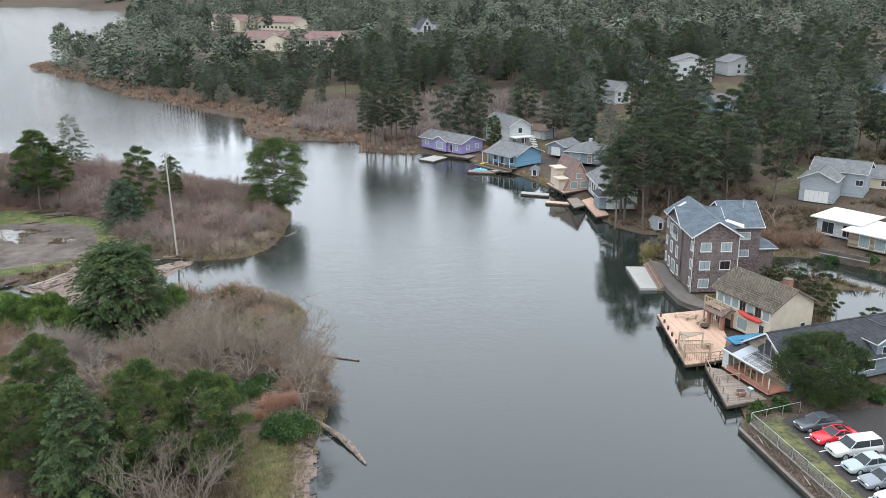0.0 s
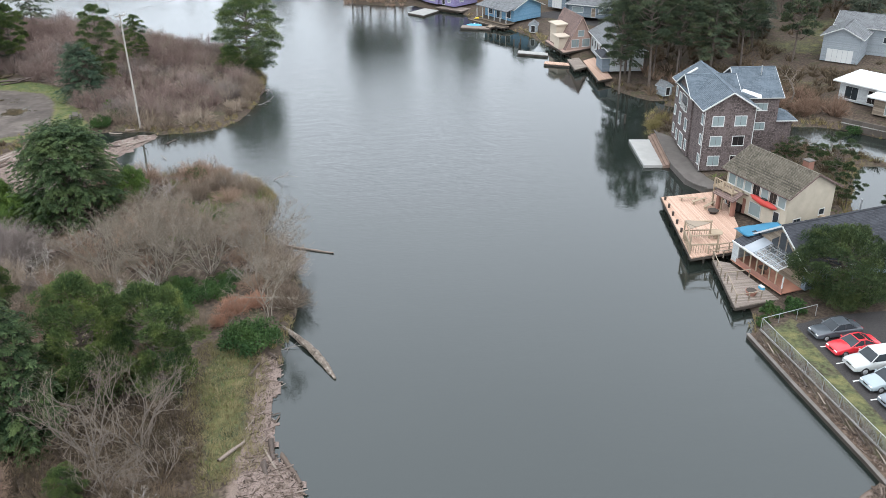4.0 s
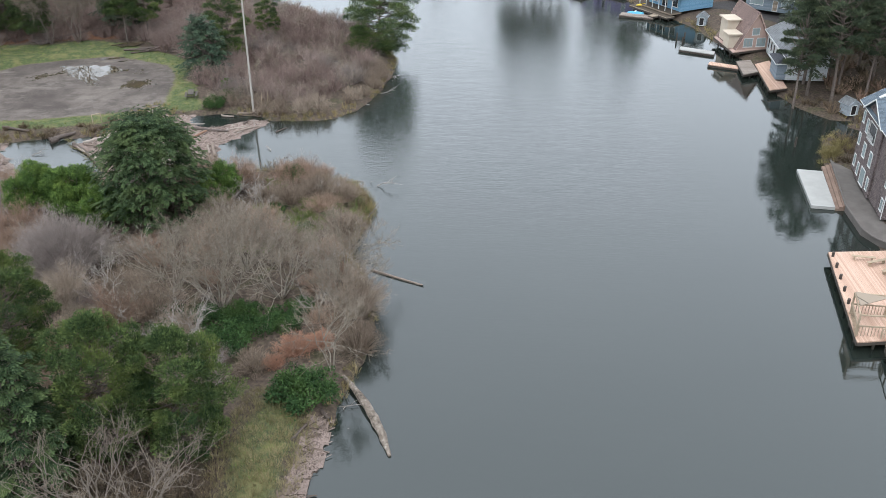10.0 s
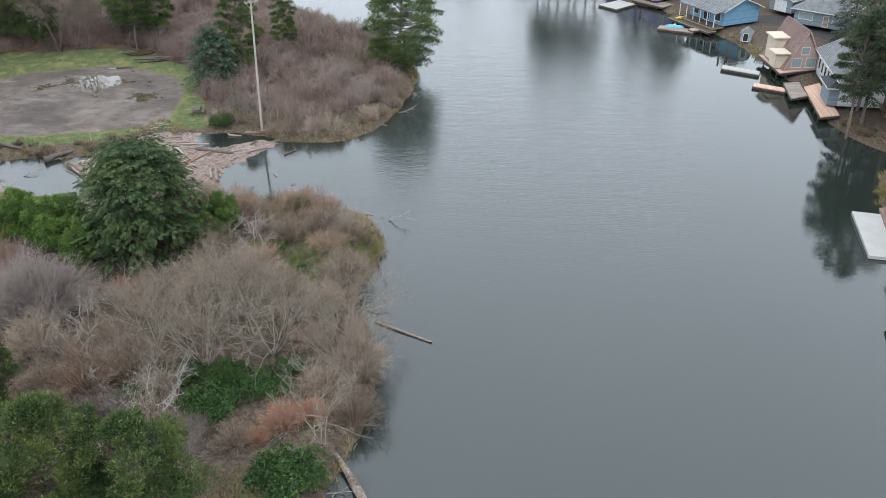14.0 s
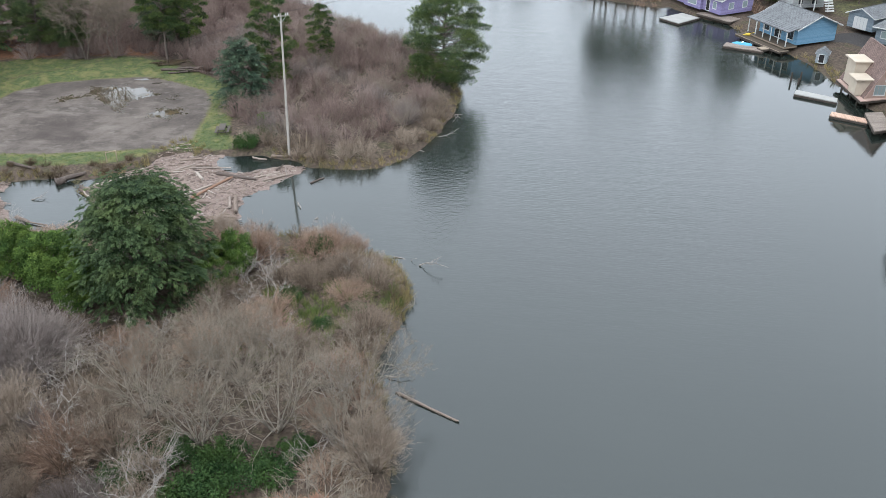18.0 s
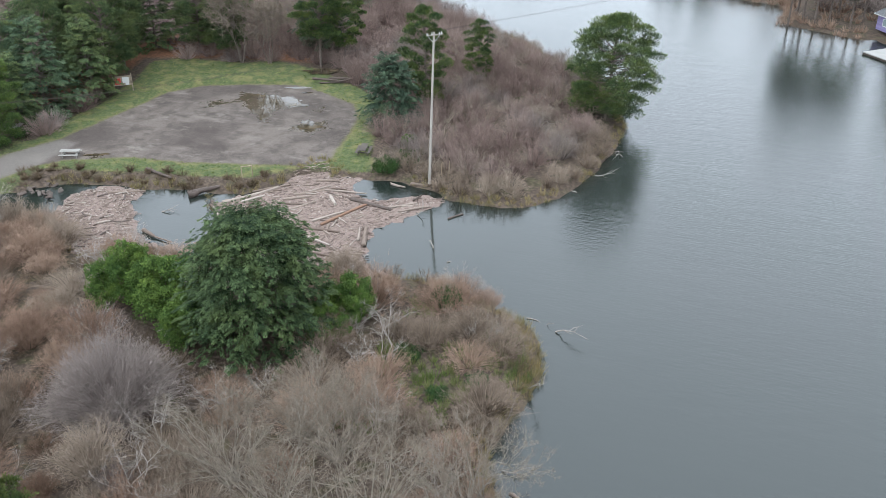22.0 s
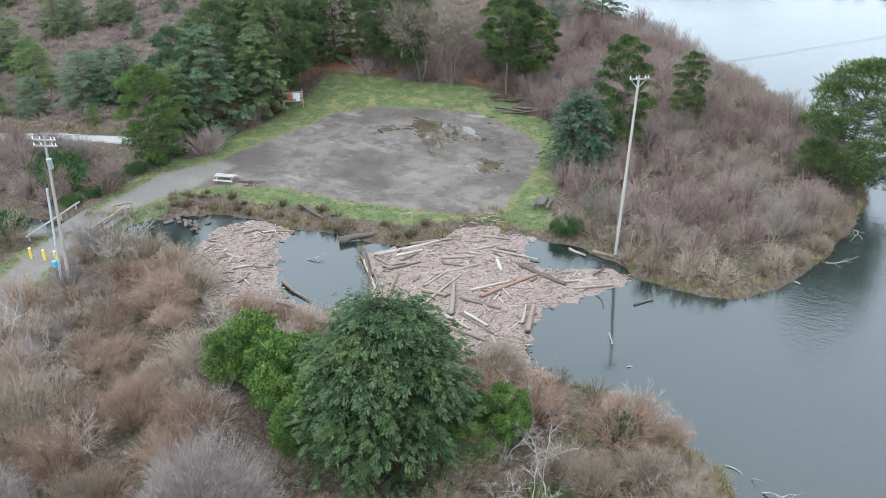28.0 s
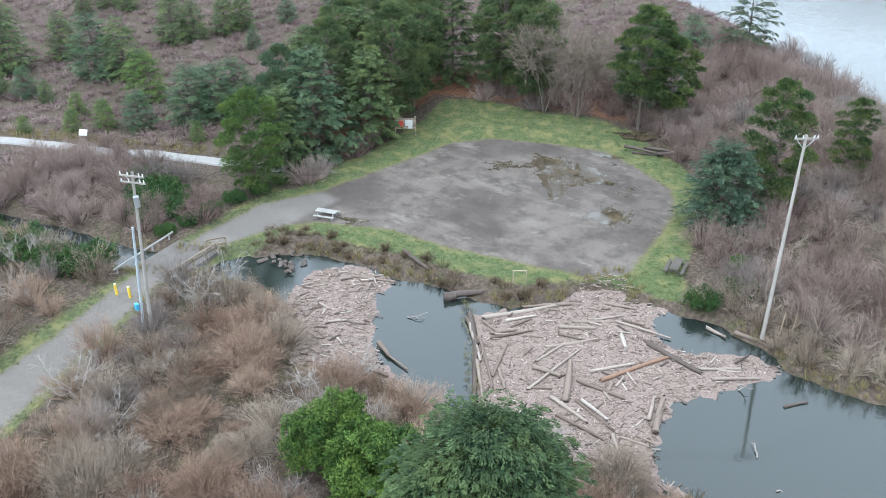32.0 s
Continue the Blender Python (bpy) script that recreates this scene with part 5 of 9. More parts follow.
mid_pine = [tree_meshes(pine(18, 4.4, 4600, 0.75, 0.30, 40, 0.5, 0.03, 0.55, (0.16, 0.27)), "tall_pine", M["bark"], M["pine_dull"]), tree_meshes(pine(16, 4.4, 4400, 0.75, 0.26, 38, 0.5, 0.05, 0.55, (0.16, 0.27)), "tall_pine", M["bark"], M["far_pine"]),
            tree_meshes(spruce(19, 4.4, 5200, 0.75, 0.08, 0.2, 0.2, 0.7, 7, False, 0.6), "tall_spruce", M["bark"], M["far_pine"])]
thin_pine = tree_meshes(pine(17, 3.2, 4600, 0.5, 0.34, 34, 0.4, 0.03, 0.55, (0.16, 0.27)), "thin_pine", M["bark"], M["pine_dull"])
HOMES = [(48, 116, 12), (50, 92, 9), (50, 82, 9), (28, 219, 8), (45, 224, 8), (42, 197, 7), (47, 175, 6), (54, 207, 6), (58, 199, 7), (95, 158, 12), (84, 128, 10), (56, 238, 5), (52, 160, 6), (75, 233, 7), (100, 216, 7)]
HOMES += [(89, 272, 7), (116, 250, 7), (117, 303, 11), (132, 308, 10), (150, 310, 7), (173, 256, 8), (158, 228, 7), (-16, 470, 36), (-45, 600, 36), (65, 540, 18), (111, 157, 8)]


def wooded(x, y):
    ok = (land(x, y)[1] > 6) & (signed(x, y, PARKING) < -2)
    for hx, hy, hr in HOMES:
        ok &= np.hypot(x - hx, y - hy) > hr
        back = np.hypot(hx + 6.4, hy + 4.6)
        ux, uy = (hx + 6.4) / back, (hy + 4.6) / back
        along = (x - hx) * ux + (y - hy) * uy
        ok &= ~((along < 0) & (along > -max(10, hy * (0.19 if hx > 60 and hy > 215 else 0.16))) & (np.abs((x - hx) * uy - (y - hy) * ux) < hr * 0.7))
    return ok


def bare_slope(x, y):
    return signed(x, y, [(0, 238), (-14, 262), (-6, 305), (62, 305), (66, 255), (50, 238), (36, 230)]) > 0


spots = [(47.2, 145.6), (50, 149), (52.5, 146), (55, 151), (51, 154), (58, 148), (61, 153.6), (65, 150), (56, 158), (61, 160), (67, 157), (72, 153), (70, 163), (77, 165), (66, 169), (60, 170), (74, 172), (82, 170)]
for k, (x, y) in enumerate(spots):
    plant("tall_pine", canal_spruce if k % 3 == 1 else canal_pine, x, y, 67 * k, 0.85 + 0.28 * ((k * 7) % 5) / 5, "tall dark shore pine with a bare lower trunk", "tree", "tall pines beside the canal")
for k, (x, y) in enumerate([(6.6, 226), (9, 228), (11, 226.5), (13.5, 229), (16.8, 224.5), (15, 232), (8, 233), (19, 229)]):
    plant("tall_pine", thin_pine, x, y, 41 * k, 0.9 + 0.2 * ((k * 3) % 4) / 4, "tall thin pine at the water's edge", "tree", "thin pines on the far shore")
x, y = spread_points(-110, 190, 140, 400, 8.2, lambda x, y: wooded(x, y) & ~bare_slope(x, y) & (x < 0.62 * y + 20) & (x > -0.45 * y + 40) & (np.hypot(x - 60, y - 155) > 22) & (np.hypot(x - 13, y - 228) > 9) & (bumps(x, y, 18) > -0.42))
order = np.argsort(np.hypot(x, y))
for k in order[:300]:
    plant("tall_conifer", mid_pine[int(k) % 3], float(x[k]), float(y[k]), 37.0 * int(k), (0.75 + 0.4 * float(rng.uniform())) * (0.68 if x[k] < 0 else 0.95), "tall dark conifer in the far woods", "tree", "conifers across the lake")
rest = order[300:]
fx, fy = spread_points(-420, 560, 330, 1000, 18, lambda x, y: wooded(x, y) & (y > 395) & (x < 0.62 * y + 30) & (x > -0.62 * y) & (bumps(x, y, 34) > -0.4))
gx2, gy2 = spread_points(-900, 1200, 1100, 2600, 52, lambda x, y: (land(x, y)[1] > 10) & (x < 0.62 * y) & (x > -0.66 * y))


def low_tree(h, r, n, size, f):
    return f(h, r, n, size)[1]


far_protos = [low_tree(17, 4.8, 360, 2.4, pine), low_tree(20, 4.6, 360, 2.4, spruce), low_tree(18, 4.8, 360, 2.4, spruce)]
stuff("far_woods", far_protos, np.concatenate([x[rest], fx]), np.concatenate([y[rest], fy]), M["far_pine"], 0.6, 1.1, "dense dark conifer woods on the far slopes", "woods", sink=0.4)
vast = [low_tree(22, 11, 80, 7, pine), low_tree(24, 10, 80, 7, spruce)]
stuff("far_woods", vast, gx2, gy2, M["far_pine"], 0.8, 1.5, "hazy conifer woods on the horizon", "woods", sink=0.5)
x, y = spread_points(-170, 120, 136, 480, 3.0, lambda x, y: (land(x, y)[1] > 1.0) & (land(x, y)[1] < 14) & wooded(x, y) & (bumps(x, y, 12) > -0.3) & (x < 90))
stuff("bank_brush", far_shrubs, x, y, M["brush_rust"], 0.5, 0.95, "rust-brown brush along the far bank", "brush")
x, y = spread_points(-170, 8, 226, 500, 2.6, lambda x, y: (land(x, y)[1] > 0.4) & (land(x, y)[1] < 7) & (bumps(x, y, 9) > -0.55))
stuff("bank_brush", far_shrubs, x, y, M["brush_rust"], 0.3, 0.75, "low rust-orange brush on the far shore", "brush")
x, y = spread_points(-14, 68, 228, 305, 2.8, lambda x, y: bare_slope(x, y) & wooded(x, y))
stuff("slope_brush", far_shrubs, x, y, M["brush_mauve"], 0.8, 1.4, "pinkish leafless thicket on the slope", "brush")
x, y = spread_points(44, 130, 100, 190, 3.5, lambda x, y: (land(x, y)[1] > 0.6) & (bumps(x, y, 13) > -0.55) & wooded(x, y))
stuff("bank_brush", far_shrubs, x, y, M["undergrowth"], 0.5, 1.0, "brown leafless brush behind the houses", "brush")


# ---- banks round the houses ----
BUILT = [[(44.6, 125), (42.6, 112), (42.6, 103), (47.5, 102), (47, 108), (60, 107), (61, 122), (47.5, 123.5)], [(43, 100), (47.5, 87.5), (55, 90), (52.5, 101.5)], [(34.5, 74), (38, 102), (45, 102.5), (46, 88), (64, 90), (64, 77), (44, 76)],
         [(77, 135), (77, 120), (90, 116), (96, 132), (86, 139)], [(86, 156), (92, 148), (106, 158), (98, 166)], [(42, 180), (43, 168), (44, 150), (48.5, 150), (56, 154), (56, 171), (52, 172), (51, 180)], [(27, 206), (36, 191), (48, 197), (42, 208)],
         [(17, 217), (30, 207), (37, 218), (24, 231)], [(38, 236), (42, 216), (50, 218), (47, 235)], [(50, 196), (60, 190), (66, 198), (58, 212), (48, 210)]]


def open_bank(x, y):
    ok = (signed(x, y, DRIVE) < -0.5) & (signed(x, y, PARKING) < -0.5) & (signed(x, y, LAWN) < 0)
    for b in BUILT:
        ok &= signed(x, y, b) < -0.3
    return ok


x, y = spread_points(20, 90, 72, 232, 0.95, lambda x, y: (np.abs(land(x, y)[1] - 0.7) < 0.9) & open_bank(x, y) & (bumps(x, y, 4) > -0.5))
stuff("bank_sedge", [tuft(0.9, 0.7, 18, 0.06), tuft(0.7, 0.6, 16, 0.06)], x, y, M["sedge"], 0.6, 1.3, "brown and straw sedge along the house bank", "sedge")
x, y = spread_points(44, 130, 92, 150, 1.9, lambda x, y: (land(x, y)[1] > 0.8) & open_bank(x, y) & (bumps(x, y, 7) > -0.45))
stuff("bank_brush", [dome_shrub(1.6, 1.7, 28, 5, 0.045), dome_shrub(1.3, 1.5, 26, 5, 0.045)], x, y, M["undergrowth"], 0.6, 1.35, "low brown brush round the houses", "brush")
x, y = spread_points(46, 66, 92, 118, 1.2, lambda x, y: (land(x, y)[1] > 0.8) & open_bank(x, y) & (bumps(x, y, 5) > 0.0))
stuff("bank_grass", [tuft(0.35, 0.7, 20, 0.06)], x, y, M["grass_blade"], 0.8, 1.4, "rough green grass round the houses", "grass")
low = tree_meshes(leafy(1.5, 1.5, 700, 0.26, 9), "bank_bush", M["bark"], M["salal"], "foliage", "stem")
for k, (x, y, s) in enumerate([(57.5, 104.6, 0.5), (64, 112.4, 0.6), (55, 128, 0.8), (58.5, 124.5, 0.9), (53.5, 103.5, 0.5), (80, 118, 1.0), (86, 114.6, 0.9), (75, 121, 1.0)]):
    plant("bank_bush", low, x, y, 50 * k, s, "low dark green bush on the house bank", "bush", "bushes on the house bank")

ochre = tree_meshes((limb([(0, 0, 0), (0, 0, 0.4)], [0.06, 0.04], 5), dome_shrub(1.6, 2.0, 240, 10, 0.03)), "ochre_bush", M["bark"], M["sedge"], "crown", "stem")
for x, y, s in ((46.6, 127.4, 1.0), (48.6, 129.4, 0.9)):
    plant("ochre_bush", ochre, x, y, 70 * x, s, "rounded ochre-brown bush at the end of the walk", "bush", "ochre bushes")

x, y = spread_points(-2, 30, 222, 246, 1.5, lambda x, y: (np.abs(land(x, y)[1] - 1.2) < 1.5) & open_bank(x, y))
stuff("bank_sedge", [tuft(1.6, 1.3, 40, 0.09), tuft(1.2, 1.1, 36, 0.09)], x, y, M["brush_rust"], 0.7, 1.3, "rust and straw sedge clumps on the far bank", "sedge", rng.uniform(0.5, 1, len(x)))

CANAL_SHRUBS = [(70.6, 128.0, 1.0), (72.6, 129.4, 0.9), (75.4, 127.0, 1.1), (67.6, 130.6, 1.0), (64.6, 133.6, 0.9), (69.0, 135.2, 1.1), (73.6, 134.0, 0.9), (61.6, 137.4, 0.9)]
SNAG = (70.6, 131.6)
M["brush_red"] = twigs("reddish_twigs", (0.165, 0.074, 0.048), (0.270, 0.136, 0.090), (0.360, 0.205, 0.140))
rusty = tree_meshes((limb([(0, 0, 0), (0, 0, 0.5)], [0.06, 0.04], 5), dome_shrub(2.0, 2.2, 260, 12, 0.027)), "rusty_shrub", M["bark"], M["brush_red"], "crown", "stem")
for x, y, s in ((-12.4, 82.0, 1.0), (-10.4, 83.2, 0.8), (-13.8, 80.2, 0.6)):
    plant("rusty_shrub", rusty, x, y, 50 * x, s, "rounded rust-red leafless shrub near the shore", "shrub", "rusty shrubs")
canal_dome = tree_meshes((limb([(0, 0, 0), (0, 0, 0.5)], [0.06, 0.04], 5), dome_shrub(3.0, 3.2, 170, 9, 0.04)), "canal_shrub", M["bark"], M["brush_rust"], "crown", "stem")
for x, y, s in CANAL_SHRUBS:
    plant("canal_shrub", canal_dome, x, y, 50 * x, s, "rounded brown leafless shrub beside the canal", "shrub", "shrubs beside the canal")
snag = tree_meshes(bare_tree(6.5, 4.0, 1, 4, 0.16, 0.035, 0.6, 2, 2), "snag", M["bark_alder"], M["alder"], "crown", "trunk")
plant("dead_tree", snag, *SNAG, 0, 1.0, "bare grey dead tree with crooked limbs", "tree")

# ---- building materials ----
M["white"] = plain("white_paint", (0.50, 0.50, 0.485), 0.5, vary=0.05)
M["glass"] = plain("window_glass", (0.03, 0.035, 0.04), 0.06, vary=0.3, bump=0.0)
M["curtain"] = plain("curtained_glass", (0.22, 0.265, 0.265), 0.08, vary=0.12, bump=0.0)
M["dark_room"] = plain("dark_glass", (0.02, 0.018, 0.018), 0.06, vary=0.2, bump=0.0)
M["cream"] = plain("cream_render", (0.455, 0.400, 0.315), 0.8, vary=0.14)
M["purple"] = planks("purple_siding", (0.185, 0.158, 0.290), (0.23, 0.20, 0.345), 0.2, "Z")
M["blue"] = planks("blue_siding", (0.128, 0.248, 0.360), (0.168, 0.296, 0.408), 0.2, "Z")
M["pale_siding"] = planks("pale_siding", (0.345, 0.36, 0.36), (0.42, 0.435, 0.435), 0.18, "Z")
M["grey_siding"] = planks("grey_siding", (0.215, 0.238, 0.255), (0.268, 0.29, 0.308), 0.18, "Z")
M["slate_siding"] = planks("slate_siding", (0.128, 0.160, 0.184), (0.176, 0.208, 0.240), 0.18, "Z")
M["deck_red"] = planks("cedar_deck", (0.365, 0.235, 0.172), (0.490, 0.340, 0.258), 0.16, "X")
M["deck_grey"] = planks("weathered_deck", (0.152, 0.124, 0.104), (0.256, 0.212, 0.180), 0.16, "Y")
M["timber"] = planks("weathered_timber", (0.160, 0.128, 0.096), (0.288, 0.232, 0.176), 0.3, "Z")
M["post_wood"] = plain("post_wood", (0.304, 0.240, 0.168), 0.85, vary=0.25, stretch=(1, 1, 0.2))
M["pile_wood"] = plain("wet_pile_wood", (0.055, 0.044, 0.036), 0.8, vary=0.3)
M["concrete"] = plain("pale_concrete", (0.285, 0.278, 0.262), 0.85, vary=0.12)
M["concrete_dark"] = plain("stained_concrete", (0.105, 0.092, 0.083), 0.9, vary=0.25)
M["brick"] = plain("brick", (0.23, 0.115, 0.085), 0.85, vary=0.2)
M["blue_tarp"] = plain("blue_sheet", (0.085, 0.30, 0.46), 0.5, vary=0.12)
M["metal"] = plain("galvanised_metal", (0.413, 0.420, 0.427), 0.4, 0.7)
M["red_paint"] = plain("red_gloss", (0.40, 0.050, 0.040), 0.45, vary=0.08)
M["white_roof"] = plain("white_roofing", (0.50, 0.50, 0.485), 0.6, vary=0.05)
M["pink_deck"] = plain("rosy_boards", (0.36, 0.255, 0.215), 0.8, vary=0.2)


def shingle(name, a, b, row=0.18, col=0.22, metal=0.0, rough=0.85):
    """Courses of shingles on walls or roofs, laid along the object's height."""
    m = Mat(name, rough, metal, 0.3)
    br = m.n.new("ShaderNodeTexBrick")
    br.offset = 0.5
    br.inputs["Scale"].default_value = 1.0
    br.inputs["Brick Width"].default_value, br.inputs["Row Height"].default_value = col, row
    br.inputs["Mortar Size"].default_value = 0.012
    br.inputs["Color1"].default_value, br.inputs["Color2"].default_value = (*a, 1), (*b, 1)
    br.inputs["Mortar"].default_value = (*[v * 0.45 for v in a], 1)
    sep, com = m.n.new("ShaderNodeSeparateXYZ"), m.n.new("ShaderNodeCombineXYZ")
    m.l.new(m.where(local=True), sep.inputs[0])
    m.l.new(m.math("ADD", sep.outputs["X"], sep.outputs["Y"]), com.inputs[0])
    m.l.new(sep.outputs["Z"], com.inputs[1])
    m.l.new(com.outputs[0], br.inputs["Vector"])
    age_shade = m.noise(0.9, 5, local=True)
    c = m.mix(m.math("MULTIPLY", m.step(age_shade, 0.4, 0.7), 0.6), br.outputs["Color"], [(p + q) * 0.62 for p, q in zip(a, b)])
    m.color(c).bump(br.outputs["Fac"], -0.5, 0.02)
    return m.m


M["shingle_wall"] = shingle("weathered_shingles", (0.062, 0.047, 0.045), (0.165, 0.133, 0.126), 0.2, 0.16)
M["roof_blue"] = shingle("blue_grey_shingle_roof", (0.065, 0.082, 0.099), (0.102, 0.122, 0.143), 0.09, 0.4)
M["roof_grey"] = shingle("grey_shingle_roof", (0.102, 0.105, 0.109), (0.143, 0.146, 0.150), 0.09, 0.4)
M["roof_dark"] = shingle("dark_shingle_roof", (0.026, 0.027, 0.032), (0.048, 0.050, 0.058), 0.09, 0.4)
M["roof_tile"] = shingle("mossy_tile_roof", (0.070, 0.060, 0.044), (0.135, 0.118, 0.092), 0.16, 0.3)
M["roof_red"] = shingle("dusky_red_roof", (0.125, 0.075, 0.068), (0.165, 0.10, 0.09), 0.15, 0.5)
M["roof_brown"] = shingle("brown_shingle_roof", (0.11, 0.075, 0.065), (0.165, 0.115, 0.1), 0.12, 0.4)


def slab(outline, m, thick):
    """A flat plate from an outline in its own plane, thick along its normal."""
    bm = bmesh.new()
    lo = [bm.verts.new(m @ Vector((u, v, 0))) for u, v in outline]
    hi = [bm.verts.new(m @ Vector((u, v, thick))) for u, v in outline]
    n = len(outline)
    bm.faces.new(lo[::-1])
    bm.faces.new(hi)
    for k in range(n):
        bm.faces.new((lo[k], lo[(k + 1) % n], hi[(k + 1) % n], hi[k]))
    bmesh.ops.recalc_face_normals(bm, faces=bm.faces)
    return bm


def facing(px_, py_, ux, uy):
    """The pose of a wall's plane: u along (ux, uy), v up, the normal outwards."""
    return Matrix(((ux, 0, uy, px_), (uy, 0, -ux, py_), (0, 1, 0, 0), (0, 0, 0, 1)))


def frame_part(w_, h_, bar, deep):
    bm = bmesh.new()
    for cx, cz, sx, sz in ((0, bar / 2, w_, bar), (0, h_ - bar / 2, w_, bar), (-w_ / 2 + bar / 2, h_ / 2, bar, h_ - 2 * bar), (w_ / 2 - bar / 2, h_ / 2, bar, h_ - 2 * bar)):
        bmesh.ops.create_cube(bm, size=1, matrix=Matrix.Translation((cx, -deep / 2 + 0.0, cz)) @ Matrix.Diagonal((sx, deep, sz, 1)))
    return bm


WINDOWS = {}


def window(parent, wall, u, v, w_, h_, panes=2, kind="curtain", frame_mat="white", door=False):
    """A window (or glazed door) set on a wall: a frame, a sill and its panes."""
    key = (round(w_, 2), round(h_, 2), panes, kind, frame_mat)
    if key not in WINDOWS:
        fr = bpy.data.meshes.new("window_frame")
        bm = frame_part(w_, h_, 0.07, 0.07)
        bm.to_mesh(fr)
        bm.free()
        fr.materials.append(M[frame_mat])
        pw = (w_ - 0.14 - 0.05 * (panes - 1)) / panes
        pn = bpy.data.meshes.new("pane")
        bm = box(pw, 0.02, h_ - 0.14)
        bm.to_mesh(pn)
        bm.free()
        pn.materials.append(M[kind])
        sl = bpy.data.meshes.new("sill")
        bm = box(w_ + 0.08, 0.1, 0.04)
        bm.to_mesh(sl)
        bm.free()
        sl.materials.append(M[frame_mat])
        WINDOWS[key] = (fr, pn, sl, pw)
    fr, pn, sl, pw = WINDOWS[key]
    # the wall's plane has its normal along z: turn so that local -y looks out
    ob = part("door" if door else "window", fr, None, parent, at=wall @ Matrix.Translation((u, v, 0.0)) @ Matrix.Rotation(math.pi / 2, 4, "X").inverted() @ Matrix.Identity(4))
    for k in range(panes):
        part("pane", pn, None, ob, at=Matrix.Translation((-w_ / 2 + 0.07 + pw / 2 + k * (pw + 0.05), -0.025, 0.07)))
    if not door:
        part("sill", sl, None, ob, at=Matrix.Translation((0, -0.05, -0.045)))
    return ob


def block(home, ox, oy, lx, ly, z0, h, roof="x", rise=2.0, over=0.4, wall="white", top="roof_grey", trim="white", gables=(True, True), openings=()):
    """One block of a house: four walls (gables under the roof's ends), a roof of two slopes, fascias and its windows.
    openings: side (s, n, w, e), place along the side, height of the sill, width, height, panes, kind."""
    hx, hy, t = lx / 2, ly / 2, 0.18
    base = Matrix.Translation((ox, oy, z0))
    planes = {"s": (facing(0, -hy, 1, 0), hx), "n": (facing(0, hy, -1, 0), hx), "w": (facing(-hx, 0, 0, -1), hy), "e": (facing(hx, 0, 0, 1), hy)}
    ends = "we" if roof == "x" else "sn"
    for side, (m, half) in planes.items():
        half2 = half - (t if side in "we" else 0)
        outline = [(-half2, 0), (half2, 0), (half2, h), (-half2, h)]
        if roof in "xy" and side in ends:
            cut = rise * half2 / half
            outline = [(-half2, 0), (half2, 0), (half2, h + rise - cut), (0, h + rise), (-half2, h + rise - cut)]
        part("wall", slab(outline, base @ m @ Matrix.Translation((0, 0, -t)), t), M[wall], home)
    th = 0.16
    if roof in "xy":
        run, length = (hy, lx) if roof == "x" else (hx, ly)
        slope = math.atan2(rise, run)
        wide = (run + over) / math.cos(slope)
        for sgn in (1, -1):
            turn = Matrix.Identity(4) if roof == "x" else Matrix.Rotation(math.pi / 2, 4, "Z")
            m = base @ turn @ Matrix.Translation((0, 0, h + rise + 0.02)) @ Matrix.Rotation(0 if sgn > 0 else math.pi, 4, "Z") @ Matrix.Rotation(slope, 4, "X")
            l2 = length / 2 + over
            part("roof", slab([(-l2, -wide), (l2, -wide), (l2, 0.0), (-l2, 0.0)], m, th), M[top], home)
            part("gutter", slab([(-l2, -wide - 0.07), (l2, -wide - 0.07), (l2, -wide - 0.003), (-l2, -wide - 0.003)], m @ Matrix.Translation((0, 0, -0.02)), th - 0.02), M[trim], home)
            for e in (-1, 1):
                part("bargeboard", slab([(e * (l2 + 0.003), -wide - 0.07), (e * (l2 + 0.055), -wide - 0.07), (e * (l2 + 0.055), 0.0), (e * (l2 + 0.003), 0.0)], m @ Matrix.Translation((0, 0, -0.03)), th + 0.02), M[trim], home)
        turn = Matrix.Identity(4) if roof == "x" else Matrix.Rotation(math.pi / 2, 4, "Z")
        part("ridge_cap", box(length + 2 * over, 0.3, 0.06, base @ turn @ Matrix.Translation((0, 0, h + rise + th - 0.03))), M[top], home)
    elif roof == "hip":
        bm = bmesh.new()
        a, b = hx + over, hy + over
        r = max(0.0, a - b)
        q = max(0.0, b - a)
        lo = [bm.verts.new(base @ Vector(p)) for p in ((-a, -b, h), (a, -b, h), (a, b, h), (-a, b, h))]
        p1, p2 = bm.verts.new(base @ Vector((-r - 0.05, -q, h + rise))), bm.verts.new(base @ Vector((r + 0.05, q, h + rise)))
        if r >= q:
            for f in ((lo[0], lo[1], p2, p1), (lo[1], lo[2], p2), (lo[2], lo[3], p1, p2), (lo[3], lo[0], p1)):
                bm.faces.new(f)
        else:
            for f in ((lo[0], lo[1], p1), (lo[1], lo[2], p2, p1), (lo[2], lo[3], p2), (lo[3], lo[0], p1, p2)):
                bm.faces.new(f)
        bm.faces.new(lo[::-1])
        bmesh.ops.recalc_face_normals(bm, faces=bm.faces)
        part("roof", bm, M[top], home)
        part("fascia", box(2 * a + 0.04, 2 * b + 0.04, 0.16, base @ Matrix.Translation((0, 0, h - 0.17))), M[trim], home)
    else:
        part("roof", box(lx + 2 * over, ly + 2 * over, 0.22, base @ Matrix.Translation((0, 0, h + 0.003))), M[top], home)
        part("fascia", box(lx + 2 * over + 0.06, ly + 2 * over + 0.06, 0.12, base @ Matrix.Translation((0, 0, h + 0.05))), M[trim], home)
    for side, u, v, w_, h_, *more in openings:
        window(home, base @ planes[side][0], u, v, w_, h_, *more)
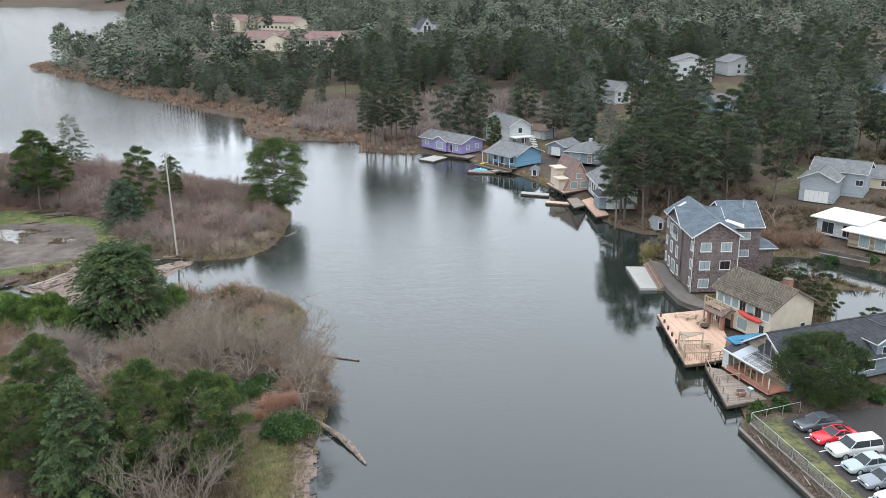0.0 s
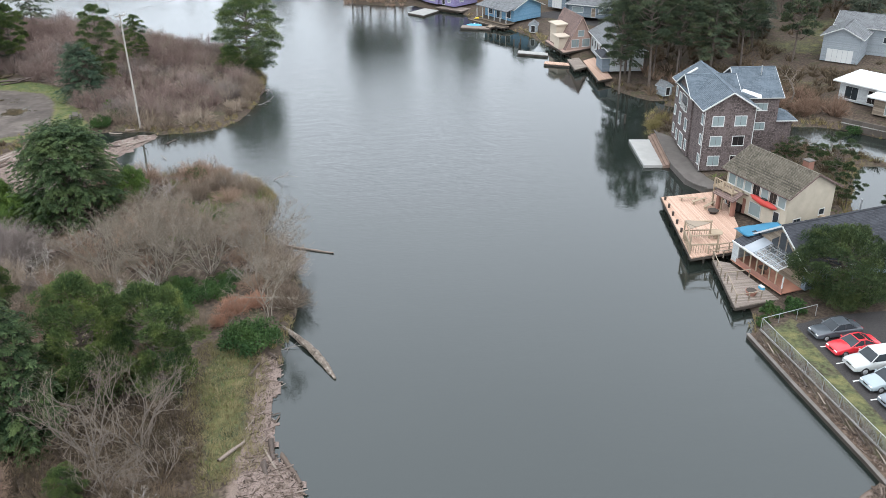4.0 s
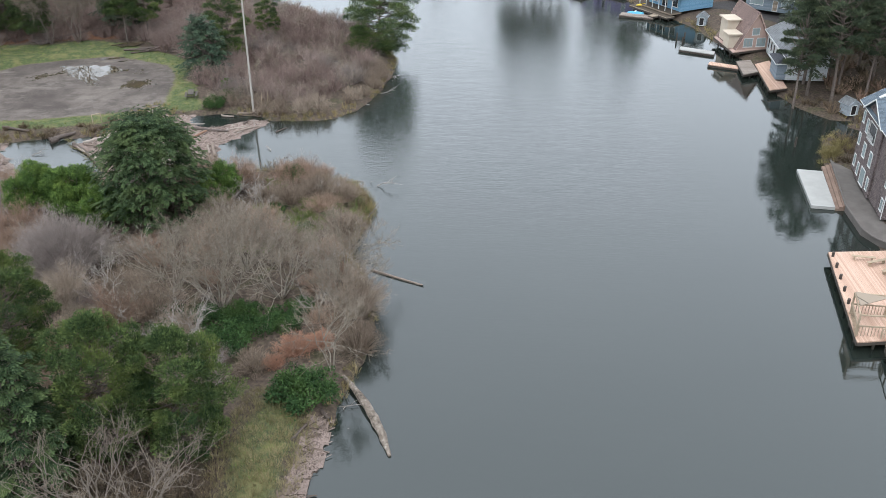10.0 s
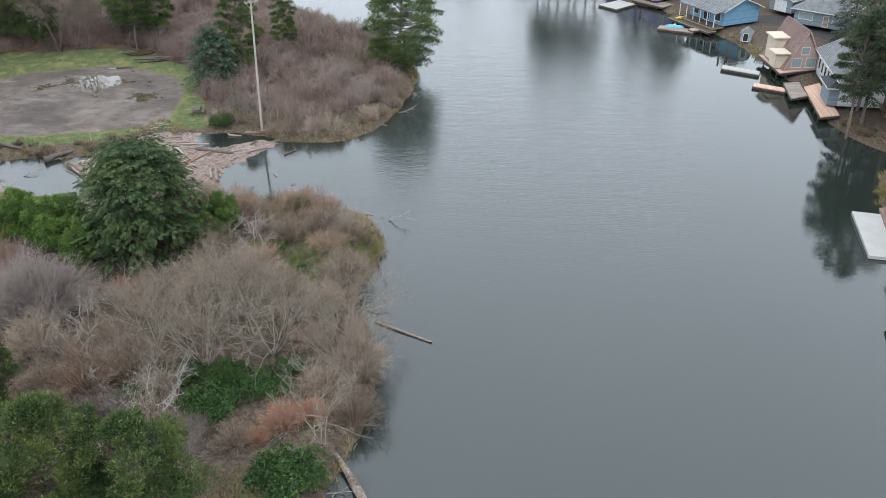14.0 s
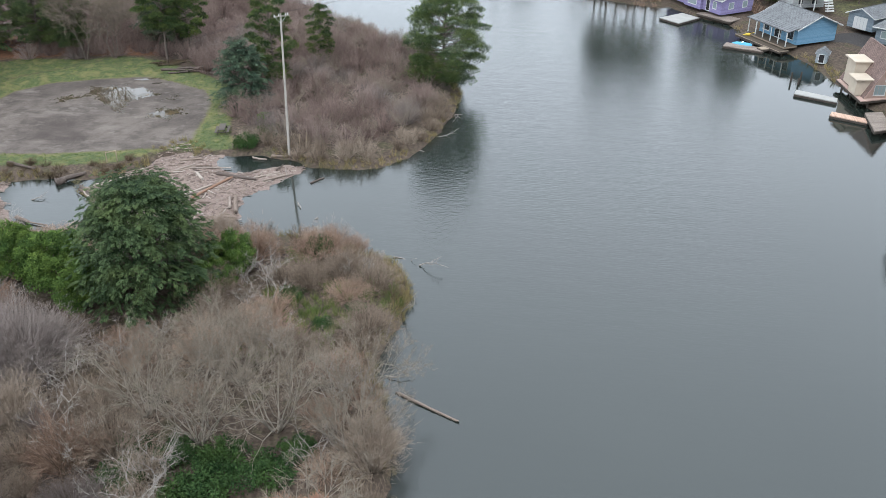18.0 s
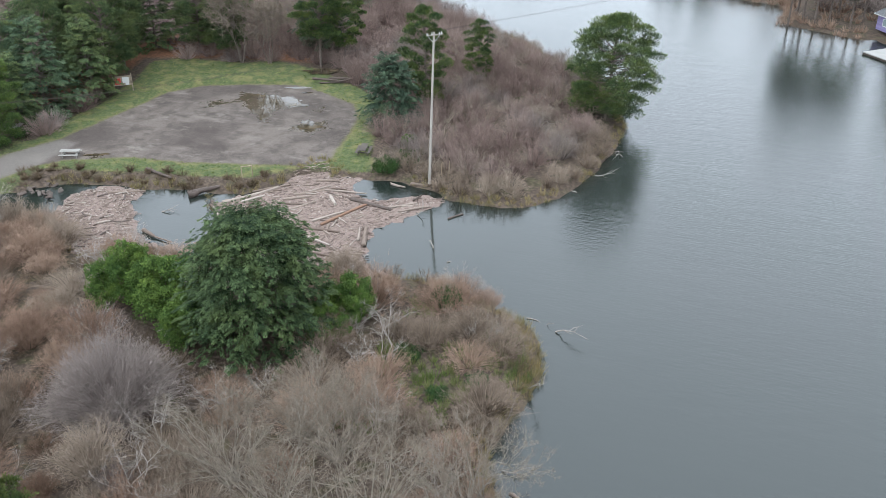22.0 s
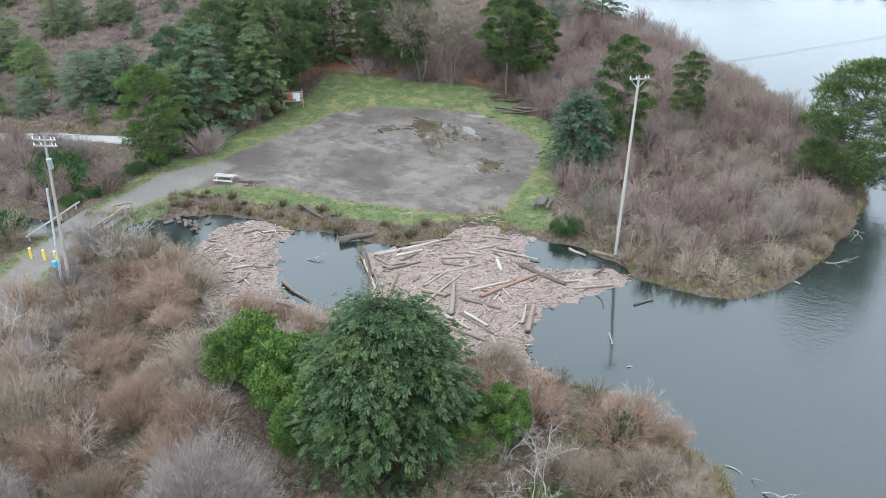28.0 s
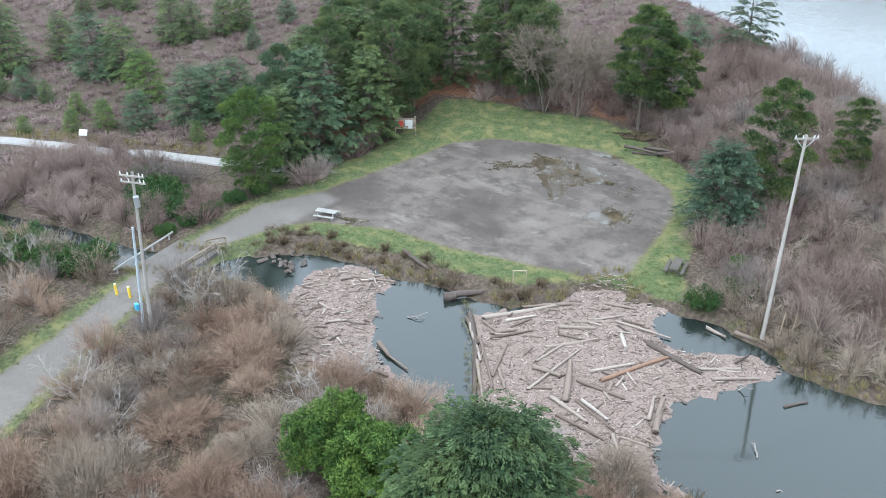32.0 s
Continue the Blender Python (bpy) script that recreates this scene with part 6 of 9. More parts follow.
    return base, planes


def house_at(name, x, y, yaw, label, z=None):
    return thing(name, pose(x, y, ground_z(x, y) if z is None else z, 0, 0, yaw), label, "house")

# ---- the big shingled house on the bank ----
ho = house_at("apartment_house", 49.7, 115.2, -6.6, "three-storey house clad in weathered brown shingles with a blue-grey roof", 1.0)
rows = (6.1, 3.4, 0.7)
wins = [("s", u, v, 1.55, 1.35, 2, "curtain" if (u < 0 or v > 5) else "dark_room") for u in (-1.45, 1.45) for v in rows]
wins += [("w", u, v, 0.8, 1.4, 1, "curtain") for u in (6.2, -6.1) for v in rows]
block(ho, 0, 0, 6.4, 14, 0, 8.5, "y", 2.0, 0.45, "shingle_wall", "roof_blue", "white", openings=wins)
# first opening is the balcony recess, its shade drawn as dark panes
wins = [("w", 0, 5.6, 2.6, 2.0, 2, "dark_room"), ("w", -2.2, 5.8, 0.9, 1.6, 1, "curtain"), ("w", 1.4, 3.1, 1.1, 1.7, 2, "curtain"), ("w", -1.4, 3.1, 1.1, 1.7, 2, "curtain"),
        ("w", 0, 0.25, 1.8, 2.0, 2, "curtain"), ("w", 2.2, 0.6, 0.8, 1.5, 1, "curtain"), ("w", -2.2, 0.6, 0.8, 1.5, 1, "curtain")]
block(ho, -0.42, 1.4, 6.0, 6.4, 0, 8.5, "x", 1.9, 0.45, "shingle_wall", "roof_blue", "white", openings=wins)
wins = [("s", 0.2, 6.3, 1.9, 1.05, 3, "curtain"), ("s", 0.2, 3.6, 1.9, 1.05, 3, "curtain"), ("e", 0, 6.2, 1.6, 1.2, 2, "glass"), ("e", 0, 3.4, 1.6, 1.2, 2, "glass")]
block(ho, 5.65, 2.6, 5.3, 8.6, 0, 8.3, "x", 2.6, 0.4, "shingle_wall", "roof_blue", "white", openings=wins)
block(ho, 9.6, 1.2, 2.8, 3.4, 0, 4.6, "hip", 1.0, 0.5, "shingle_wall", "roof_blue", "white")
for x, y in ((3.24, -7.04), (-3.24, -7.04), (3.3, -1.75)):
    part("downpipe", tube([(x, y, 0), (x, y, 8.4)], [0.05, 0.05], 6), M["white"], ho)
part("vent_pipe", tube([(6.4, 1.2, 10.3), (6.4, 1.2, 11.6)], [0.09, 0.09], 8), M["metal"], ho)
part("skylight", box(1.6, 0.5, 0.12, pose(-1.6, 5.4, 9.75, 0, -32, 0)), M["white"], ho)
part("roof_flashing", slab([(0, 0), (2.7, -0.6), (2.9, 0.9), (0.4, 1.0)], pose(2.2, -3.6, 9.62, 6, 16, -10), 0.05), M["white_roof"], ho)
for k in range(8):
    part("baluster", box(0.05, 0.05, 0.9, pose(-3.62, 0.4 + 0.3 * k, 5.55)), M["white"], ho)

M["step_brown"] = plain("brown_step", (0.17, 0.115, 0.088), 0.85, vary=0.25)
pr = tagged(part("promenade", prism([(45.9, 125.2), (43.4, 112.3), (43.2, 106.8), (44.6, 103.4), (47.6, 103.2), (46.1, 108.3), (47.4, 122)], -0.6, 0.72), M["concrete_dark"]), "stained concrete walk with a low wall along the water", "walk", kind="structure")
part("kerb", tube([(45.8, 125.0, 0.8), (43.4, 112.4, 0.8), (43.2, 106.8, 0.8), (43.7, 105, 0.8), (44.7, 103.5, 0.8)], [0.11] * 5, 6), M["concrete_dark"], pr)
for k in range(3):
    o = 0.42 * k
    part("step", prism([(45.45 - o, 124.4), (43.25 - o, 112.6), (43.25 - o + 0.41, 112.55), (45.45 - o + 0.41, 124.35)], -0.5, 0.62 - 0.17 * k), M["step_brown"], pr, "brown stained step")
tagged(part("floating_dock", prism([(41.2, 123.0), (44.1, 122.5), (42.4, 112.6), (39.9, 113.0)], 0.05, 0.42), M["concrete"]), "flat pale concrete boat slab at the water", "dock")

# ---- the two-storey house with its deck ----
h2 = house_at("beach_house", 49.3, 94.6, -72, "two-storey cream house with a mossy tile roof", 1.2)
wins = [("s", -3.9 + 1.3 * k, 2.75, 1.15, 1.55, 2 if k % 2 else 1, "curtain" if k not in (3, 5) else "dark_room") for k in range(7)]
wins += [("s", -3.6, 0.1, 1.8, 2.0, 2, "glass"), ("s", 0.2, 0.3, 1.8, 1.6, 1, "curtain"), ("s", 3.4, 0.05, 0.9, 2.05, 1, "glass"), ("e", -1.8, 0.9, 1.2, 0.6, 2, "glass"), ("e", 1.9, 1.2, 0.9, 0.8, 1, "glass")]
block(h2, 0, 0, 9.6, 7, 0, 4.6, "x", 1.9, 0.5, "cream", "roof_tile", "roof_brown", openings=wins)
for k in range(26):
    for sgn in (1, -1):
        u = (k + 0.5) / 26
        a = math.atan2(1.9, 3.5)
        d = 4.55 * u
        part("tile_course", box(10.5, 0.05, 0.07, Matrix.Translation((0, -sgn * d * math.cos(a), 6.5 + 0.18 - d * math.sin(a))) @ Matrix.Rotation(sgn * a, 4, "X")), M["roof_tile"], h2)
chim = part("chimney", box(0.9, 0.9, 1.6, pose(1.6, 2.2, 5.0), 0.03), M["brick"], h2, "red brick chimney")
part("cap", box(1.0, 1.0, 0.1, pose(1.6, 2.2, 6.6)), M["concrete_dark"], chim)
bal = part("balcony", box(3.2, 1.8, 0.16, pose(-3.4, -4.42, 2.5)), M["post_wood"], h2, "wooden balcony")
for x in (-4.9, -3.4, -1.9):
    part("post", box(0.16, 0.16, 3.6, pose(x, -5.2, 0)), M["post_wood"], bal)
part("rail", box(3.2, 0.08, 0.1, pose(-3.4, -5.2, 3.5)), M["post_wood"], bal)
for k in range(12):
    part("baluster", box(0.05, 0.05, 0.85, pose(-4.8 + 0.255 * k, -5.2, 2.66)), M["post_wood"], bal)
part("air_unit", box(0.9, 0.6, 1.2, pose(5.2, 1.9, 0), 0.04), M["post_wood"], h2)

ky = thing("kayak", pose(46.2, 92.0, 3.75, 0, 3, -72), "red kayak hung on the house wall above the deck", "kayak")
part("hull", tube([(-2.1, 0, 0.12), (-1.5, 0, 0.03), (0, 0, 0), (1.5, 0, 0.03), (2.1, 0, 0.12)], [0.04, 0.30, 0.42, 0.30, 0.04], 10), M["red_paint"], ky, smooth_shade=True)
part("cockpit", box(0.9, 0.36, 0.06, pose(0, 0, 0.38), 0.02), M["dark_room"], ky)
part("seat", box(0.4, 0.3, 0.06, pose(0.1, 0, 0.445)), M["pile_wood"], ky)

sh = thing("grill_shelter", pose(44.4, 95.9, 1.1, 0, 0, -72), "stone barbecue shelter with a small brown tiled roof", "shelter")
for x, y in ((-1.2, -0.9), (1.2, -0.9), (-1.2, 0.9), (1.2, 0.9)):
    part("pillar", box(0.45, 0.45, 1.9, pose(x, y, 0), 0.04), M["brick"], sh)
part("hearth", box(1.9, 0.7, 1.0, pose(0, 0.8, 0), 0.03), M["dark_room"], sh)
for sgn in (1, -1):
    part("roof", slab([(-1.7, -1.7), (1.7, -1.7), (1.7, 0), (-1.7, 0)], Matrix.Translation((0, 0, 2.7)) @ Matrix.Rotation(0 if sgn > 0 else math.pi, 4, "Z") @ Matrix.Rotation(0.45, 4, "X"), 0.12), M["roof_brown"], sh)


def deck(name, outline, z, mat, label, piles=(), fascia="pile_wood", thick=0.12):
    d = thing(name, pose(*outline[0], 0), label, "deck")
    ox, oy = outline[0]
    loc = [(x - ox, y - oy) for x, y in outline]
    part("planking", prism(loc, z - thick, z), M[mat], d)
    n = len(loc)
    mx_, my_ = sum(p[0] for p in loc) / n, sum(p[1] for p in loc) / n
    for k in range(n):
        (ax, ay), (bx, by) = loc[k], loc[(k + 1) % n]
        L = math.hypot(bx - ax, by - ay)
        part("rim_beam", box(L - 0.02, 0.12, 0.28, pose((ax + bx) / 2, (ay + by) / 2, z - thick - 0.285, 0, 0, math.degrees(math.atan2(by - ay, bx - ax)))), M[fascia], d)
        for j in range(max(1, int(L / 2.4))):
            u = (j + 0.5) / max(1, int(L / 2.4))
            qx, qy = ax + (bx - ax) * u, ay + (by - ay) * u
            back = 0.45 / max(0.5, math.hypot(mx_ - qx, my_ - qy))
            qx, qy = qx + (mx_ - qx) * back, qy + (my_ - qy) * back
            part("deck_post", tube([(qx, qy, -1.5), (qx, qy, z - thick - 0.1)], [0.12, 0.11], 7), M["pile_wood"], d)
    return d, loc


d1, loc = deck("deck", [(37.8, 101.0), (35.2, 85.3), (41.3, 86.2), (43.4, 91.5), (45.0, 97.5), (44.6, 101.6)], 1.1, "deck_red", "broad cedar deck on piles over the water")
for k in range(7):
    u = (k + 0.4) / 7.2
    part("bollard_post", tube([(0.3 - 2.6 * u, -15.7 * u, 1.1), (0.3 - 2.6 * u, -15.7 * u, 1.6)], [0.14, 0.14], 8), M["pile_wood"], d1)
gz = thing("deck_arbor", pose(37.2, 87.8, 1.1, 0, 0, -9), "wooden corner arbor with a railing and a slatted roof", "arbor")
for x, y in ((-1.6, -1.9), (1.4, -1.6), (-1.4, 1.7), (1.5, 1.8)):
    part("post", box(0.14, 0.14, 2.1, pose(x, y, 0)), M["post_wood"], gz)
for a, b, c, d_ in ((-1.6, -1.9, 1.4, -1.6), (-1.6, -1.9, -1.4, 1.7), (-1.4, 1.7, 1.5, 1.8)):
    for z in (2.1, 1.0):
        part("beam", box(math.hypot(c - a, d_ - b) + 0.2, 0.1, 0.12, pose((a + c) / 2, (b + d_) / 2, z, 0, 0, math.degrees(math.atan2(d_ - b, c - a)))), M["post_wood"], gz)
    for k in range(11):
        u = (k + 0.5) / 11
        part("baluster", box(0.05, 0.05, 0.95, pose(a + (c - a) * u, b + (d_ - b) * u, 0.05)), M["post_wood"], gz)
part("canopy", slab([(-1.5, -0.9), (1.5, 1.7), (-1.4, 1.75)], pose(0, 0, 2.26, -4, 5, 0), 0.06), M["timber"], gz, "brown slatted corner canopy")
tb = thing("round_table", pose(39.7, 89.4, 1.1), "round wooden deck table", "table")
part("tabletop", tube([(0, 0, 0.66), (0, 0, 0.74)], [0.75, 0.75], 18), M["post_wood"], tb)
part("leg", tube([(0, 0, 0), (0, 0, 0.66)], [0.3, 0.08], 8), M["post_wood"], tb)
for x, y, r in ((41.6, 98.6, 20), (42.3, 97.2, 35), (40.6, 99.4, -10)):
    b = thing("bench", pose(x, y, 1.1, 0, 0, r), "plain wooden bench on the cedar deck", "bench", "deck benches")
    part("seat", box(2.2, 0.35, 0.06, pose(0, 0, 0.42)), M["post_wood"], b)
    for e in (-0.8, 0.8):
        part("leg", box(0.08, 0.3, 0.42, pose(e, 0, 0)), M["post_wood"], b)
fp = thing("fire_pit", pose(42.1, 95.6, 1.1), "low round dark fire pit", "fire pit")
part("bowl", tube([(0, 0, 0), (0, 0, 0.35)], [0.4, 0.6], 14), M["dark_room"], fp)
part("rim", tube([(0, 0, 0.34), (0, 0, 0.4)], [0.64, 0.64], 14), M["pile_wood"], fp)
rail = thing("deck_railing", pose(38.6, 86.0, 1.1, 0, 0, 8), "plain wooden railing along the deck's end", "railing")
part("rail", box(5.2, 0.09, 0.09, pose(1.2, 0, 0.95)), M["post_wood"], rail)
part("rail", box(5.2, 0.06, 0.06, pose(1.2, 0, 0.5)), M["post_wood"], rail)
for k in range(5):
    part("post", box(0.1, 0.1, 0.95, pose(-1.3 + 1.25 * k, 0, 0)), M["post_wood"], rail)

d2, loc = deck("old_deck", [(37.5, 85.0), (35.6, 75.3), (40.5, 76.1), (39.0, 83.9)], 0.85, "deck_grey", "old weathered grey deck sagging over the bank")
for pts in ([(-0.05, -0.3), (-0.7, -3.6)], [(-0.75, -4.6), (2.0, -4.4)], [(-0.7, -5.2), (-1.5, -8.9)], [(-1.5, -9.0), (1.2, -8.7)], [(0.0, 0.0), (2.4, 0.1)]):
    (ax, ay), (bx, by) = pts
    for u in (0, 0.5, 1):
        part("post", box(0.1, 0.1, 0.95, pose(ax + (bx - ax) * u, ay + (by - ay) * u, 0.9)), M["timber"], d2)
    part("rail", tube([(ax, ay, 1.85), ((ax + bx) / 2, (ay + by) / 2, 1.78), (bx, by, 1.85)], [0.05] * 3, 6), M["timber"], d2)
st = thing("bulky_pot", pose(38.2, 77.4, 0.85), "round reddish-brown planter on the old deck", "planter")
part("pot", tube([(0, 0, 0), (0, 0, 0.45)], [0.45, 0.6], 12), M["brick"], st)
part("soil", tube([(0, 0, 0.45), (0, 0, 0.5)], [0.52, 0.5], 12), M["pile_wood"], st)
cl = thing("cool_box", pose(39.7, 78.2, 0.85, 0, 0, 100), "blue and white cool box on the old deck", "cool box")
part("tub", box(0.62, 0.36, 0.3, None, 0.03), M["blue_tarp"], cl)
part("lid", box(0.64, 0.38, 0.07, pose(0, 0, 0.303), 0.02), M["white"], cl)

# ---- the dark-roofed house with its conservatory ----
h3 = house_at("lake_house", 51.4, 82.4, 11.7, "long low house with a dark shingle roof and white trim", 1.2)
wins = [("s", 6, 0.8, 1.6, 1.2, 2, "glass"), ("s", 2, 0.8, 1.6, 1.2, 2, "glass")]
block(h3, 0, 0, 18, 8, 0, 2.6, "x", 2.7, 0.5, "slate_siding", "roof_dark", "white", openings=wins)
block(h3, 4.6, -2.4, 4.2, 3.6, 2.0, 2.1, "y", 1.0, 0.35, "slate_siding", "roof_dark", "white", openings=[("s", -0.8, 0.6, 1.1, 1.0, 3, "glass"), ("s", 0.8, 0.6, 1.1, 1.0, 3, "glass")])
block(h3, 8.0, -3.6, 5.0, 5.4, 0, 2.5, "y", 1.6, 0.4, "slate_siding", "roof_dark", "white", openings=[("s", 0, 0.9, 1.8, 1.2, 3, "glass")])
part("stove_pipe", tube([(1.2, 1.0, 4.6), (1.2, 1.0, 6.2)], [0.1, 0.1], 8), M["metal"], h3)
gw = part("gable_wall", slab([(-3.4, 0), (3.4, 0), (3.4, 2.75), (0, 5.05), (-3.4, 2.75)], facing(-9.0, 0, 0, -1) @ Matrix.Translation((0, 0, 0.004)), 0.06), M["timber"], h3, "brown timber gable wall full of dark panes")
for u, lo, hi, tall in ((-2.2, 1.6, 2.9, 0.9), (-1.05, 1.6, 3.9, 0.75), (0.05, 1.6, 4.5, 0.0), (1.15, 1.6, 3.9, -0.75), (2.3, 1.6, 2.9, -0.9)):
    part("pane", slab([(u - 0.45, lo), (u + 0.45, lo), (u + 0.45, hi - max(0, -tall)), (u - 0.45, hi - max(0, tall))], facing(-9.0, 0, 0, -1) @ Matrix.Translation((0, 0, 0.067)), 0.03), M["glass"], gw)
    part("transom", box(0.9, 0.05, 0.08, facing(-9.0, 0, 0, -1) @ Matrix.Translation((u, 2.4, 0.125)) @ Matrix.Rotation(math.pi / 2, 4, "X")), M["timber"], gw)

# the sun porch runs along the old deck; its roof falls towards the water
M["clay_floor"] = plain("clay_tile_floor", (0.34, 0.165, 0.112), 0.8, vary=0.18)
M["white_sheet"] = plain("milky_roof_sheet", (0.27, 0.29, 0.315), 0.25, vary=0.1)
clear = Mat("clear_sheet", 0.1, 0, 0.5)
clear.b.inputs["Transmission Weight"].default_value = 0.93
clear.color((0.82, 0.86, 0.88))
M["clear"] = clear.m
cv = thing("conservatory", pose(39.05, 84.2, 1.2, 0, 0, 12.7), "glazed sun porch with a clay floor and a clear sloping roof", "conservatory")
part("floor", box(3.0, 7.9, 0.12, pose(1.5, -4.0, -0.1)), M["clay_floor"], cv, "clay-red tiled floor")
part("sill_wall", box(0.14, 7.0, 0.5, pose(0.12, -4.4, 0.02)), M["brick"], cv)
part("end_wall", box(2.7, 0.14, 2.1, pose(1.45, -0.1, 0.02)), M["pale_siding"], cv, "pale end wall with a white door")
part("front_wall", box(0.14, 0.8, 2.05, pose(0.12, -0.5, 0.02)), M["pale_siding"], cv)
for k in range(8):
    y = -0.95 - 0.98 * k
    part("post", box(0.1, 0.1, 1.6 if k < 7 else 1.3, pose(0.12, y, 0.52)), M["white" if k in (0, 7) else "post_wood"], cv)
fall = math.degrees(math.atan2(0.7, 2.75))
for k in range(6):
    part("rafter", box(2.8, 0.07, 0.1, pose(1.4, -2.2 - 0.95 * k, 2.36, 0, -fall, 0)), M["white" if k in (0, 5) else "metal"], cv)
part("gutter", box(0.14, 7.1, 0.16, pose(-0.02, -3.55, 2.05)), M["white"], cv)
part("dark_roof", box(2.85, 1.55, 0.1, pose(1.4, -0.72, 2.42, 0, -fall, 0)), M["roof_dark"], cv, "dark felt roof over the porch's end")
part("milky_sheet", box(2.8, 1.5, 0.03, pose(1.4, -2.28, 2.47, 0, -fall, 0)), M["white_sheet"], cv, "milky roof sheet")
for k in range(4):
    part("pane", box(2.7, 0.91, 0.02, pose(1.4, -3.52 - 0.95 * k, 2.47, 0, -fall, 0)), M["clear"], cv)
part("back_wall", box(0.2, 5.0, 2.85, pose(2.95, -3.6, 0.02)), M["timber"], cv, "low shingled wall above the porch roof")
part("wall_cap", box(0.34, 5.2, 0.1, pose(2.95, -3.6, 2.873)), M["white"], cv, "white wall cap")
for k in range(3):
    part("crossbar", box(0.06, 3.7, 0.05, pose(0.7 + 0.7 * k, -4.95, 2.30 + 0.178 * k)), M["metal"], cv)
ct = thing("cafe_table", pose(40.9, 80.6, 1.23), "dark round table in the glazed porch", "table")
part("tabletop", tube([(0, 0, 0.7), (0, 0, 0.75)], [0.5, 0.5], 14), M["pile_wood"], ct)
part("leg", tube([(0, 0, 0), (0, 0, 0.7)], [0.2, 0.05], 8), M["pile_wood"], ct)
sd = thing("tarped_shed", pose(42.6, 86.2, 1.15, 0, 0, 8), "low lean-to under a blue tarpaulin roof", "shed")
for x, y, sx, sy in ((-1.7, 0, 0.12, 1.9), (1.9, 0, 0.12, 1.9), (0.1, -0.9, 3.48, 0.12), (0.1, 0.9, 3.48, 0.12)):
    part("wall", box(sx, sy, 2.0, pose(x, y, 0)), M["timber"], sd)
tarp = bmesh.new()
rows = 9
grid = [[tarp.verts.new((-2.7 + 5.3 * i / 12 + 0.2 * j / 8, -2.2 + 2.75 * j / 8, 2.86 - 0.16 * j / 8 - 0.04 * math.sin(i * 1.3) * math.sin(j * 0.9) - 0.10 * (j == 8) - 0.08 * (i in (0, 12)))) for i in range(13)] for j in range(rows)]
for j in range(rows - 1):
    for i in range(12):
        tarp.faces.new((grid[j][i], grid[j][i + 1], grid[j + 1][i + 1], grid[j + 1][i]))
bmesh.ops.solidify(tarp, geom=tarp.faces[:], thickness=0.03)
part("roof", tarp, M["blue_tarp"], sd, "wrinkled bright blue tarpaulin", smooth_shade=True)

# ---- seawall, fence, parking and cars ----
M["wall_cap"] = plain("worn_grey_cap", (0.135, 0.12, 0.108), 0.85, vary=0.3)
wall = tagged(part("seawall", prism([(35.0, 71.3), (35.35, 63), (35.95, 53), (36.5, 30), (36.75, 30), (36.2, 53), (35.6, 63), (35.25, 71.3)], -1.5, 0.36), M["pile_wood"]), "low stained timber seawall with a worn grey cap", "seawall", kind="structure")
part("cap", prism([(34.95, 71.35), (35.3, 63), (35.9, 53), (36.45, 30), (36.78, 30), (36.23, 53), (35.63, 63), (35.28, 71.35)], 0.363, 0.43), M["wall_cap"], wall, "worn grey timber cap")
fence = thing("chain_fence", pose(36.05, 70.9, 1.0), "grey chain-link fence along the seawall", "fence")
fpts = [(0, 0), (0.6, -8), (1.15, -16), (1.9, -26), (2.3, -40)]
for k in range(17):
    y = -2.4 * k
    x = float(np.interp(-y, [-p[1] for p in fpts], [p[0] for p in fpts]))
    part("post", tube([(x, y, 0), (x, y, 1.25)], [0.035, 0.035], 6), M["metal"], fence)
part("top_rail", tube([(x, y, 1.25) for x, y in fpts], [0.03] * 5, 6), M["metal"], fence)
part("kick_board", tube([(x - 0.06, y, 0.02) for x, y in fpts], [0.09] * 5, 4), M["wall_cap"], fence, "pale kick board")
part("bottom_rail", tube([(x, y, 0.08) for x, y in fpts], [0.02] * 5, 5), M["metal"], fence)
for x, y in ((2.0, 0.6), (4.0, 1.0), (6.2, 1.5)):
    part("post", tube([(x, y, 0), (x, y, 1.25)], [0.035, 0.035], 6), M["metal"], fence)
part("top_rail", tube([(0, 0, 1.25), (6.2, 1.5, 1.25)], [0.03] * 2, 6), M["metal"], fence)
M["mesh"] = plain("wire_mesh", (0.20, 0.205, 0.19), 0.6, 0.3)
for k in range(16):
    bm = bmesh.new()
    y0 = -2.4 * k
    x0 = float(np.interp(-y0, [-p[1] for p in fpts], [p[0] for p in fpts]))
    x1 = float(np.interp(-y0 + 2.4, [-p[1] for p in fpts], [p[0] for p in fpts]))
    for j in range(24):
        u = (j + 0.5) / 24
        for s in (1, -1):
            a, b = u - 0.22 * s, u + 0.22 * s
            a, b = min(max(a, 0), 1), min(max(b, 0), 1)
            tube([(x0 + (x1 - x0) * a, y0 - 2.4 * a, 0.1), (x0 + (x1 - x0) * b, y0 - 2.4 * b, 1.24)], [0.006, 0.006], 3, bm, False)
    tagged(part("wire_panel", bm, M["mesh"], fence), kind="stuff")
M["line"] = plain("road_paint", (0.75, 0.75, 0.72), 0.7, vary=0.1)
for k in range(7):
    tagged(part("parking_line", box(4.2, 0.11, 0.006, pose(41.9, 67.2 - 2.62 * k, 1.204, 0, 0, 3)), M["line"]), "worn white parking line on asphalt", "marking", "parking lines")

M["tyre"] = plain("tyre_rubber", (0.025, 0.025, 0.025), 0.8)
M["alloy"] = plain("alloy", (0.6, 0.6, 0.62), 0.3, 0.8)
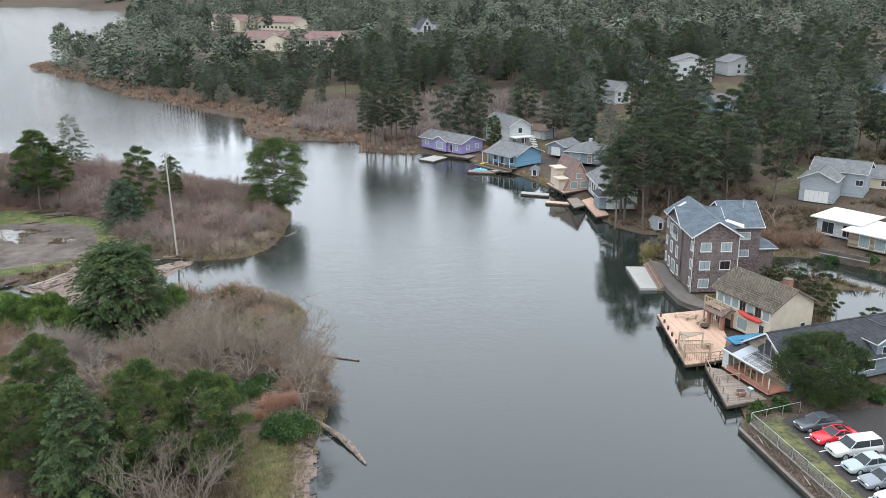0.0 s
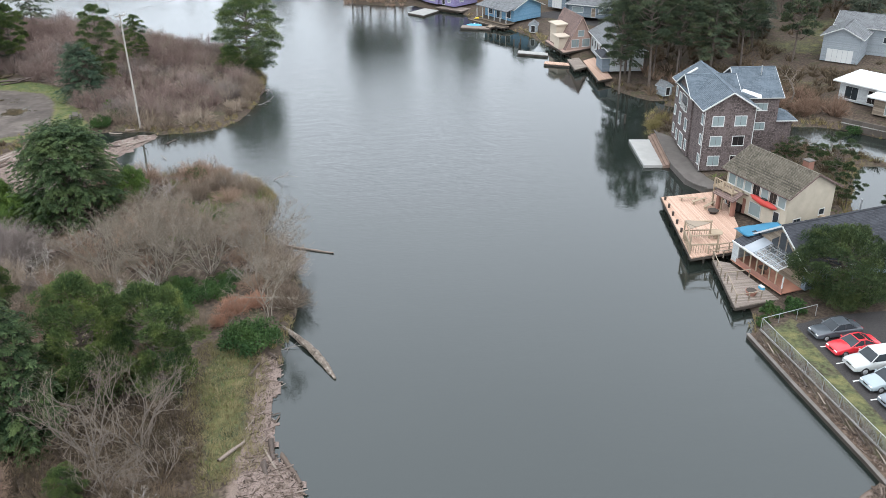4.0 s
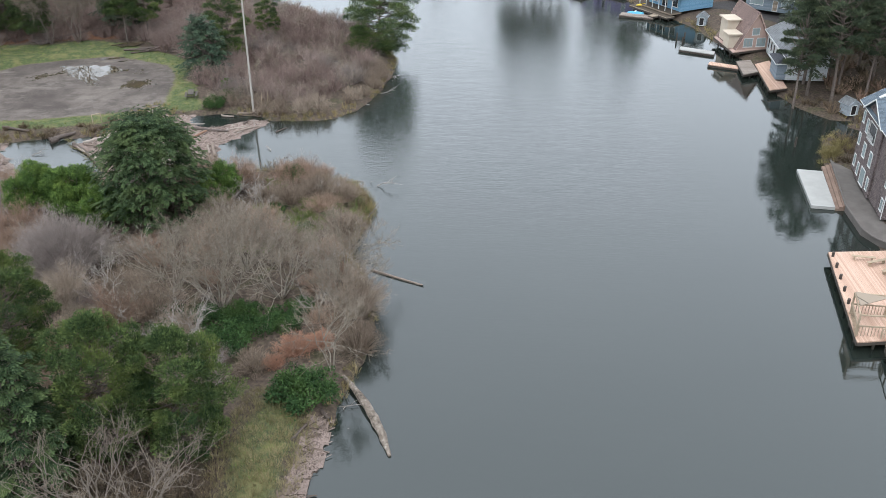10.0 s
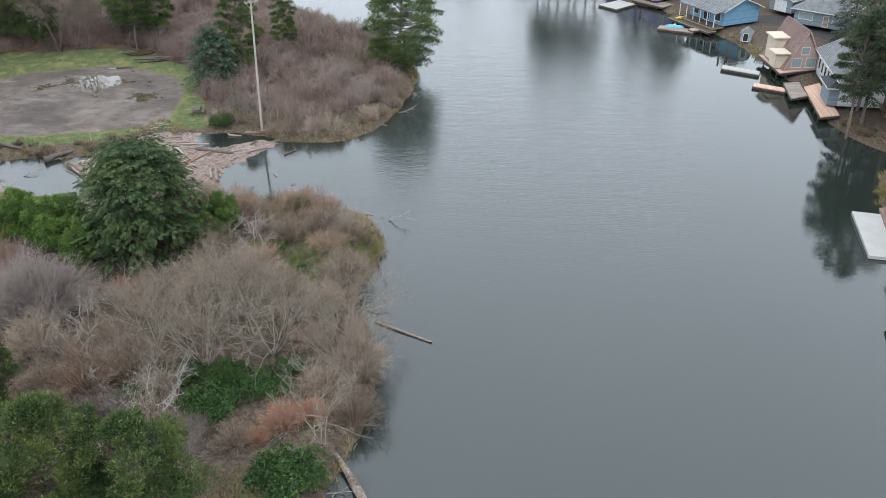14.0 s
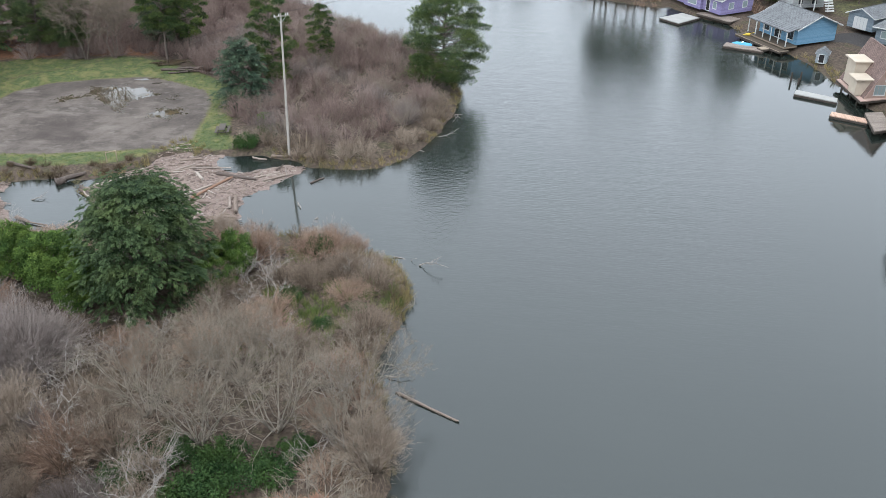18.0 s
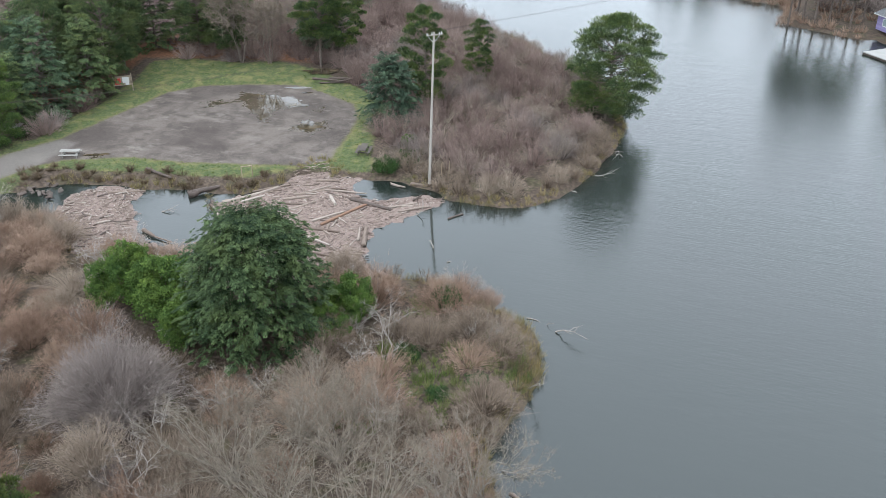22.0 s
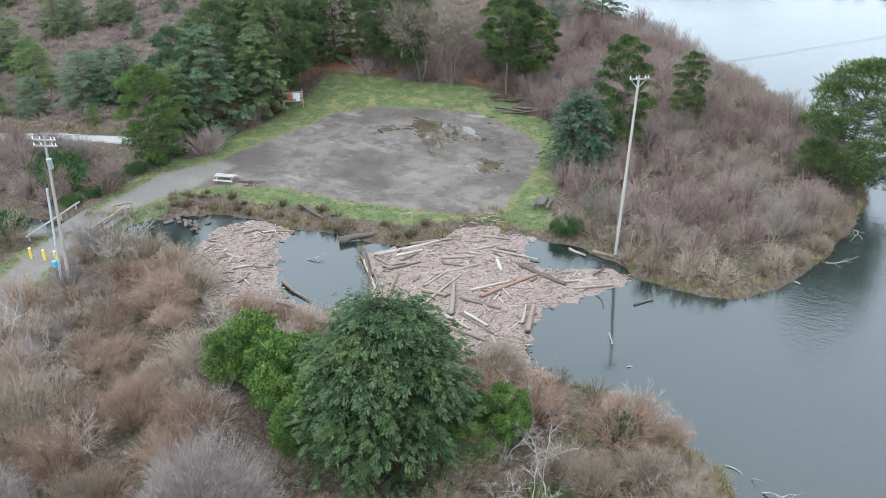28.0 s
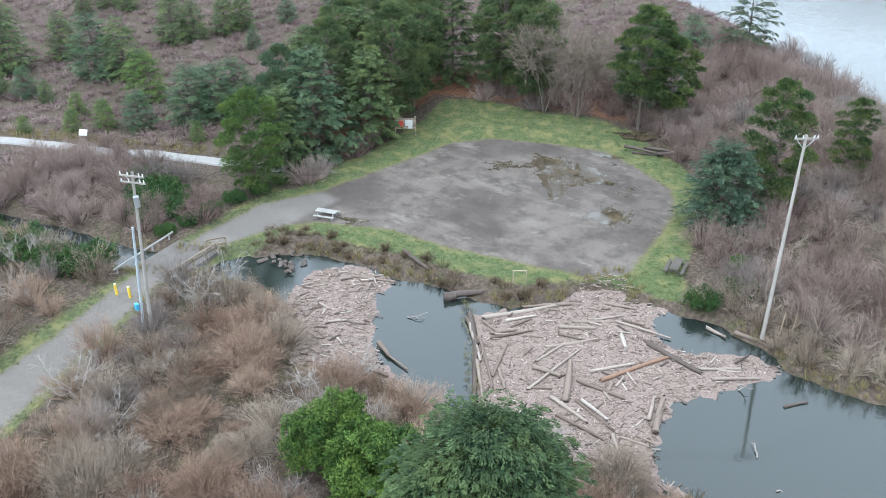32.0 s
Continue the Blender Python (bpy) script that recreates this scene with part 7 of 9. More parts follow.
M["lamp_red"] = plain("rear_lamp", (0.4, 0.02, 0.02), 0.2)
M["lamp_clear"] = plain("head_lamp", (0.75, 0.77, 0.8), 0.12)


def paint(name, c):
    m = Mat(name, 0.28, 0.0, 0.5)
    m.b.inputs["Coat Weight"].default_value = 0.6
    m.color(m.mix(m.noise(1.5, 3), c, [v * 0.85 for v in c]))
    return m.m


def car(x, y, yaw, paint_mat, label, kind="sedan"):
    """A car, nose towards -x: a lofted body, a glazed cabin with its roof, wheels, lamps, bumpers and mirrors."""
    c = thing("car", pose(x, y, 1.205, 0, 0, yaw), label, "car", "parked cars")
    tall = {"sedan": 0, "coupe": -0.08, "suv": 0.36}[kind]
    L = {"sedan": 4.6, "coupe": 4.5, "suv": 5.2}[kind]
    W = 0.89 if kind != "suv" else 0.99
    body = [(-0.50, 0.36, 0.60, 0.80), (-0.492, 0.22, 0.71, 0.89), (-0.46, 0.19, 0.78, 0.96), (-0.36, 0.19, 0.85, 0.99), (-0.22, 0.19, 0.92, 1.0), (0.0, 0.19, 0.93, 1.0), (0.22, 0.19, 0.95, 1.0), (0.36, 0.2, 0.96, 0.99),
            (0.45, 0.22, 0.94, 0.97), (0.49, 0.28, 0.86, 0.91), (0.50, 0.40, 0.70, 0.84)]
    if kind == "suv":
        body = [(a, b + 0.16, h_ + 0.24, w_) for a, b, h_, w_ in body]
    bm = bmesh.new()
    rings = []
    for fx_, zl, zt, ww in body:
        hw = W * ww
        ring = [(-hw * 0.92, zl), (-hw, zl + 0.14), (-hw, (zl + zt) / 2 + 0.04), (-hw * 0.95, zt - 0.07), (-hw * 0.8, zt), (0, zt + 0.025), (hw * 0.8, zt), (hw * 0.95, zt - 0.07), (hw, (zl + zt) / 2 + 0.04), (hw, zl + 0.14), (hw * 0.92, zl)]
        rings.append([bm.verts.new((fx_ * L, yy, zz)) for yy, zz in ring])
    for a, b in zip(rings, rings[1:]):
        for k in range(len(a)):
            bm.faces.new((a[k], a[(k + 1) % len(a)], b[(k + 1) % len(a)], b[k]))
    bm.faces.new(rings[0])
    bm.faces.new(rings[-1][::-1])
    bmesh.ops.recalc_face_normals(bm, faces=bm.faces)
    bd = part("body", bm, paint_mat, c, smooth_shade=True)
    rounder = bd.modifiers.new("rounded", "SUBSURF")
    rounder.levels = rounder.render_levels = 2
    zb = 0.9 + (0.28 if kind == "suv" else 0.0)
    zr = 1.42 + tall
    if kind == "suv":
        cab = [(-0.22, zb, 0.0), (-0.09, zr - 0.02, 1), (0.43, zr - 0.02, 1), (0.475, zb, 0.0)]
    elif kind == "coupe":
        cab = [(-0.19, zb, 0.0), (0.0, zr - 0.02, 1), (0.17, zr - 0.02, 1), (0.38, zb + 0.02, 0.0)]
    else:
        cab = [(-0.21, zb, 0.0), (-0.05, zr - 0.02, 1), (0.19, zr - 0.02, 1), (0.36, zb + 0.04, 0.0)]
    bm = bmesh.new()
    ring = [[bm.verts.new((fx_ * L, s * W * (0.88 if not up else 0.72), z)) for s in (-1, 1)] for fx_, z, up in cab]
    for a, b in zip(ring, ring[1:]):
        bm.faces.new((a[0], a[1], b[1], b[0]))
    bm.faces.new([r[0] for r in ring])
    bm.faces.new([r[1] for r in ring][::-1])
    bm.faces.new((ring[0][0], ring[3][0], ring[3][1], ring[0][1]))
    bmesh.ops.recalc_face_normals(bm, faces=bm.faces)
    part("glazing", bm, M["glass"], c, "dark car glass")
    x0, x1 = cab[1][0] * L, cab[2][0] * L
    rf = part("roof", box(x1 - x0 + 0.1, W * 1.5, 0.06, pose((x0 + x1) / 2, 0, zr - 0.025), 0.025), paint_mat, c)
    if kind == "coupe":
        part("sunroof", box(0.7, 0.9, 0.012, pose(0.0, 0, 0.062) @ pose((x0 + x1) / 2, 0, zr - 0.025)), M["dark_room"], rf)
    for s in (-1, 1):
        for a, b in ((0, 1), (3, 2)):
            p, q = cab[a], cab[b]
            part("pillar", tube([(p[0] * L, s * W * 0.905, p[1]), (q[0] * L, s * W * 0.75, q[1])], [0.045, 0.04], 5), paint_mat, c)
        part("pillar", tube([((x0 + x1) / 2 + 0.1, s * W * 0.91, zb), ((x0 + x1) / 2 + 0.1, s * W * 0.755, zr - 0.03)], [0.04, 0.035], 5), paint_mat, c)
        part("mirror", box(0.12, 0.2, 0.13, pose(cab[0][0] * L + 0.25, s * (W + 0.09), zb + 0.02), 0.03), paint_mat, c)
        part("headlight", box(0.16, 0.36, 0.13, pose(-0.482 * L, s * W * 0.62, 0.55 + (0.24 if kind == "suv" else 0)), 0.03), M["lamp_clear"], c)
        part("tail_light", box(0.1, 0.3, 0.15, pose(0.492 * L, s * W * 0.64, 0.68 + (0.24 if kind == "suv" else 0)), 0.03), M["lamp_red"], c)
        r = 0.32 if kind != "suv" else 0.39
        for fx_ in (-0.31, 0.29):
            t_ = part("wheel", tube([(fx_ * L, s * (W - 0.2), r), (fx_ * L, s * (W + 0.015), r)], [r, r], 16), M["tyre"], c, "black tyre")
            part("rim", tube([(fx_ * L, s * (W + 0.005), r), (fx_ * L, s * (W + 0.03), r)], [r * 0.64, r * 0.6], 12), M["alloy"], t_, "silver rim")
    part("grille", box(0.04, W * 0.55, 0.09, pose(-0.502 * L, 0, 0.52 + (0.24 if kind == "suv" else 0))), M["dark_room"], c)
    part("bumper", box(0.1, W * 1.7, 0.16, pose(-0.496 * L, 0, 0.3 + (0.18 if kind == "suv" else 0)), 0.03), paint_mat, c)
    part("number_plate", box(0.02, 0.34, 0.14, pose(0.507 * L, 0, 0.5)), M["white"], c)
    return c


car(42.1, 68.8, 4, paint("slate_paint", (0.055, 0.063, 0.072)), "dark slate-grey saloon car parked on asphalt")
car(42.3, 66.2, 6, paint("red_paint_car", (0.55, 0.02, 0.03)), "bright red coupe with a sunroof parked on asphalt", "coupe")
car(42.7, 63.5, 4, paint("white_paint_car", (0.40, 0.41, 0.40)), "large white sport-utility vehicle parked on asphalt", "suv")
car(42.4, 60.9, 5, paint("ice_paint", (0.27, 0.315, 0.33)), "pale ice-blue saloon car parked on asphalt")
car(42.4, 58.3, 4, paint("grey_paint_car", (0.16, 0.18, 0.20)), "dark grey saloon car parked on asphalt")
car(42.3, 55.7, 5, paint("silver_paint", (0.45, 0.46, 0.47)), "silver saloon car parked on asphalt")
shade_tree = tree_meshes(pine(6.8, 5.2, 64000, 0.22, 0.04, 110, 0.6, 0.03, 0.8, (0.15, 0.25)), "shade_pine", M["bark"], M["pine_mid"])
plant("shore_pine", shade_tree, 46.0, 75.2, 0, 1.0, "wide low dark shore pine beside the parking lot", "tree")
shrubby = tree_meshes(leafy(1.8, 1.6, 900, 0.3, 10), "hedge_bush", M["bark"], M["salal"], "foliage", "stem")
for x, y, s in ((38.6, 74.0, 0.7), (40.9, 73.8, 0.8), (37.2, 72.8, 0.5), (52, 73.6, 1.0), (55, 74.2, 0.9)):
    plant("garden_bush", shrubby, x, y, 60 * x, s, "grey-green garden bush beside the fence", "bush", "garden bushes")
open_pine = tree_meshes(pine(6.6, 2.4, 16000, 0.17, 0.28, 30, 0.6, 0.08, 0.6, (0.15, 0.26)), "open_pine", M["bark"], M["pine_mid"])
for k, (x, y, s) in enumerate([(58.7, 95.3, 0.8), (61.4, 102.7, 1.0), (59.0, 109.1, 0.58), (61.2, 108.0, 0.46), (57.0, 108.6, 0.5), (64.5, 93.8, 0.75)]):
    plant("shore_pine", open_pine, x, y, 77 * k, s, "small bent shore pine beside the lagoon", "tree", "garden pines")

# ---- houses along the far bank ----
hp = house_at("purple_house", 28.4, 221.0, -55, "low purple bungalow with white trim and a grey roof", 1.2)
wins = [("s", -5.4, 0.9, 1.3, 1.2, 2, "curtain"), ("s", 0.2, 0.6, 2.4, 1.7, 3, "curtain"), ("s", 3.9, 0.1, 1.0, 2.0, 1, "dark_room"), ("s", 5.7, 0.8, 1.0, 1.3, 2, "curtain"), ("e", -1.5, 0.9, 1.2, 1.2, 2, "curtain"), ("e", 1.8, 0.9, 1.2, 1.2, 2, "curtain")]
block(hp, 0, 0, 15, 7.6, 0, 2.7, "x", 1.3, 0.5, "purple", "roof_grey", "white", openings=wins)
block(hp, 0.2, -3.2, 4.6, 2.4, 0, 2.7, "y", 1.0, 0.4, "purple", "roof_grey", "white", openings=[("s", 0, 0.6, 2.4, 1.7, 3, "curtain")])
hw = house_at("white_house", 44.4, 226.0, -73, "two-storey white clapboard house with a grey roof", 1.5)
block(hw, 0, 0, 13, 6.4, 0, 5.2, "x", 1.9, 0.4, "pale_siding", "roof_grey", "white", openings=[("e", 0, 3.3, 1.2, 1.5, 2, "glass"), ("e", -1.6, 0.6, 1.0, 1.7, 1, "glass"), ("e", 1.2, 0.6, 1.2, 1.7, 2, "glass"), ("s", -3, 3.3, 1.0, 1.3, 2, "glass"), ("s", 1, 3.3, 1.0, 1.3, 2, "glass")])
pc = part("porch", box(2.4, 6.0, 0.2, pose(7.75, 0, 2.5)), M["white"], hw)
for y in (-2.8, 0, 2.8):
    part("post", box(0.16, 0.16, 2.5, pose(8.8, y, 0)), M["white"], pc)
for k in range(6):
    part("step", box(0.32, 1.6, 0.18, pose(9.1 + 0.3 * k, 2.2, 2.2 - 0.4 * k)), M["white"], pc)
hb = house_at("blue_house", 40.2, 200.6, -60, "bright blue bungalow with a grey roof and a long porch", 1.3)
block(hb, 0, 0.8, 9.4, 8.0, 0, 2.8, "x", 1.7, 0.6, "blue", "roof_grey", "white", openings=[("s", -3, 0.6, 1.6, 1.6, 2, "glass"), ("s", 0, 0.1, 1.6, 2.1, 2, "glass"), ("s", 3, 0.6, 1.6, 1.6, 2, "glass")])
pc = part("porch_roof", slab([(-5.2, -2.6), (5.2, -2.6), (5.2, 0), (-5.2, 0)], pose(0, -3.2, 2.9, 10, 0, 0), 0.14), M["roof_grey"], hb)
for k in range(6):
    part("post", box(0.12, 0.12, 2.35, pose(-4.8 + 1.92 * k, -5.5, 0.05)), M["white"], pc)
part("porch_floor", box(10.2, 2.6, 0.25, pose(0, -4.6, -0.25)), M["timber"], hb)
ha = house_at("a_frame_house", 47.0, 174.6, 8, "pinkish A-frame cabin with a steep brown roof", 1.2)
block(ha, 0, 0, 5.8, 8.2, 0, 0.5, "y", 5.6, 0.4, "pink_deck", "roof_brown", "pink_deck", openings=[("s", -1.1, 0.5, 1.6, 1.5, 3, "curtain"), ("s", 1.1, 0.5, 1.6, 1.5, 3, "curtain"), ("s", 0, 2.5, 1.3, 1.2, 2, "curtain")])
M["pale_cream"] = plain("pale_cream_paint", (0.43, 0.365, 0.29), 0.7)
block(ha, -2.2, 1.2, 2.6, 3.0, 0.4, 3.6, "flat", 0, 0.3, "pale_cream", "pale_cream", "pale_cream")
block(ha, -3.0, -2.2, 2.4, 2.4, 0.2, 2.2, "flat", 0, 0.3, "pale_cream", "pale_cream", "pale_cream")
hd, _ = deck("cabin_deck", [(42.6, 178.0), (43.8, 168.6), (50.8, 171.6), (50.0, 173.0), (44.9, 170.6), (44.0, 178.4)], 1.3, "pink_deck", "rosy board deck round the cabin")
hr = house_at("row_house", 51.9, 162, -94, "long white house with a grey roof facing the water", 1.2)
wins = [("s", -6 + 2.0 * k, 1.0, 1.1, 1.7, 2, "dark_room") for k in range(7)]
block(hr, 0, 0, 15, 6, 0, 3.7, "x", 1.5, 0.5, "pale_siding", "roof_grey", "white", openings=wins)
block(hr, 5.2, -3.4, 4.4, 2.0, 0, 2.6, "hip", 0.7, 0.4, "slate_siding", "roof_dark", "white")
hh = house_at("hip_house", 58.6, 198.2, -35, "slate-grey bungalow with a hipped roof", 1.6)
block(hh, 0, 0, 9, 8, 0, 2.7, "hip", 2.0, 0.6, "slate_siding", "roof_grey", "white", openings=[("s", -2.4, 0.9, 2.6, 1.2, 4, "curtain"), ("s", 1.2, 0.1, 1.0, 2.0, 1, "timber"), ("s", 3.0, 0.9, 1.4, 1.2, 2, "curtain")])
part("cupola", box(0.8, 0.8, 0.8, pose(0, 0, 4.5)), M["metal"], hh)
hg = house_at("garage", 54.6, 207.6, -50, "dark grey garage with a low roof", 1.6)
block(hg, 0, 0, 5, 6.4, 0, 2.4, "y", 1.1, 0.4, "slate_siding", "roof_grey", "white", openings=[("s", 0, 0.05, 2.6, 2.0, 4, "white")])
hs = house_at("small_house", 55.6, 231.6, -60, "small white outbuilding with a brown roof")
block(hs, 0, 0, 6, 4.5, 0, 2.5, "x", 1.0, 0.4, "pale_siding", "roof_brown", "white", openings=[("s", 0, 0.05, 2.4, 2.0, 3, "white")])
for x, y, yw in ((42.6, 188.3, -20), (53.6, 141.9, 20)):
    s_ = house_at("garden_shed", x, y, yw, "small grey garden shed at the water", max(0.7, ground_z(x, y)))
    block(s_, 0, 0, 1.7, 1.8, 0, 1.5, "y", 0.6, 0.12, "grey_siding", "roof_grey", "grey_siding", openings=[("s", 0, 0.05, 0.9, 1.4, 1, "dark_room")])
hq = house_at("grey_house", 95.2, 157.5, -42, "grey split-level house with a weathered pale roof", 1.7)
block(hq, 0, -4.5, 6.4, 7, 0, 4.6, "y", 1.5, 0.5, "grey_siding", "roof_grey", "white", openings=[("s", 0, 0.05, 4.4, 2.2, 5, "white")])
block(hq, 2.4, 2.6, 10, 7, 0, 5.2, "x", 1.6, 0.5, "grey_siding", "roof_grey", "white", openings=[("s", 4, 2.6, 1.4, 1.2, 2, "glass")])
M["grey_plank"] = plain("weathered_grey_plank", (0.085, 0.072, 0.062), 0.85, vary=0.3)
M["white_plank"] = plain("faded_white_plank", (0.25, 0.24, 0.22), 0.8, vary=0.15)
hf = house_at("flat_roof_house", 85.0, 128.6, -58, "low house with bright white flat roofs", 1.2)
block(hf, -3.4, 1.4, 7.2, 7.0, 0, 2.9, "flat", 0, 0.9, "pale_siding", "white_roof", "white_roof", openings=[("s", -1.6, 0.3, 2.2, 2.1, 2, "glass"), ("s", 1.8, 0.3, 1.6, 2.1, 2, "dark_room")])
block(hf, 4.4, -1.6, 8.2, 8.0, 0, 2.6, "flat", 0, 0.9, "timber", "white_roof", "white_roof", openings=[("s", -1.4, 0.3, 1.8, 2.0, 2, "curtain"), ("s", 1.2, 0.3, 1.8, 2.0, 2, "curtain")])
bulkhead = thing("canal_wall", pose(76.6, 120.0, 0, 0, 0, -50.5), "low weathered concrete wall along the canal", "wall")
for k in range(5):
    part("panel", box(1.5, 0.22, 1.7, pose(-3.06 + 1.53 * k, 0, 0.1), 0.02), M["grey_plank"], bulkhead)
part("cap", box(7.8, 0.34, 0.14, pose(0, 0, 1.02), 0.02), M["white_plank"], bulkhead)
h4 = house_at("brown_house", 111.5, 158.0, -40, "low house with a brown-grey roof", 2.0)
block(h4, 0, 0, 11, 7, 0, 2.8, "x", 1.7, 0.5, "cream", "roof_grey", "white", openings=[("s", -2, 0.9, 1.4, 1.2, 2, "glass"), ("s", 2, 0.9, 1.4, 1.2, 2, "glass")])
# further up the slope
for nm, x, y, yw, lx, ly, h, rf, rs, wl_, tp, lb in [
        ("white_house", 90, 275, 25, 7, 9, 4.6, "y", 2.2, "pale_siding", "roof_grey", "white gabled house among conifers"), ("blue_house", 116.5, 252, 10, 9, 7, 3.4, "x", 1.6, "blue", "roof_grey", "pale blue house among conifers"),
        ("warehouse", 113, 306, -20, 16, 12, 5.5, "x", 2.0, "pale_siding", "roof_grey", "long building with a pale grey roof"), ("warehouse", 130, 309, -20, 16, 13, 6.5, "y", 2.4, "pale_siding", "roof_grey", "long building with a pale grey roof"),
        ("warehouse", 150, 312, 5, 12, 9, 5.0, "y", 2.0, "pale_siding", "roof_grey", "white gabled house on the slope"), ("blue_house", 171, 254, -20, 10, 9, 6.0, "x", 1.8, "blue", "roof_dark", "two-storey blue house on the slope"),
        ("blue_house", 161, 232, -30, 9, 7, 5.0, "x", 1.8, "grey_siding", "roof_grey", "grey house on the slope")]:
    hm = house_at(nm, x, y, yw, lb)
    block(hm, 0, 0, lx, ly, 0, h, rf, rs, 0.5, wl_, tp, "white", openings=[("s", -1.5, h * 0.55, 1.3, 1.3, 2, "glass"), ("s", 1.5, h * 0.55, 1.3, 1.3, 2, "glass"), ("s", -1.5, 0.7, 1.3, 1.3, 2, "glass"), ("s", 1.5, 0.7, 1.3, 1.3, 2, "glass")])
for x, y, yw, lx, h in ((-15.5, 483, -23, 52, 6.5), (-46, 675, -45, 92, 8.5)):
    hm = house_at("motel", x, y, yw, "long cream motel with a dusky red roof")
    wins = [("s", -lx / 2 + 2.5 + 4.2 * k, v, 2.2, 1.6, 2, "dark_room") for k in range(int((lx - 3) / 4.2)) for v in (0.8, 3.6)]
    block(hm, 0, 0, lx, 13, 0, h, "x", 3.2, 0.8, "cream", "roof_red", "white", openings=wins)
    block(hm, -lx * 0.12, -4, 11, 14, 0, h - 0.4, "y", 3.4, 0.6, "cream", "roof_red", "white")
hc = house_at("chapel", 58.0, 514, 8, "white gabled chapel with a tall glazed front")
block(hc, 0, 0, 8, 12, 0, 5, "y", 5.5, 0.5, "pale_siding", "roof_dark", "white", openings=[("s", -1.2, 1.8, 1.6, 5.0, 1, "glass"), ("s", 1.2, 1.8, 1.6, 5.0, 1, "glass"), ("s", 0, 7.0, 1.6, 1.6, 1, "glass")])
block(hc, -9, 2, 9, 8, 0, 3.4, "x", 1.6, 0.5, "cream", "roof_grey", "white")
block(hc, 9, 3, 9, 9, 0, 4.4, "x", 2.2, 0.5, "pale_siding", "roof_grey", "white")

# docks on the far bank
for nm, pts, z, mat, lb in [
        ("floating_dock", [(18.7, 212.4), (21.9, 209.0), (26.0, 213.4), (23.1, 216.4)], 0.45, "concrete", "low pale floating dock by the purple house"), ("landing", [(25.6, 215.4), (31, 210), (33.4, 212.4), (28.5, 217)], 0.8, "deck_grey", "grey landing before the purple house"),
        ("floating_dock", [(28.3, 195.8), (34.4, 193.4), (35.2, 195.4), (29.1, 198.0)], 0.45, "deck_grey", "grey floating dock by the blue house"), ("gangway", [(34.3, 193.6), (39.4, 196.4), (38.8, 197.6), (33.7, 194.8)], 0.75, "timber", "narrow wooden gangway to the dock"),
        ("floating_dock", [(35.8, 173.0), (41.1, 170.2), (41.6, 171.9), (36.4, 174.8)], 0.45, "concrete", "pale floating dock with white edges"), ("floating_dock", [(39.0, 164.7), (43.3, 162.5), (43.9, 164.0), (39.6, 166.2)], 0.45, "deck_red", "low reddish floating dock in calm water"),
        ("platform", [(43.6, 165.2), (43.1, 158.2), (45.7, 159.6), (46.0, 165.8)], 0.9, "deck_grey", "grey platform on piles"), ("deck", [(46.1, 163.4), (45.2, 150.8), (48.0, 151.8), (48.9, 165.4)], 0.95, "deck_red", "long orange cedar deck over the water"),
        ("patio", [(31.0, 202), (36.8, 192.2), (38.4, 193.2), (32.6, 203)], 0.9, "timber", "timber walk along the blue house")]:
    deck(nm, pts, z, mat, lb)
bt = thing("boat", pose(31.6, 197.2, 0.25, 0, 0, -20), "small blue rowing boat beside the dock", "boat")
part("hull", tube([(-1.7, 0, 0.25), (-1.1, 0, 0.08), (0, 0, 0), (1.1, 0, 0.05), (1.6, 0, 0.2)], [0.05, 0.45, 0.58, 0.5, 0.3], 10), M["blue_tarp"], bt, smooth_shade=True)
part("seat", box(0.3, 0.9, 0.06, pose(0, 0, 0.56)), M["white"], bt)
kb = thing("kayak", pose(33.4, 201.2, 1.0, 0, 0, 30), "yellow kayak on the porch walk", "kayak")
M["yellow"] = plain("yellow_paint", (0.62, 0.45, 0.06), 0.5)
part("hull", tube([(-1.6, 0, 0.2), (-0.9, 0, 0.15), (0, 0, 0.13), (0.9, 0, 0.15), (1.6, 0, 0.2)], [0.03, 0.2, 0.28, 0.2, 0.03], 8), M["yellow"], kb, smooth_shade=True)
part("cockpit", box(0.6, 0.3, 0.05, pose(0, 0, 0.39)), M["dark_room"], kb)
for x, y, h in ((43.3, 131, 1.4), (53.4, 139.3, 1.2), (36.6, 180, 1.4), (37.4, 178.6, 1.0), (38.2, 181, 1.2)):
    tagged(part("mooring_pile", tube([(x, y, -1.5), (x, y, h)], [0.15, 0.13], 8), M["pile_wood"]), "dark weathered pile standing in the water", "pile", "mooring piles")
for k in range(14):
    x, y = -59.4 + 1.42 * k, 321 - 2.0 * k
    tagged(part("mooring_pile", tube([(x, y, -1.5), (x, y, 1.1 + 0.3 * (k % 3))], [0.2, 0.18], 6), M["pile_wood"]), "old dark pile of a ruined jetty", "pile", "ruined jetty piles")


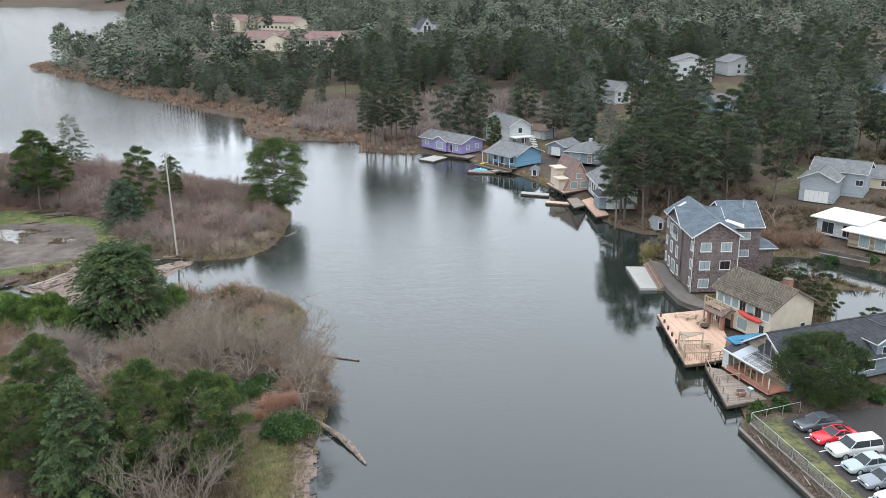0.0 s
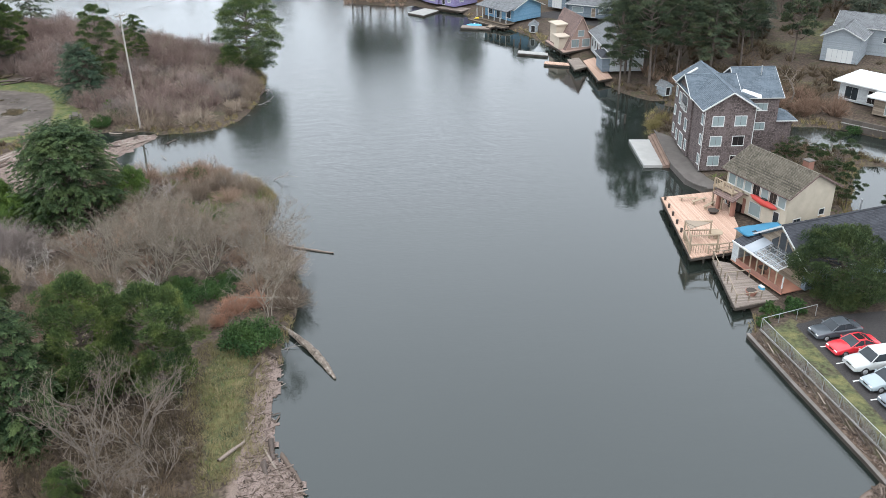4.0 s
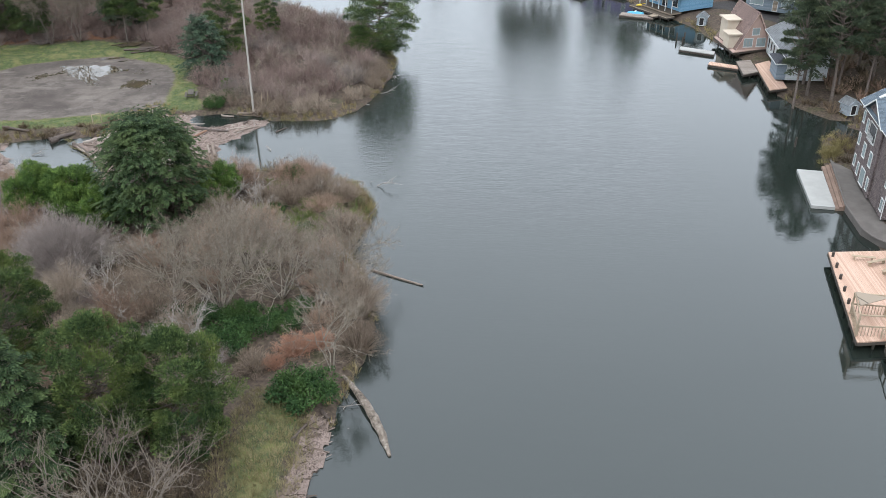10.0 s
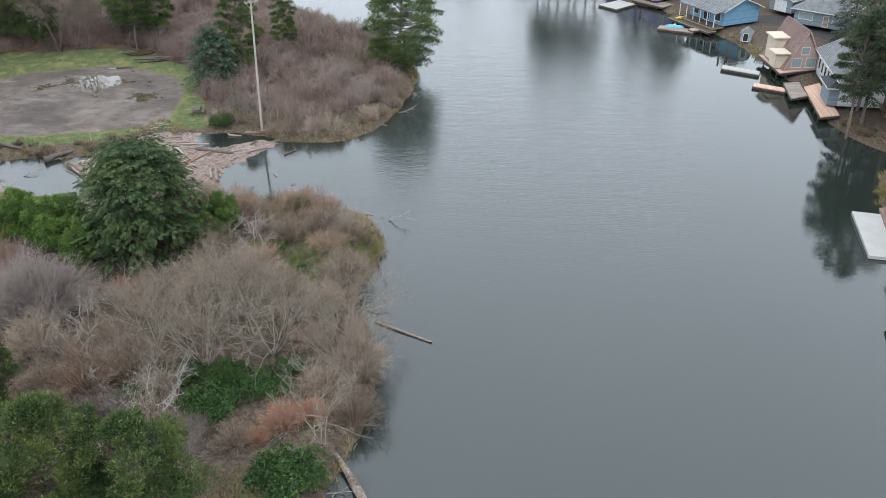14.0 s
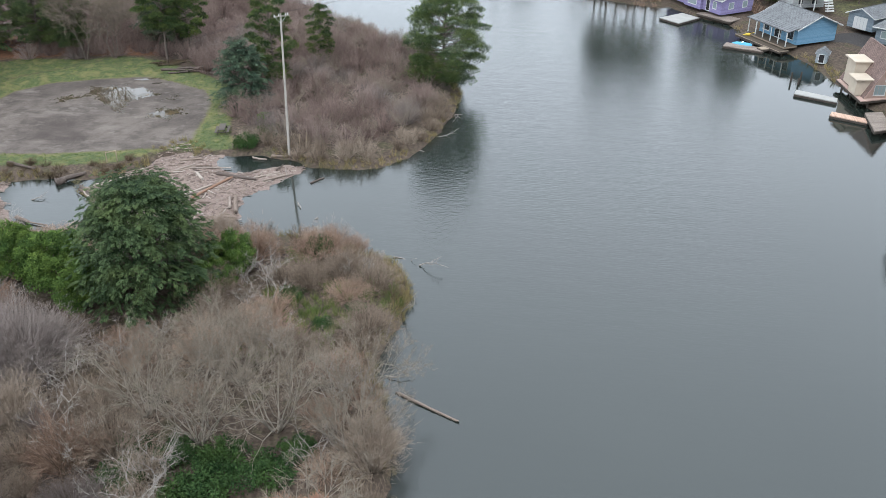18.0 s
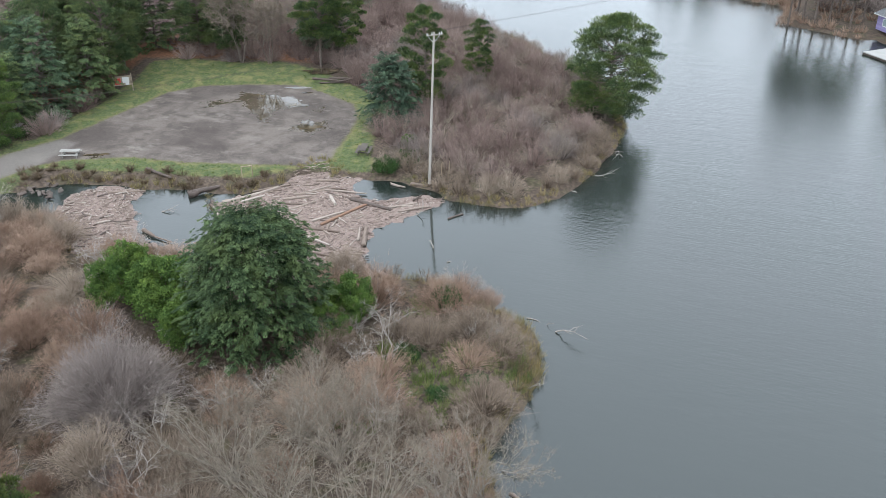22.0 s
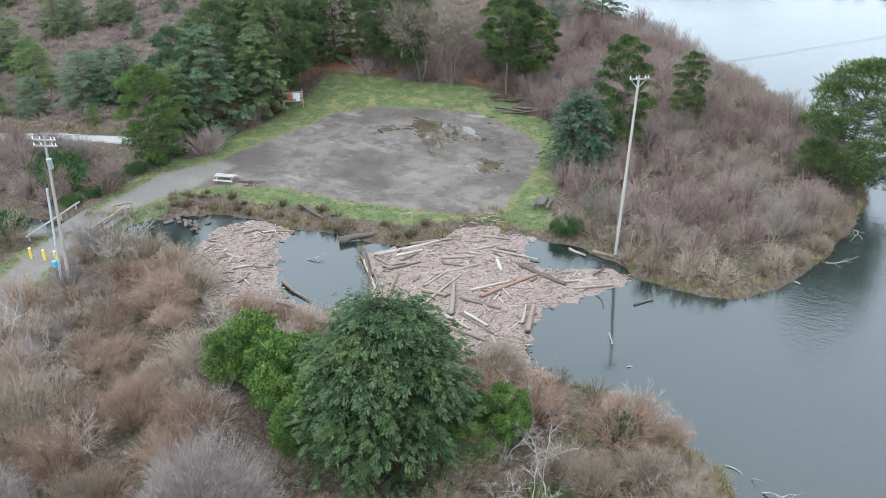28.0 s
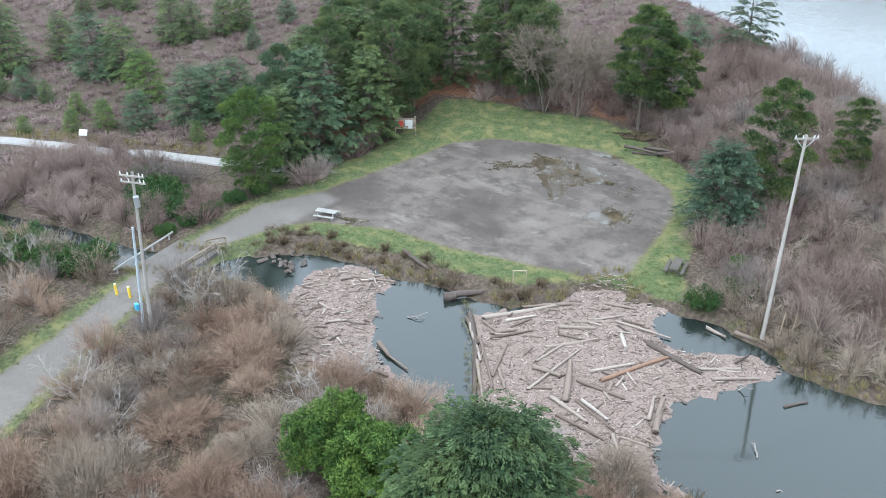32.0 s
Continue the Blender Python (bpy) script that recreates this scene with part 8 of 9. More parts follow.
def utility_pole(x, y, h, label, arm=2.4, lean=(0, 0), yaw=0.0, base=None, cans=False):
    z = ground_z(x, y) if base is None else base
    p = thing("utility_pole", pose(x, y, z), label, "utility pole")
    part("shaft", tube([(0, 0, -0.3), (lean[0], lean[1], h)], [0.17, 0.11], 9), M["pole"], p)
    c, s = math.cos(radians(yaw)), math.sin(radians(yaw))
    for dz in ((0.35,) if not cans else (0.35, 0.9)):
        tx, ty, tz = lean[0], lean[1], h - dz
        b = part("crossarm", box(arm, 0.11, 0.13, pose(tx, ty, tz, 0, 0, yaw) @ pose(0, -0.16, 0)), M["pole"], p)
        for u in (-0.45, -0.15, 0.3, 0.45):
            part("insulator", tube([(tx + c * arm * u + 0.16 * s, ty + s * arm * u - 0.16 * c, tz + 0.13), (tx + c * arm * u + 0.16 * s, ty + s * arm * u - 0.16 * c, tz + 0.36)], [0.06, 0.04], 6), M["white"], b)
    for sgn in (-1, 1):
        part("brace", tube([(lean[0] + sgn * 0.75 * c, lean[1] + sgn * 0.75 * s, h - 0.35), (lean[0] * 0.92, lean[1] * 0.92, h - 1.1)], [0.025, 0.025], 4), M["metal"], p)
    return p


M["pole"] = plain("grey_pole_wood", (0.25, 0.228, 0.20), 0.85, vary=0.18, stretch=(1, 1, 0.1))
utility_pole(82.5, 307, 11, "far grey utility pole among conifers")
utility_pole(179, 306, 12, "far grey utility pole among conifers")

bt = thing("boat_trailer", pose(40.6, 53.6, 1.205, 0, 0, 6), "empty pale metal boat trailer parked by the fence", "trailer")
for e in (-0.75, 0.75):
    part("side_rail", tube([(-1.6, e, 0.5), (2.2, e, 0.5)], [0.05, 0.05], 6), M["metal"], bt)
    part("tongue", tube([(-1.6, e, 0.5), (-3.2, 0, 0.45)], [0.05, 0.04], 6), M["metal"], bt)
    w_ = part("wheel", tube([(0.9, e * 1.2, 0.3), (0.9, e * 1.5, 0.3)], [0.3, 0.3], 14), M["tyre"], bt, "black tyre")
    part("rim", tube([(0.9, e * 1.505, 0.3), (0.9, e * 1.53, 0.3)], [0.17, 0.15], 10), M["alloy"], w_, "silver rim")
    part("bunk", box(3.2, 0.12, 0.1, pose(0.4, e * 0.5, 0.62)), M["white"], bt)
for x in (-1.4, 0.2, 1.8):
    part("cross_bar", tube([(x, -0.75, 0.5), (x, 0.75, 0.5)], [0.045, 0.045], 6), M["metal"], bt)
part("winch_post", box(0.1, 0.1, 0.7, pose(-2.9, 0, 0.45)), M["metal"], bt)

# ---- poles and wires by the lot ----
utility_pole(-30.2, 140.3, 15.9, "tall leaning grey utility pole rising from brush", 1.9, (-1.2, 4.9), 40, 0.8)
p2 = utility_pole(-69.9, 108.4, 14.4, "tall grey utility pole with two crossarms beside the road", 2.2, (0, 1.2), 25, 0.8, True)
M["conduit"] = plain("pale_conduit", (0.33, 0.36, 0.38), 0.45)
part("conduit", tube([(-0.9, -0.2, -0.2), (-0.6, 0.6, 9.6)], [0.12, 0.10], 8), M["conduit"], p2, "pale metal conduit pole")
part("meter_box", box(0.4, 0.3, 0.6, pose(-1.0, -0.3, 2.0), 0.03), M["blue_tarp"], p2)
part("transformer", tube([(0.35, 0.9, 11.6), (0.35, 0.9, 12.5)], [0.24, 0.24], 10), M["metal"], p2)


def wire(name, a, b, sag, label):
    a, b = Vector(a), Vector(b)
    pts = [a.lerp(b, k / 10) - Vector((0, 0, sag * 4 * (k / 10) * (1 - k / 10))) for k in range(11)]
    return tagged(part(name, tube(pts, [0.008] * 11, 4), M["pile_wood"]), label, "wire", "overhead wires")


for o in (-0.9, 0.0, 0.9):
    wire("wire", (-31.4 + o * 0.7, 145.2 + o * 0.6, 16.75), (-69.9 + o * 0.9, 109.6 + o * 0.4, 15.2), 1.4, "thin overhead wire between the two poles")
    wire("wire", (-31.4 + o * 0.7, 145.2 + o * 0.6, 16.75), (60 + o, 310, 18), 3.0, "thin overhead wire across the lake")
wire("guy_wire", (-69.9, 109.4, 13.6), (-74.4, 105.6, 0.8), 0.0, "taut steel guy wire")
wire("guy_wire", (-69.9, 109.4, 13.9), (-79, 100.5, 0.9), 0.0, "taut steel guy wire")

# ---- road, bridge, bollards ----
br = thing("road_bridge", pose(-78.8, 116.8, 0.0, 0, 0, 11), "small gravel-topped road bridge with rails over the creek", "bridge")
part("deck", box(5.2, 6.4, 0.4, pose(0, 0, 0.36)), M["concrete_dark"], br)
for x in (2.5,):
    for k in range(5):
        part("post", box(0.16, 0.16, 1.1, pose(x, -3.2 + 1.6 * k, 0.6)), M["timber"] if x > 0 else M["metal"], br)
    for z in (1.2, 1.55):
        part("rail", box(0.1, 7.0, 0.2, pose(x + (0.1 if x < 0 else -0.1), 0, z)), M["timber"] if x > 0 else M["metal"], br)
gate = thing("rail_end", pose(-77.2, 120.6, 0.75, 0, 0, 60), "wooden end frame of the bridge railing", "railing")
for x in (-0.9, 0.9):
    part("post", box(0.16, 0.16, 1.3, pose(x, 0, 0)), M["timber"], gate)
for z in (0.6, 1.15):
    part("rail", box(2.0, 0.1, 0.14, pose(0, 0.13, z)), M["timber"], gate)
gx_ = thing("guard_rail", pose(-81.7, 115.4, 0.75, 0, 0, 105), "pale worn guard rail at the roadside", "railing")
part("rail", box(8.2, 0.1, 0.16, pose(0, 0, 0.6)), M["concrete"], gx_)
for k in range(4):
    part("post", box(0.14, 0.14, 0.6, pose(-3.6 + 2.4 * k, 0.15, 0)), M["concrete"], gx_)
for x, y in ((-77.6, 109.8), (-76.2, 110.3), (-75.0, 110.7)):
    b = thing("bollard", pose(x, y, 0.75), "yellow painted bollard across the road", "bollard", "yellow bollards")
    part("post", tube([(0, 0, 0), (0, 0, 1.15)], [0.13, 0.13], 12), M["yellow"], b)
    part("cap", tube([(0, 0, 1.15), (0, 0, 1.22)], [0.13, 0.05], 12), M["white"], b)


def picnic_table(x, y, yaw, mat, label):
    t = thing("picnic_table", pose(x, y, ground_z(x, y), 0, 0, yaw), label, "picnic table")
    for k in range(5):
        part("top_plank", box(2.3, 0.15, 0.05, pose(0, -0.33 + 0.165 * k, 0.74)), mat, t)
    for s in (-1, 1):
        for k in range(2):
            part("seat_plank", box(2.3, 0.14, 0.05, pose(0, s * (0.68 + 0.15 * k), 0.42)), mat, t)
        part("cross_beam", box(0.08, 1.7, 0.1, pose(s * 0.8, 0, 0.3)), mat, t)
        for e in (-1, 1):
            part("leg", tube([(s * 0.85, e * 0.65, 0), (s * 0.85, e * 0.3, 0.74)], [0.05, 0.05], 5), mat, t)
    return t


picnic_table(-40.6, 145.0, 104, M["grey_plank"], "weathered grey wooden picnic table on grass")
picnic_table(-74.0, 132.2, 22, M["white_plank"], "faded white picnic table beside the gravel")
kiosk = thing("notice_board", pose(-82.6, 153.6, ground_z(-82.6, 153.6), 0, 0, 40), "wooden notice board with red and white posters", "notice board")
for x in (-1.25, 1.25):
    part("post", box(0.16, 0.16, 2.6, pose(x, 0, 0)), M["timber"], kiosk)
bd = part("board", box(2.3, 0.08, 1.4, pose(0, 0, 0.9)), M["timber"], kiosk)
part("poster", box(0.8, 0.01, 0.9, pose(-0.65, -0.05, 1.1)), M["red_paint"], bd, "red poster")
part("poster", box(0.9, 0.01, 0.8, pose(0.45, -0.05, 1.3)), M["white"], bd, "white poster")
part("poster", box(0.5, 0.01, 0.35, pose(0.6, -0.05, 0.95)), M["white"], bd)
ts = thing("trail_sign", pose(-113.9, 127.2, ground_z(-113.9, 127.2), 0, 0, 30), "low slanted white trail sign on two legs", "sign")
part("panel", box(1.1, 0.06, 0.8, pose(0, 0, 0.6, -35, 0, 0)), M["white"], ts)
for x in (-0.4, 0.4):
    part("leg", box(0.08, 0.08, 0.8, pose(x, 0.2, 0)), M["pile_wood"], ts)
trail = [(-150, 106.5), (-133, 114.5), (-115.8, 123.3), (-96, 133.2), (-86, 137.2)]
tz = [ground_z(a, b) for a, b in trail]
bm = bmesh.new()
prev = None
for k in range(41):
    u = k / 40 * 4
    i = min(3, int(u))
    f_ = u - i
    x, y = trail[i][0] + (trail[i + 1][0] - trail[i][0]) * f_, trail[i][1] + (trail[i + 1][1] - trail[i][1]) * f_
    z = max(ground_z(x - 0.6, y + 1.1), ground_z(x, y), ground_z(x + 0.6, y - 1.1)) + 0.15
    row = [bm.verts.new((x + ex, y + ey, z + ez)) for ex, ey, ez in ((-0.6, 1.2, -0.6), (-0.36, 0.75, 0), (0.36, -0.75, 0), (0.6, -1.2, -0.6))]
    if prev:
        for j in range(3):
            bm.faces.new((prev[j], row[j], row[j + 1], prev[j + 1]))
    prev = row
M["trail"] = plain("pale_gravel", (0.235, 0.222, 0.21), 0.9, vary=0.15)
tagged(part("trail", bm, M["trail"]), "pale gravel walking trail through the heath", "trail", kind="structure")
gf = thing("goal_frame", pose(-50.6, 134.4, ground_z(-50.6, 134.4), 0, 0, 40), "small bare wooden post frame on the bank", "frame")
for x in (-0.6, 0.6):
    part("post", box(0.09, 0.09, 1.3, pose(x, 0, 0)), M["post_wood"], gf)
part("beam", box(1.3, 0.08, 0.08, pose(0, 0, 1.3)), M["post_wood"], gf)
for k, (x, y) in enumerate(((-29.3, 141.6), (-28.5, 142.0))):
    tagged(part("marker_post", box(0.09, 0.09, 2.2, pose(x, y, ground_z(x, y), 3, 4, 20)), M["post_wood"]), "thin yellowish wooden post in the brush", "post", "marker posts")

# ---- puddles ----


def blob(cx, cy, rx, ry, yaw, seed, z, n=40):
    r_ = np.random.default_rng(seed)
    a = np.arange(n) * 2 * np.pi / n
    k = 1 + sum(r_.normal() * 0.14 / (j ** 0.4) * np.sin(j * a + r_.uniform(0, 6)) for j in range(2, 15))
    k = np.maximum(k, 0.35)
    c, s = math.cos(radians(yaw)), math.sin(radians(yaw))
    x, y = rx * k * np.cos(a), ry * k * np.sin(a)
    bm = bmesh.new()
    mid = bm.verts.new((cx, cy, z))
    rim = [bm.verts.new((cx + x[i] * c - y[i] * s, cy + x[i] * s + y[i] * c, z)) for i in range(n)]
    for i in range(n):
        bm.faces.new((mid, rim[i], rim[(i + 1) % n]))
    return bm


for k, (x, y, rx, ry, yw) in enumerate([(-50.9, 151.0, 1.5, 1.0, 40), (-60.6, 157.4, 1.6, 1.1, 10), (-63.4, 158.8, 1.5, 0.7, 25), (-57.4, 157.4, 0.8, 0.6, 60), (-71.4, 133.6, 1.5, 0.4, 30)]):
    tagged(part("puddle", blob(x, y, rx, ry, yw, 20 + k, 0.762 + 0.004 * k, 90), M["puddle"]), "shallow muddy puddle on the gravel lot", "puddle", "puddles")
tagged(part("puddle", blob(*POOL, 2.6, 1.3, 20, 55, ground_z(*POOL) + 0.07, 80), M["puddle"]), "dark pool among the trees", "puddle")
for k, (x, y, rx, ry) in enumerate([(-59.6, 164.0, 1.9, 0.45), (-57.6, 162.4, 0.8, 0.25), (-55.6, 157.6, 0.8, 0.5)]):
    tagged(part("puddle", blob(x, y, rx, ry, 20, 70 + k, max(0.782, ground_z(x, y) + 0.02) + 0.004 * k, 60), M["puddle"]), "thin film of water at the edge of the lot", "puddle", "puddles")

# ---- driftwood rafts ----


def raft(name, outline, label, seed, chips, z0=0.0, mat="chips", bed=True, sticks="chip"):
    """A floating mat of chips with loose sticks over it."""
    r_ = np.random.default_rng(seed)
    poly = np.array(outline, float)
    (x0, y0), (x1, y1) = poly.min(0) - 1, poly.max(0) + 1
    gxs, gys = np.arange(x0, x1, 0.35), np.arange(y0, y1, 0.35)
    A_, B_ = np.meshgrid(gxs, gys)
    a, b = A_.ravel(), B_.ravel()
    d = signed(a, b, outline) + 0.5 * bumps(a, b, 0.9) + 0.3 * bumps(a, b, 0.35)
    z = np.where(d > 0, 0.05 + 0.05 * (1 - np.exp(-d)) + 0.025 * bumps(a, b, 0.5) + 0.02 * r_.normal(size=a.size), np.maximum(d * 0.3, -0.3)) + (z0 or 0.0)
    if z0 is None:
        z = np.where(d > 0, np.maximum(height(a, b) + 0.04, 0.06) + 0.03 * r_.normal(size=a.size), -0.3)
        z0 = 0.0
        d = np.where(d > 0, d, -9)
    n_ = np.arange(a.size).reshape(A_.shape)
    q = np.stack([n_[:-1, :-1], n_[:-1, 1:], n_[1:, 1:], n_[1:, :-1]], -1).reshape(-1, 4)
    q = q[(z[q] > z0 - 0.2).all(1)]
    if bed:
        tagged(part(name, raw_mesh(name, np.stack([a, b, z], 1), q, M[mat], True)), label, "driftwood", kind="stuff")
    px_, py_ = r_.uniform(x0, x1, chips * 3), r_.uniform(y0, y1, chips * 3)
    ok = signed(px_, py_, outline) > 0.35
    px_, py_ = px_[ok][:chips], py_[ok][:chips]
    n = len(px_)
    yaw = r_.normal(0.6, 0.9, n)
    ln = r_.exponential(0.22, n) + 0.10
    p0 = np.stack([px_, py_, np.maximum(height(px_, py_), 0.02) + 0.07 if z0 == 0.0 else np.full(n, 0.10 + z0)], 1)
    dv = np.stack([np.cos(yaw) * ln, np.sin(yaw) * ln, r_.normal(size=n) * 0.03], 1)
    wv = np.stack([-np.sin(yaw), np.cos(yaw), 0 * yaw], 1) * (0.02 + 0.05 * r_.uniform(0, 1, n) ** 2)[:, None]
    up = np.array([0, 0, 0.05])
    co = np.stack([p0 - wv, p0 + wv, p0 + dv + wv, p0 + dv - wv, p0 + up, p0 + dv + up], 1).reshape(-1, 3)
    i6 = np.arange(n)[:, None] * 6
    tr = np.concatenate([i6 + [0, 3, 5], i6 + [0, 5, 4], i6 + [1, 4, 5], i6 + [1, 5, 2], i6 + [0, 4, 1], i6 + [3, 2, 5]], 1).reshape(-1, 3)
    tagged(part("loose_sticks", raw_mesh("loose_sticks", co, tr, M["chip_dark" if mat == "debris" else sticks])), "countless small sticks and bark chips", "driftwood", kind="stuff")


RAFT_E = [(-51.2, 128.6), (-48.6, 125.2), (-45.7, 122.4), (-43.0, 119.2), (-42.4, 116.4), (-36, 117.6), (-28.4, 119.8), (-26.8, 121.0), (-29.2, 121.6), (-30.4, 123.5), (-31.4, 125.6), (-32.0, 128.8), (-30.2, 131.5), (-27.6, 136.8), (-27.2, 138.4),
          (-30, 138.2), (-33.8, 135.6), (-36.8, 135.2), (-38.7, 137.0), (-38.6, 140), (-42, 139.4), (-42.8, 141.2), (-45.0, 141.4), (-47.2, 138.8), (-46.4, 135.4), (-48, 132.6)]
RAFT_W = [(-60.4, 128.4), (-60.3, 125.8), (-57.8, 123.0), (-55.8, 120.4), (-52.9, 118.9), (-50.6, 117.4), (-51, 115.6), (-56, 113.4), (-60, 113.6), (-63.5, 117.2), (-66.2, 120.4), (-67.6, 123.2), (-67.4, 126.0), (-65, 128.2)]
raft("driftwood_mat", RAFT_E, "pinkish floating mat of driftwood chips", 3, 5200)
raft("driftwood_mat", RAFT_W, "pinkish floating mat of driftwood chips in the cove", 4, 2600)
raft("driftwood_mat", [(-5.4, 52), (-5.7, 57.4), (-7.1, 60.6), (-8.0, 62.6), (-8.1, 64), (-7.8, 65.4), (-8.4, 67), (-7.9, 69), (-7.6, 71), (-7.8, 74.6), (-9.8, 75), (-10.2, 67), (-10.8, 61), (-11.4, 52)], "pinkish brown driftwood litter on the narrow beach", 5, 1000, None, "chips", True, "chip_dark")
raft("driftwood_mat", [(32.2, 44), (32.4, 47.6), (33.2, 49.3), (34.6, 50.5), (36.0, 51.4), (36.6, 44)], "driftwood litter against the seawall", 6, 900, None, "debris")
raft("driftwood_mat", [(35.1, 70.9), (35.5, 63), (36.05, 53), (36.4, 40), (38.0, 40), (37.3, 53), (36.7, 63), (36.2, 70.9)], "brown driftwood litter behind the seawall", 8, 1400, 0.36, "debris", False)
tagged(part("litter_bed", prism([(35.26, 71.3), (35.61, 63), (36.21, 53), (36.76, 30), (38.4, 30), (37.3, 53), (36.72, 63), (36.15, 71.3)], -0.6, 0.41), M["debris"]), "bed of brown driftwood litter behind the seawall", "driftwood", kind="structure")


def log_mesh(seed, long=1.0, bend=0.05, sides=8, knots=True):
    """A log one metre long and one in radius, along x, to be stretched in place."""
    r_ = np.random.default_rng(seed)
    xs = np.linspace(-0.5, 0.5, 7)
    by, bz = r_.normal() * bend, r_.normal() * bend
    bm = bmesh.new()
    rings = []
    for i, xx in enumerate(xs):
        taper = 1.05 - 0.35 * (xx + 0.5)
        off = 1 - (2 * xx) ** 2
        row = []
        for k in range(sides):
            a = 2 * math.pi * k / sides
            rr = taper * (1 + 0.14 * r_.normal())
            jut = 0.02 * r_.normal() if i in (0, 6) else 0
            row.append(bm.verts.new((xx + jut, by * off * 5 + rr * math.cos(a), bz * off * 5 + rr * math.sin(a))))
        rings.append(row)
    for a, b in zip(rings, rings[1:]):
        for k in range(sides):
            bm.faces.new((a[k], a[(k + 1) % sides], b[(k + 1) % sides], b[k]))
    bm.faces.new(rings[0][::-1])
    bm.faces.new(rings[-1])
    bmesh.ops.recalc_face_normals(bm, faces=bm.faces)
    return bm


LOGS = {}
for key in ("drift", "drift_dark", "drift_orange"):
    LOGS[key] = []
    for s in range(5):
        bm = log_mesh(s + 11 * len(key))
        me = bpy.data.meshes.new("log")
        bm.to_mesh(me)
        bm.free()
        me.materials.append(M[key])
        me.polygons.foreach_set("use_smooth", np.full(len(me.polygons), True))
        LOGS[key].append(me)


def log(ax, ay, bx, by, rad, k, mat="drift", z=None, za=0.0, label="bleached driftwood log in the floating mat", group="driftwood logs", name="driftwood_log"):
    L = math.hypot(bx - ax, by - ay)
    zc = (0.11 + rad * 0.55) if z is None else z
    ob = part(name, LOGS[mat][k % 5], None)
    ob.matrix_world = pose((ax + bx) / 2, (ay + by) / 2, zc, 0, za, math.degrees(math.atan2(by - ay, bx - ax))) @ Matrix.Diagonal((L, rad, rad, 1))
    return tagged(ob, label, "log", group)


first = [(-50.2, 128.5, -46.4, 134.2, 0.22), (-47.8, 126.6, -45.7, 129.8, 0.12), (-44.5, 122.6, -46.3, 127.0, 0.13), (-44.7, 123.7, -42.8, 122.0, 0.15), (-42.7, 125.6, -40.4, 126.0, 0.2), (-43.5, 128.4, -40.8, 132.3, 0.16),
         (-38.4, 123.7, -40.8, 128.0, 0.27), (-38.9, 128.0, -36.7, 131.2, 0.14), (-39.1, 126.4, -35.1, 126.8, 0.17), (-41.1, 135.4, -36.3, 136.1, 0.11), (-31.4, 124.8, -32.9, 128.8, 0.27), (-32.5, 125.8, -33.5, 128.4, 0.16),
         (-39.5, 123.4, -35.8, 122.7, 0.16), (-38.0, 122.0, -33.8, 121.9, 0.15), (-37.5, 124.6, -34.8, 123.9, 0.15), (-37.8, 124.3, -33.9, 123.2, 0.14)]
second = [(-33.7, 122.8, -31.9, 120.9, 0.17), (-33.1, 122.9, -31.0, 123.3, 0.1), (-32.4, 133.8, -30.0, 135.8, 0.14), (-31.1, 133.2, -28.3, 135.6, 0.13), (-34.7, 139.5, -32.8, 139.2, 0.14), (-32.5, 140.2, -30.5, 140.3, 0.2),
          (-46.2, 138.9, -44.2, 140.6, 0.16), (-43.0, 126.5, -42.6, 129.9, 0.13), (-41.4, 123.1, -41.2, 129.9, 0.11), (-39.6, 133.9, -38.3, 132.4, 0.2), (-44.3, 131.6, -41.8, 133.4, 0.16), (-48.4, 129.4, -46.8, 131.8, 0.14),
          (-47.5, 129.0, -46.9, 131.1, 0.1), (-48.6, 132.1, -45.5, 135.2, 0.13), (-43.8, 133.0, -40.6, 135.8, 0.15), (-42.6, 134.4, -41.0, 136.6, 0.13)]
third = [(-51.3, 127.6, -48.1, 125.3, 0.16), (-50.5, 127.1, -46.5, 123.6, 0.16), (-46.7, 123.4, -43.0, 119.6, 0.15), (-48.5, 126.0, -43.5, 121.4, 0.13), (-64.0, 126.3, -60.2, 128.1, 0.12), (-54.6, 120.1, -52.6, 119.3, 0.22), (-52.8, 119.4, -50.3, 119.0, 0.1),
         (-52.6, 117.1, -50.9, 117.3, 0.17), (-57.2, 114.3, -55.3, 114.6, 0.15), (-49.9, 128.2, -47.6, 127.6, 0.14), (-43.2, 137.2, -40.6, 138.2, 0.14)]
for k, (ax, ay, bx, by, rr) in enumerate(first + second + third):
    log(ax, ay, bx, by, rr, k)
log(-37.6, 127.6, -35.2, 133.4, 0.19, 2, "drift_orange", label="fresh orange-brown log in the driftwood")
log(-37.2, 134.2, -32.1, 133.3, 0.24, 1, "drift_dark", label="long dark wet log across the driftwood")
log(-25.5, 133.7, -24.4, 135.3, 0.12, 3, "drift_dark", 0.05, label="dark waterlogged log afloat")
log(-30.6, 133.0, -29.8, 134.4, 0.1, 4, "drift_dark", 0.05, label="dark waterlogged log afloat")
log(-51.6, 128.4, -47.6, 124.3, 0.24, 3, "drift_dark", 0.16, label="mossy boom log along the driftwood mat")
log(-47.8, 124.6, -43.6, 119.2, 0.23, 1, "drift_dark", 0.15, label="mossy boom log along the driftwood mat")
log(-54.6, 129.2, -52.6, 131.6, 0.32, 0, "drift_dark", 0.4, label="thick grey-brown stump log at the bank")
log(-54.9, 128.8, -54.2, 129.6, 0.5, 1, "drift_dark", 0.35, label="black charred stump end in the water")
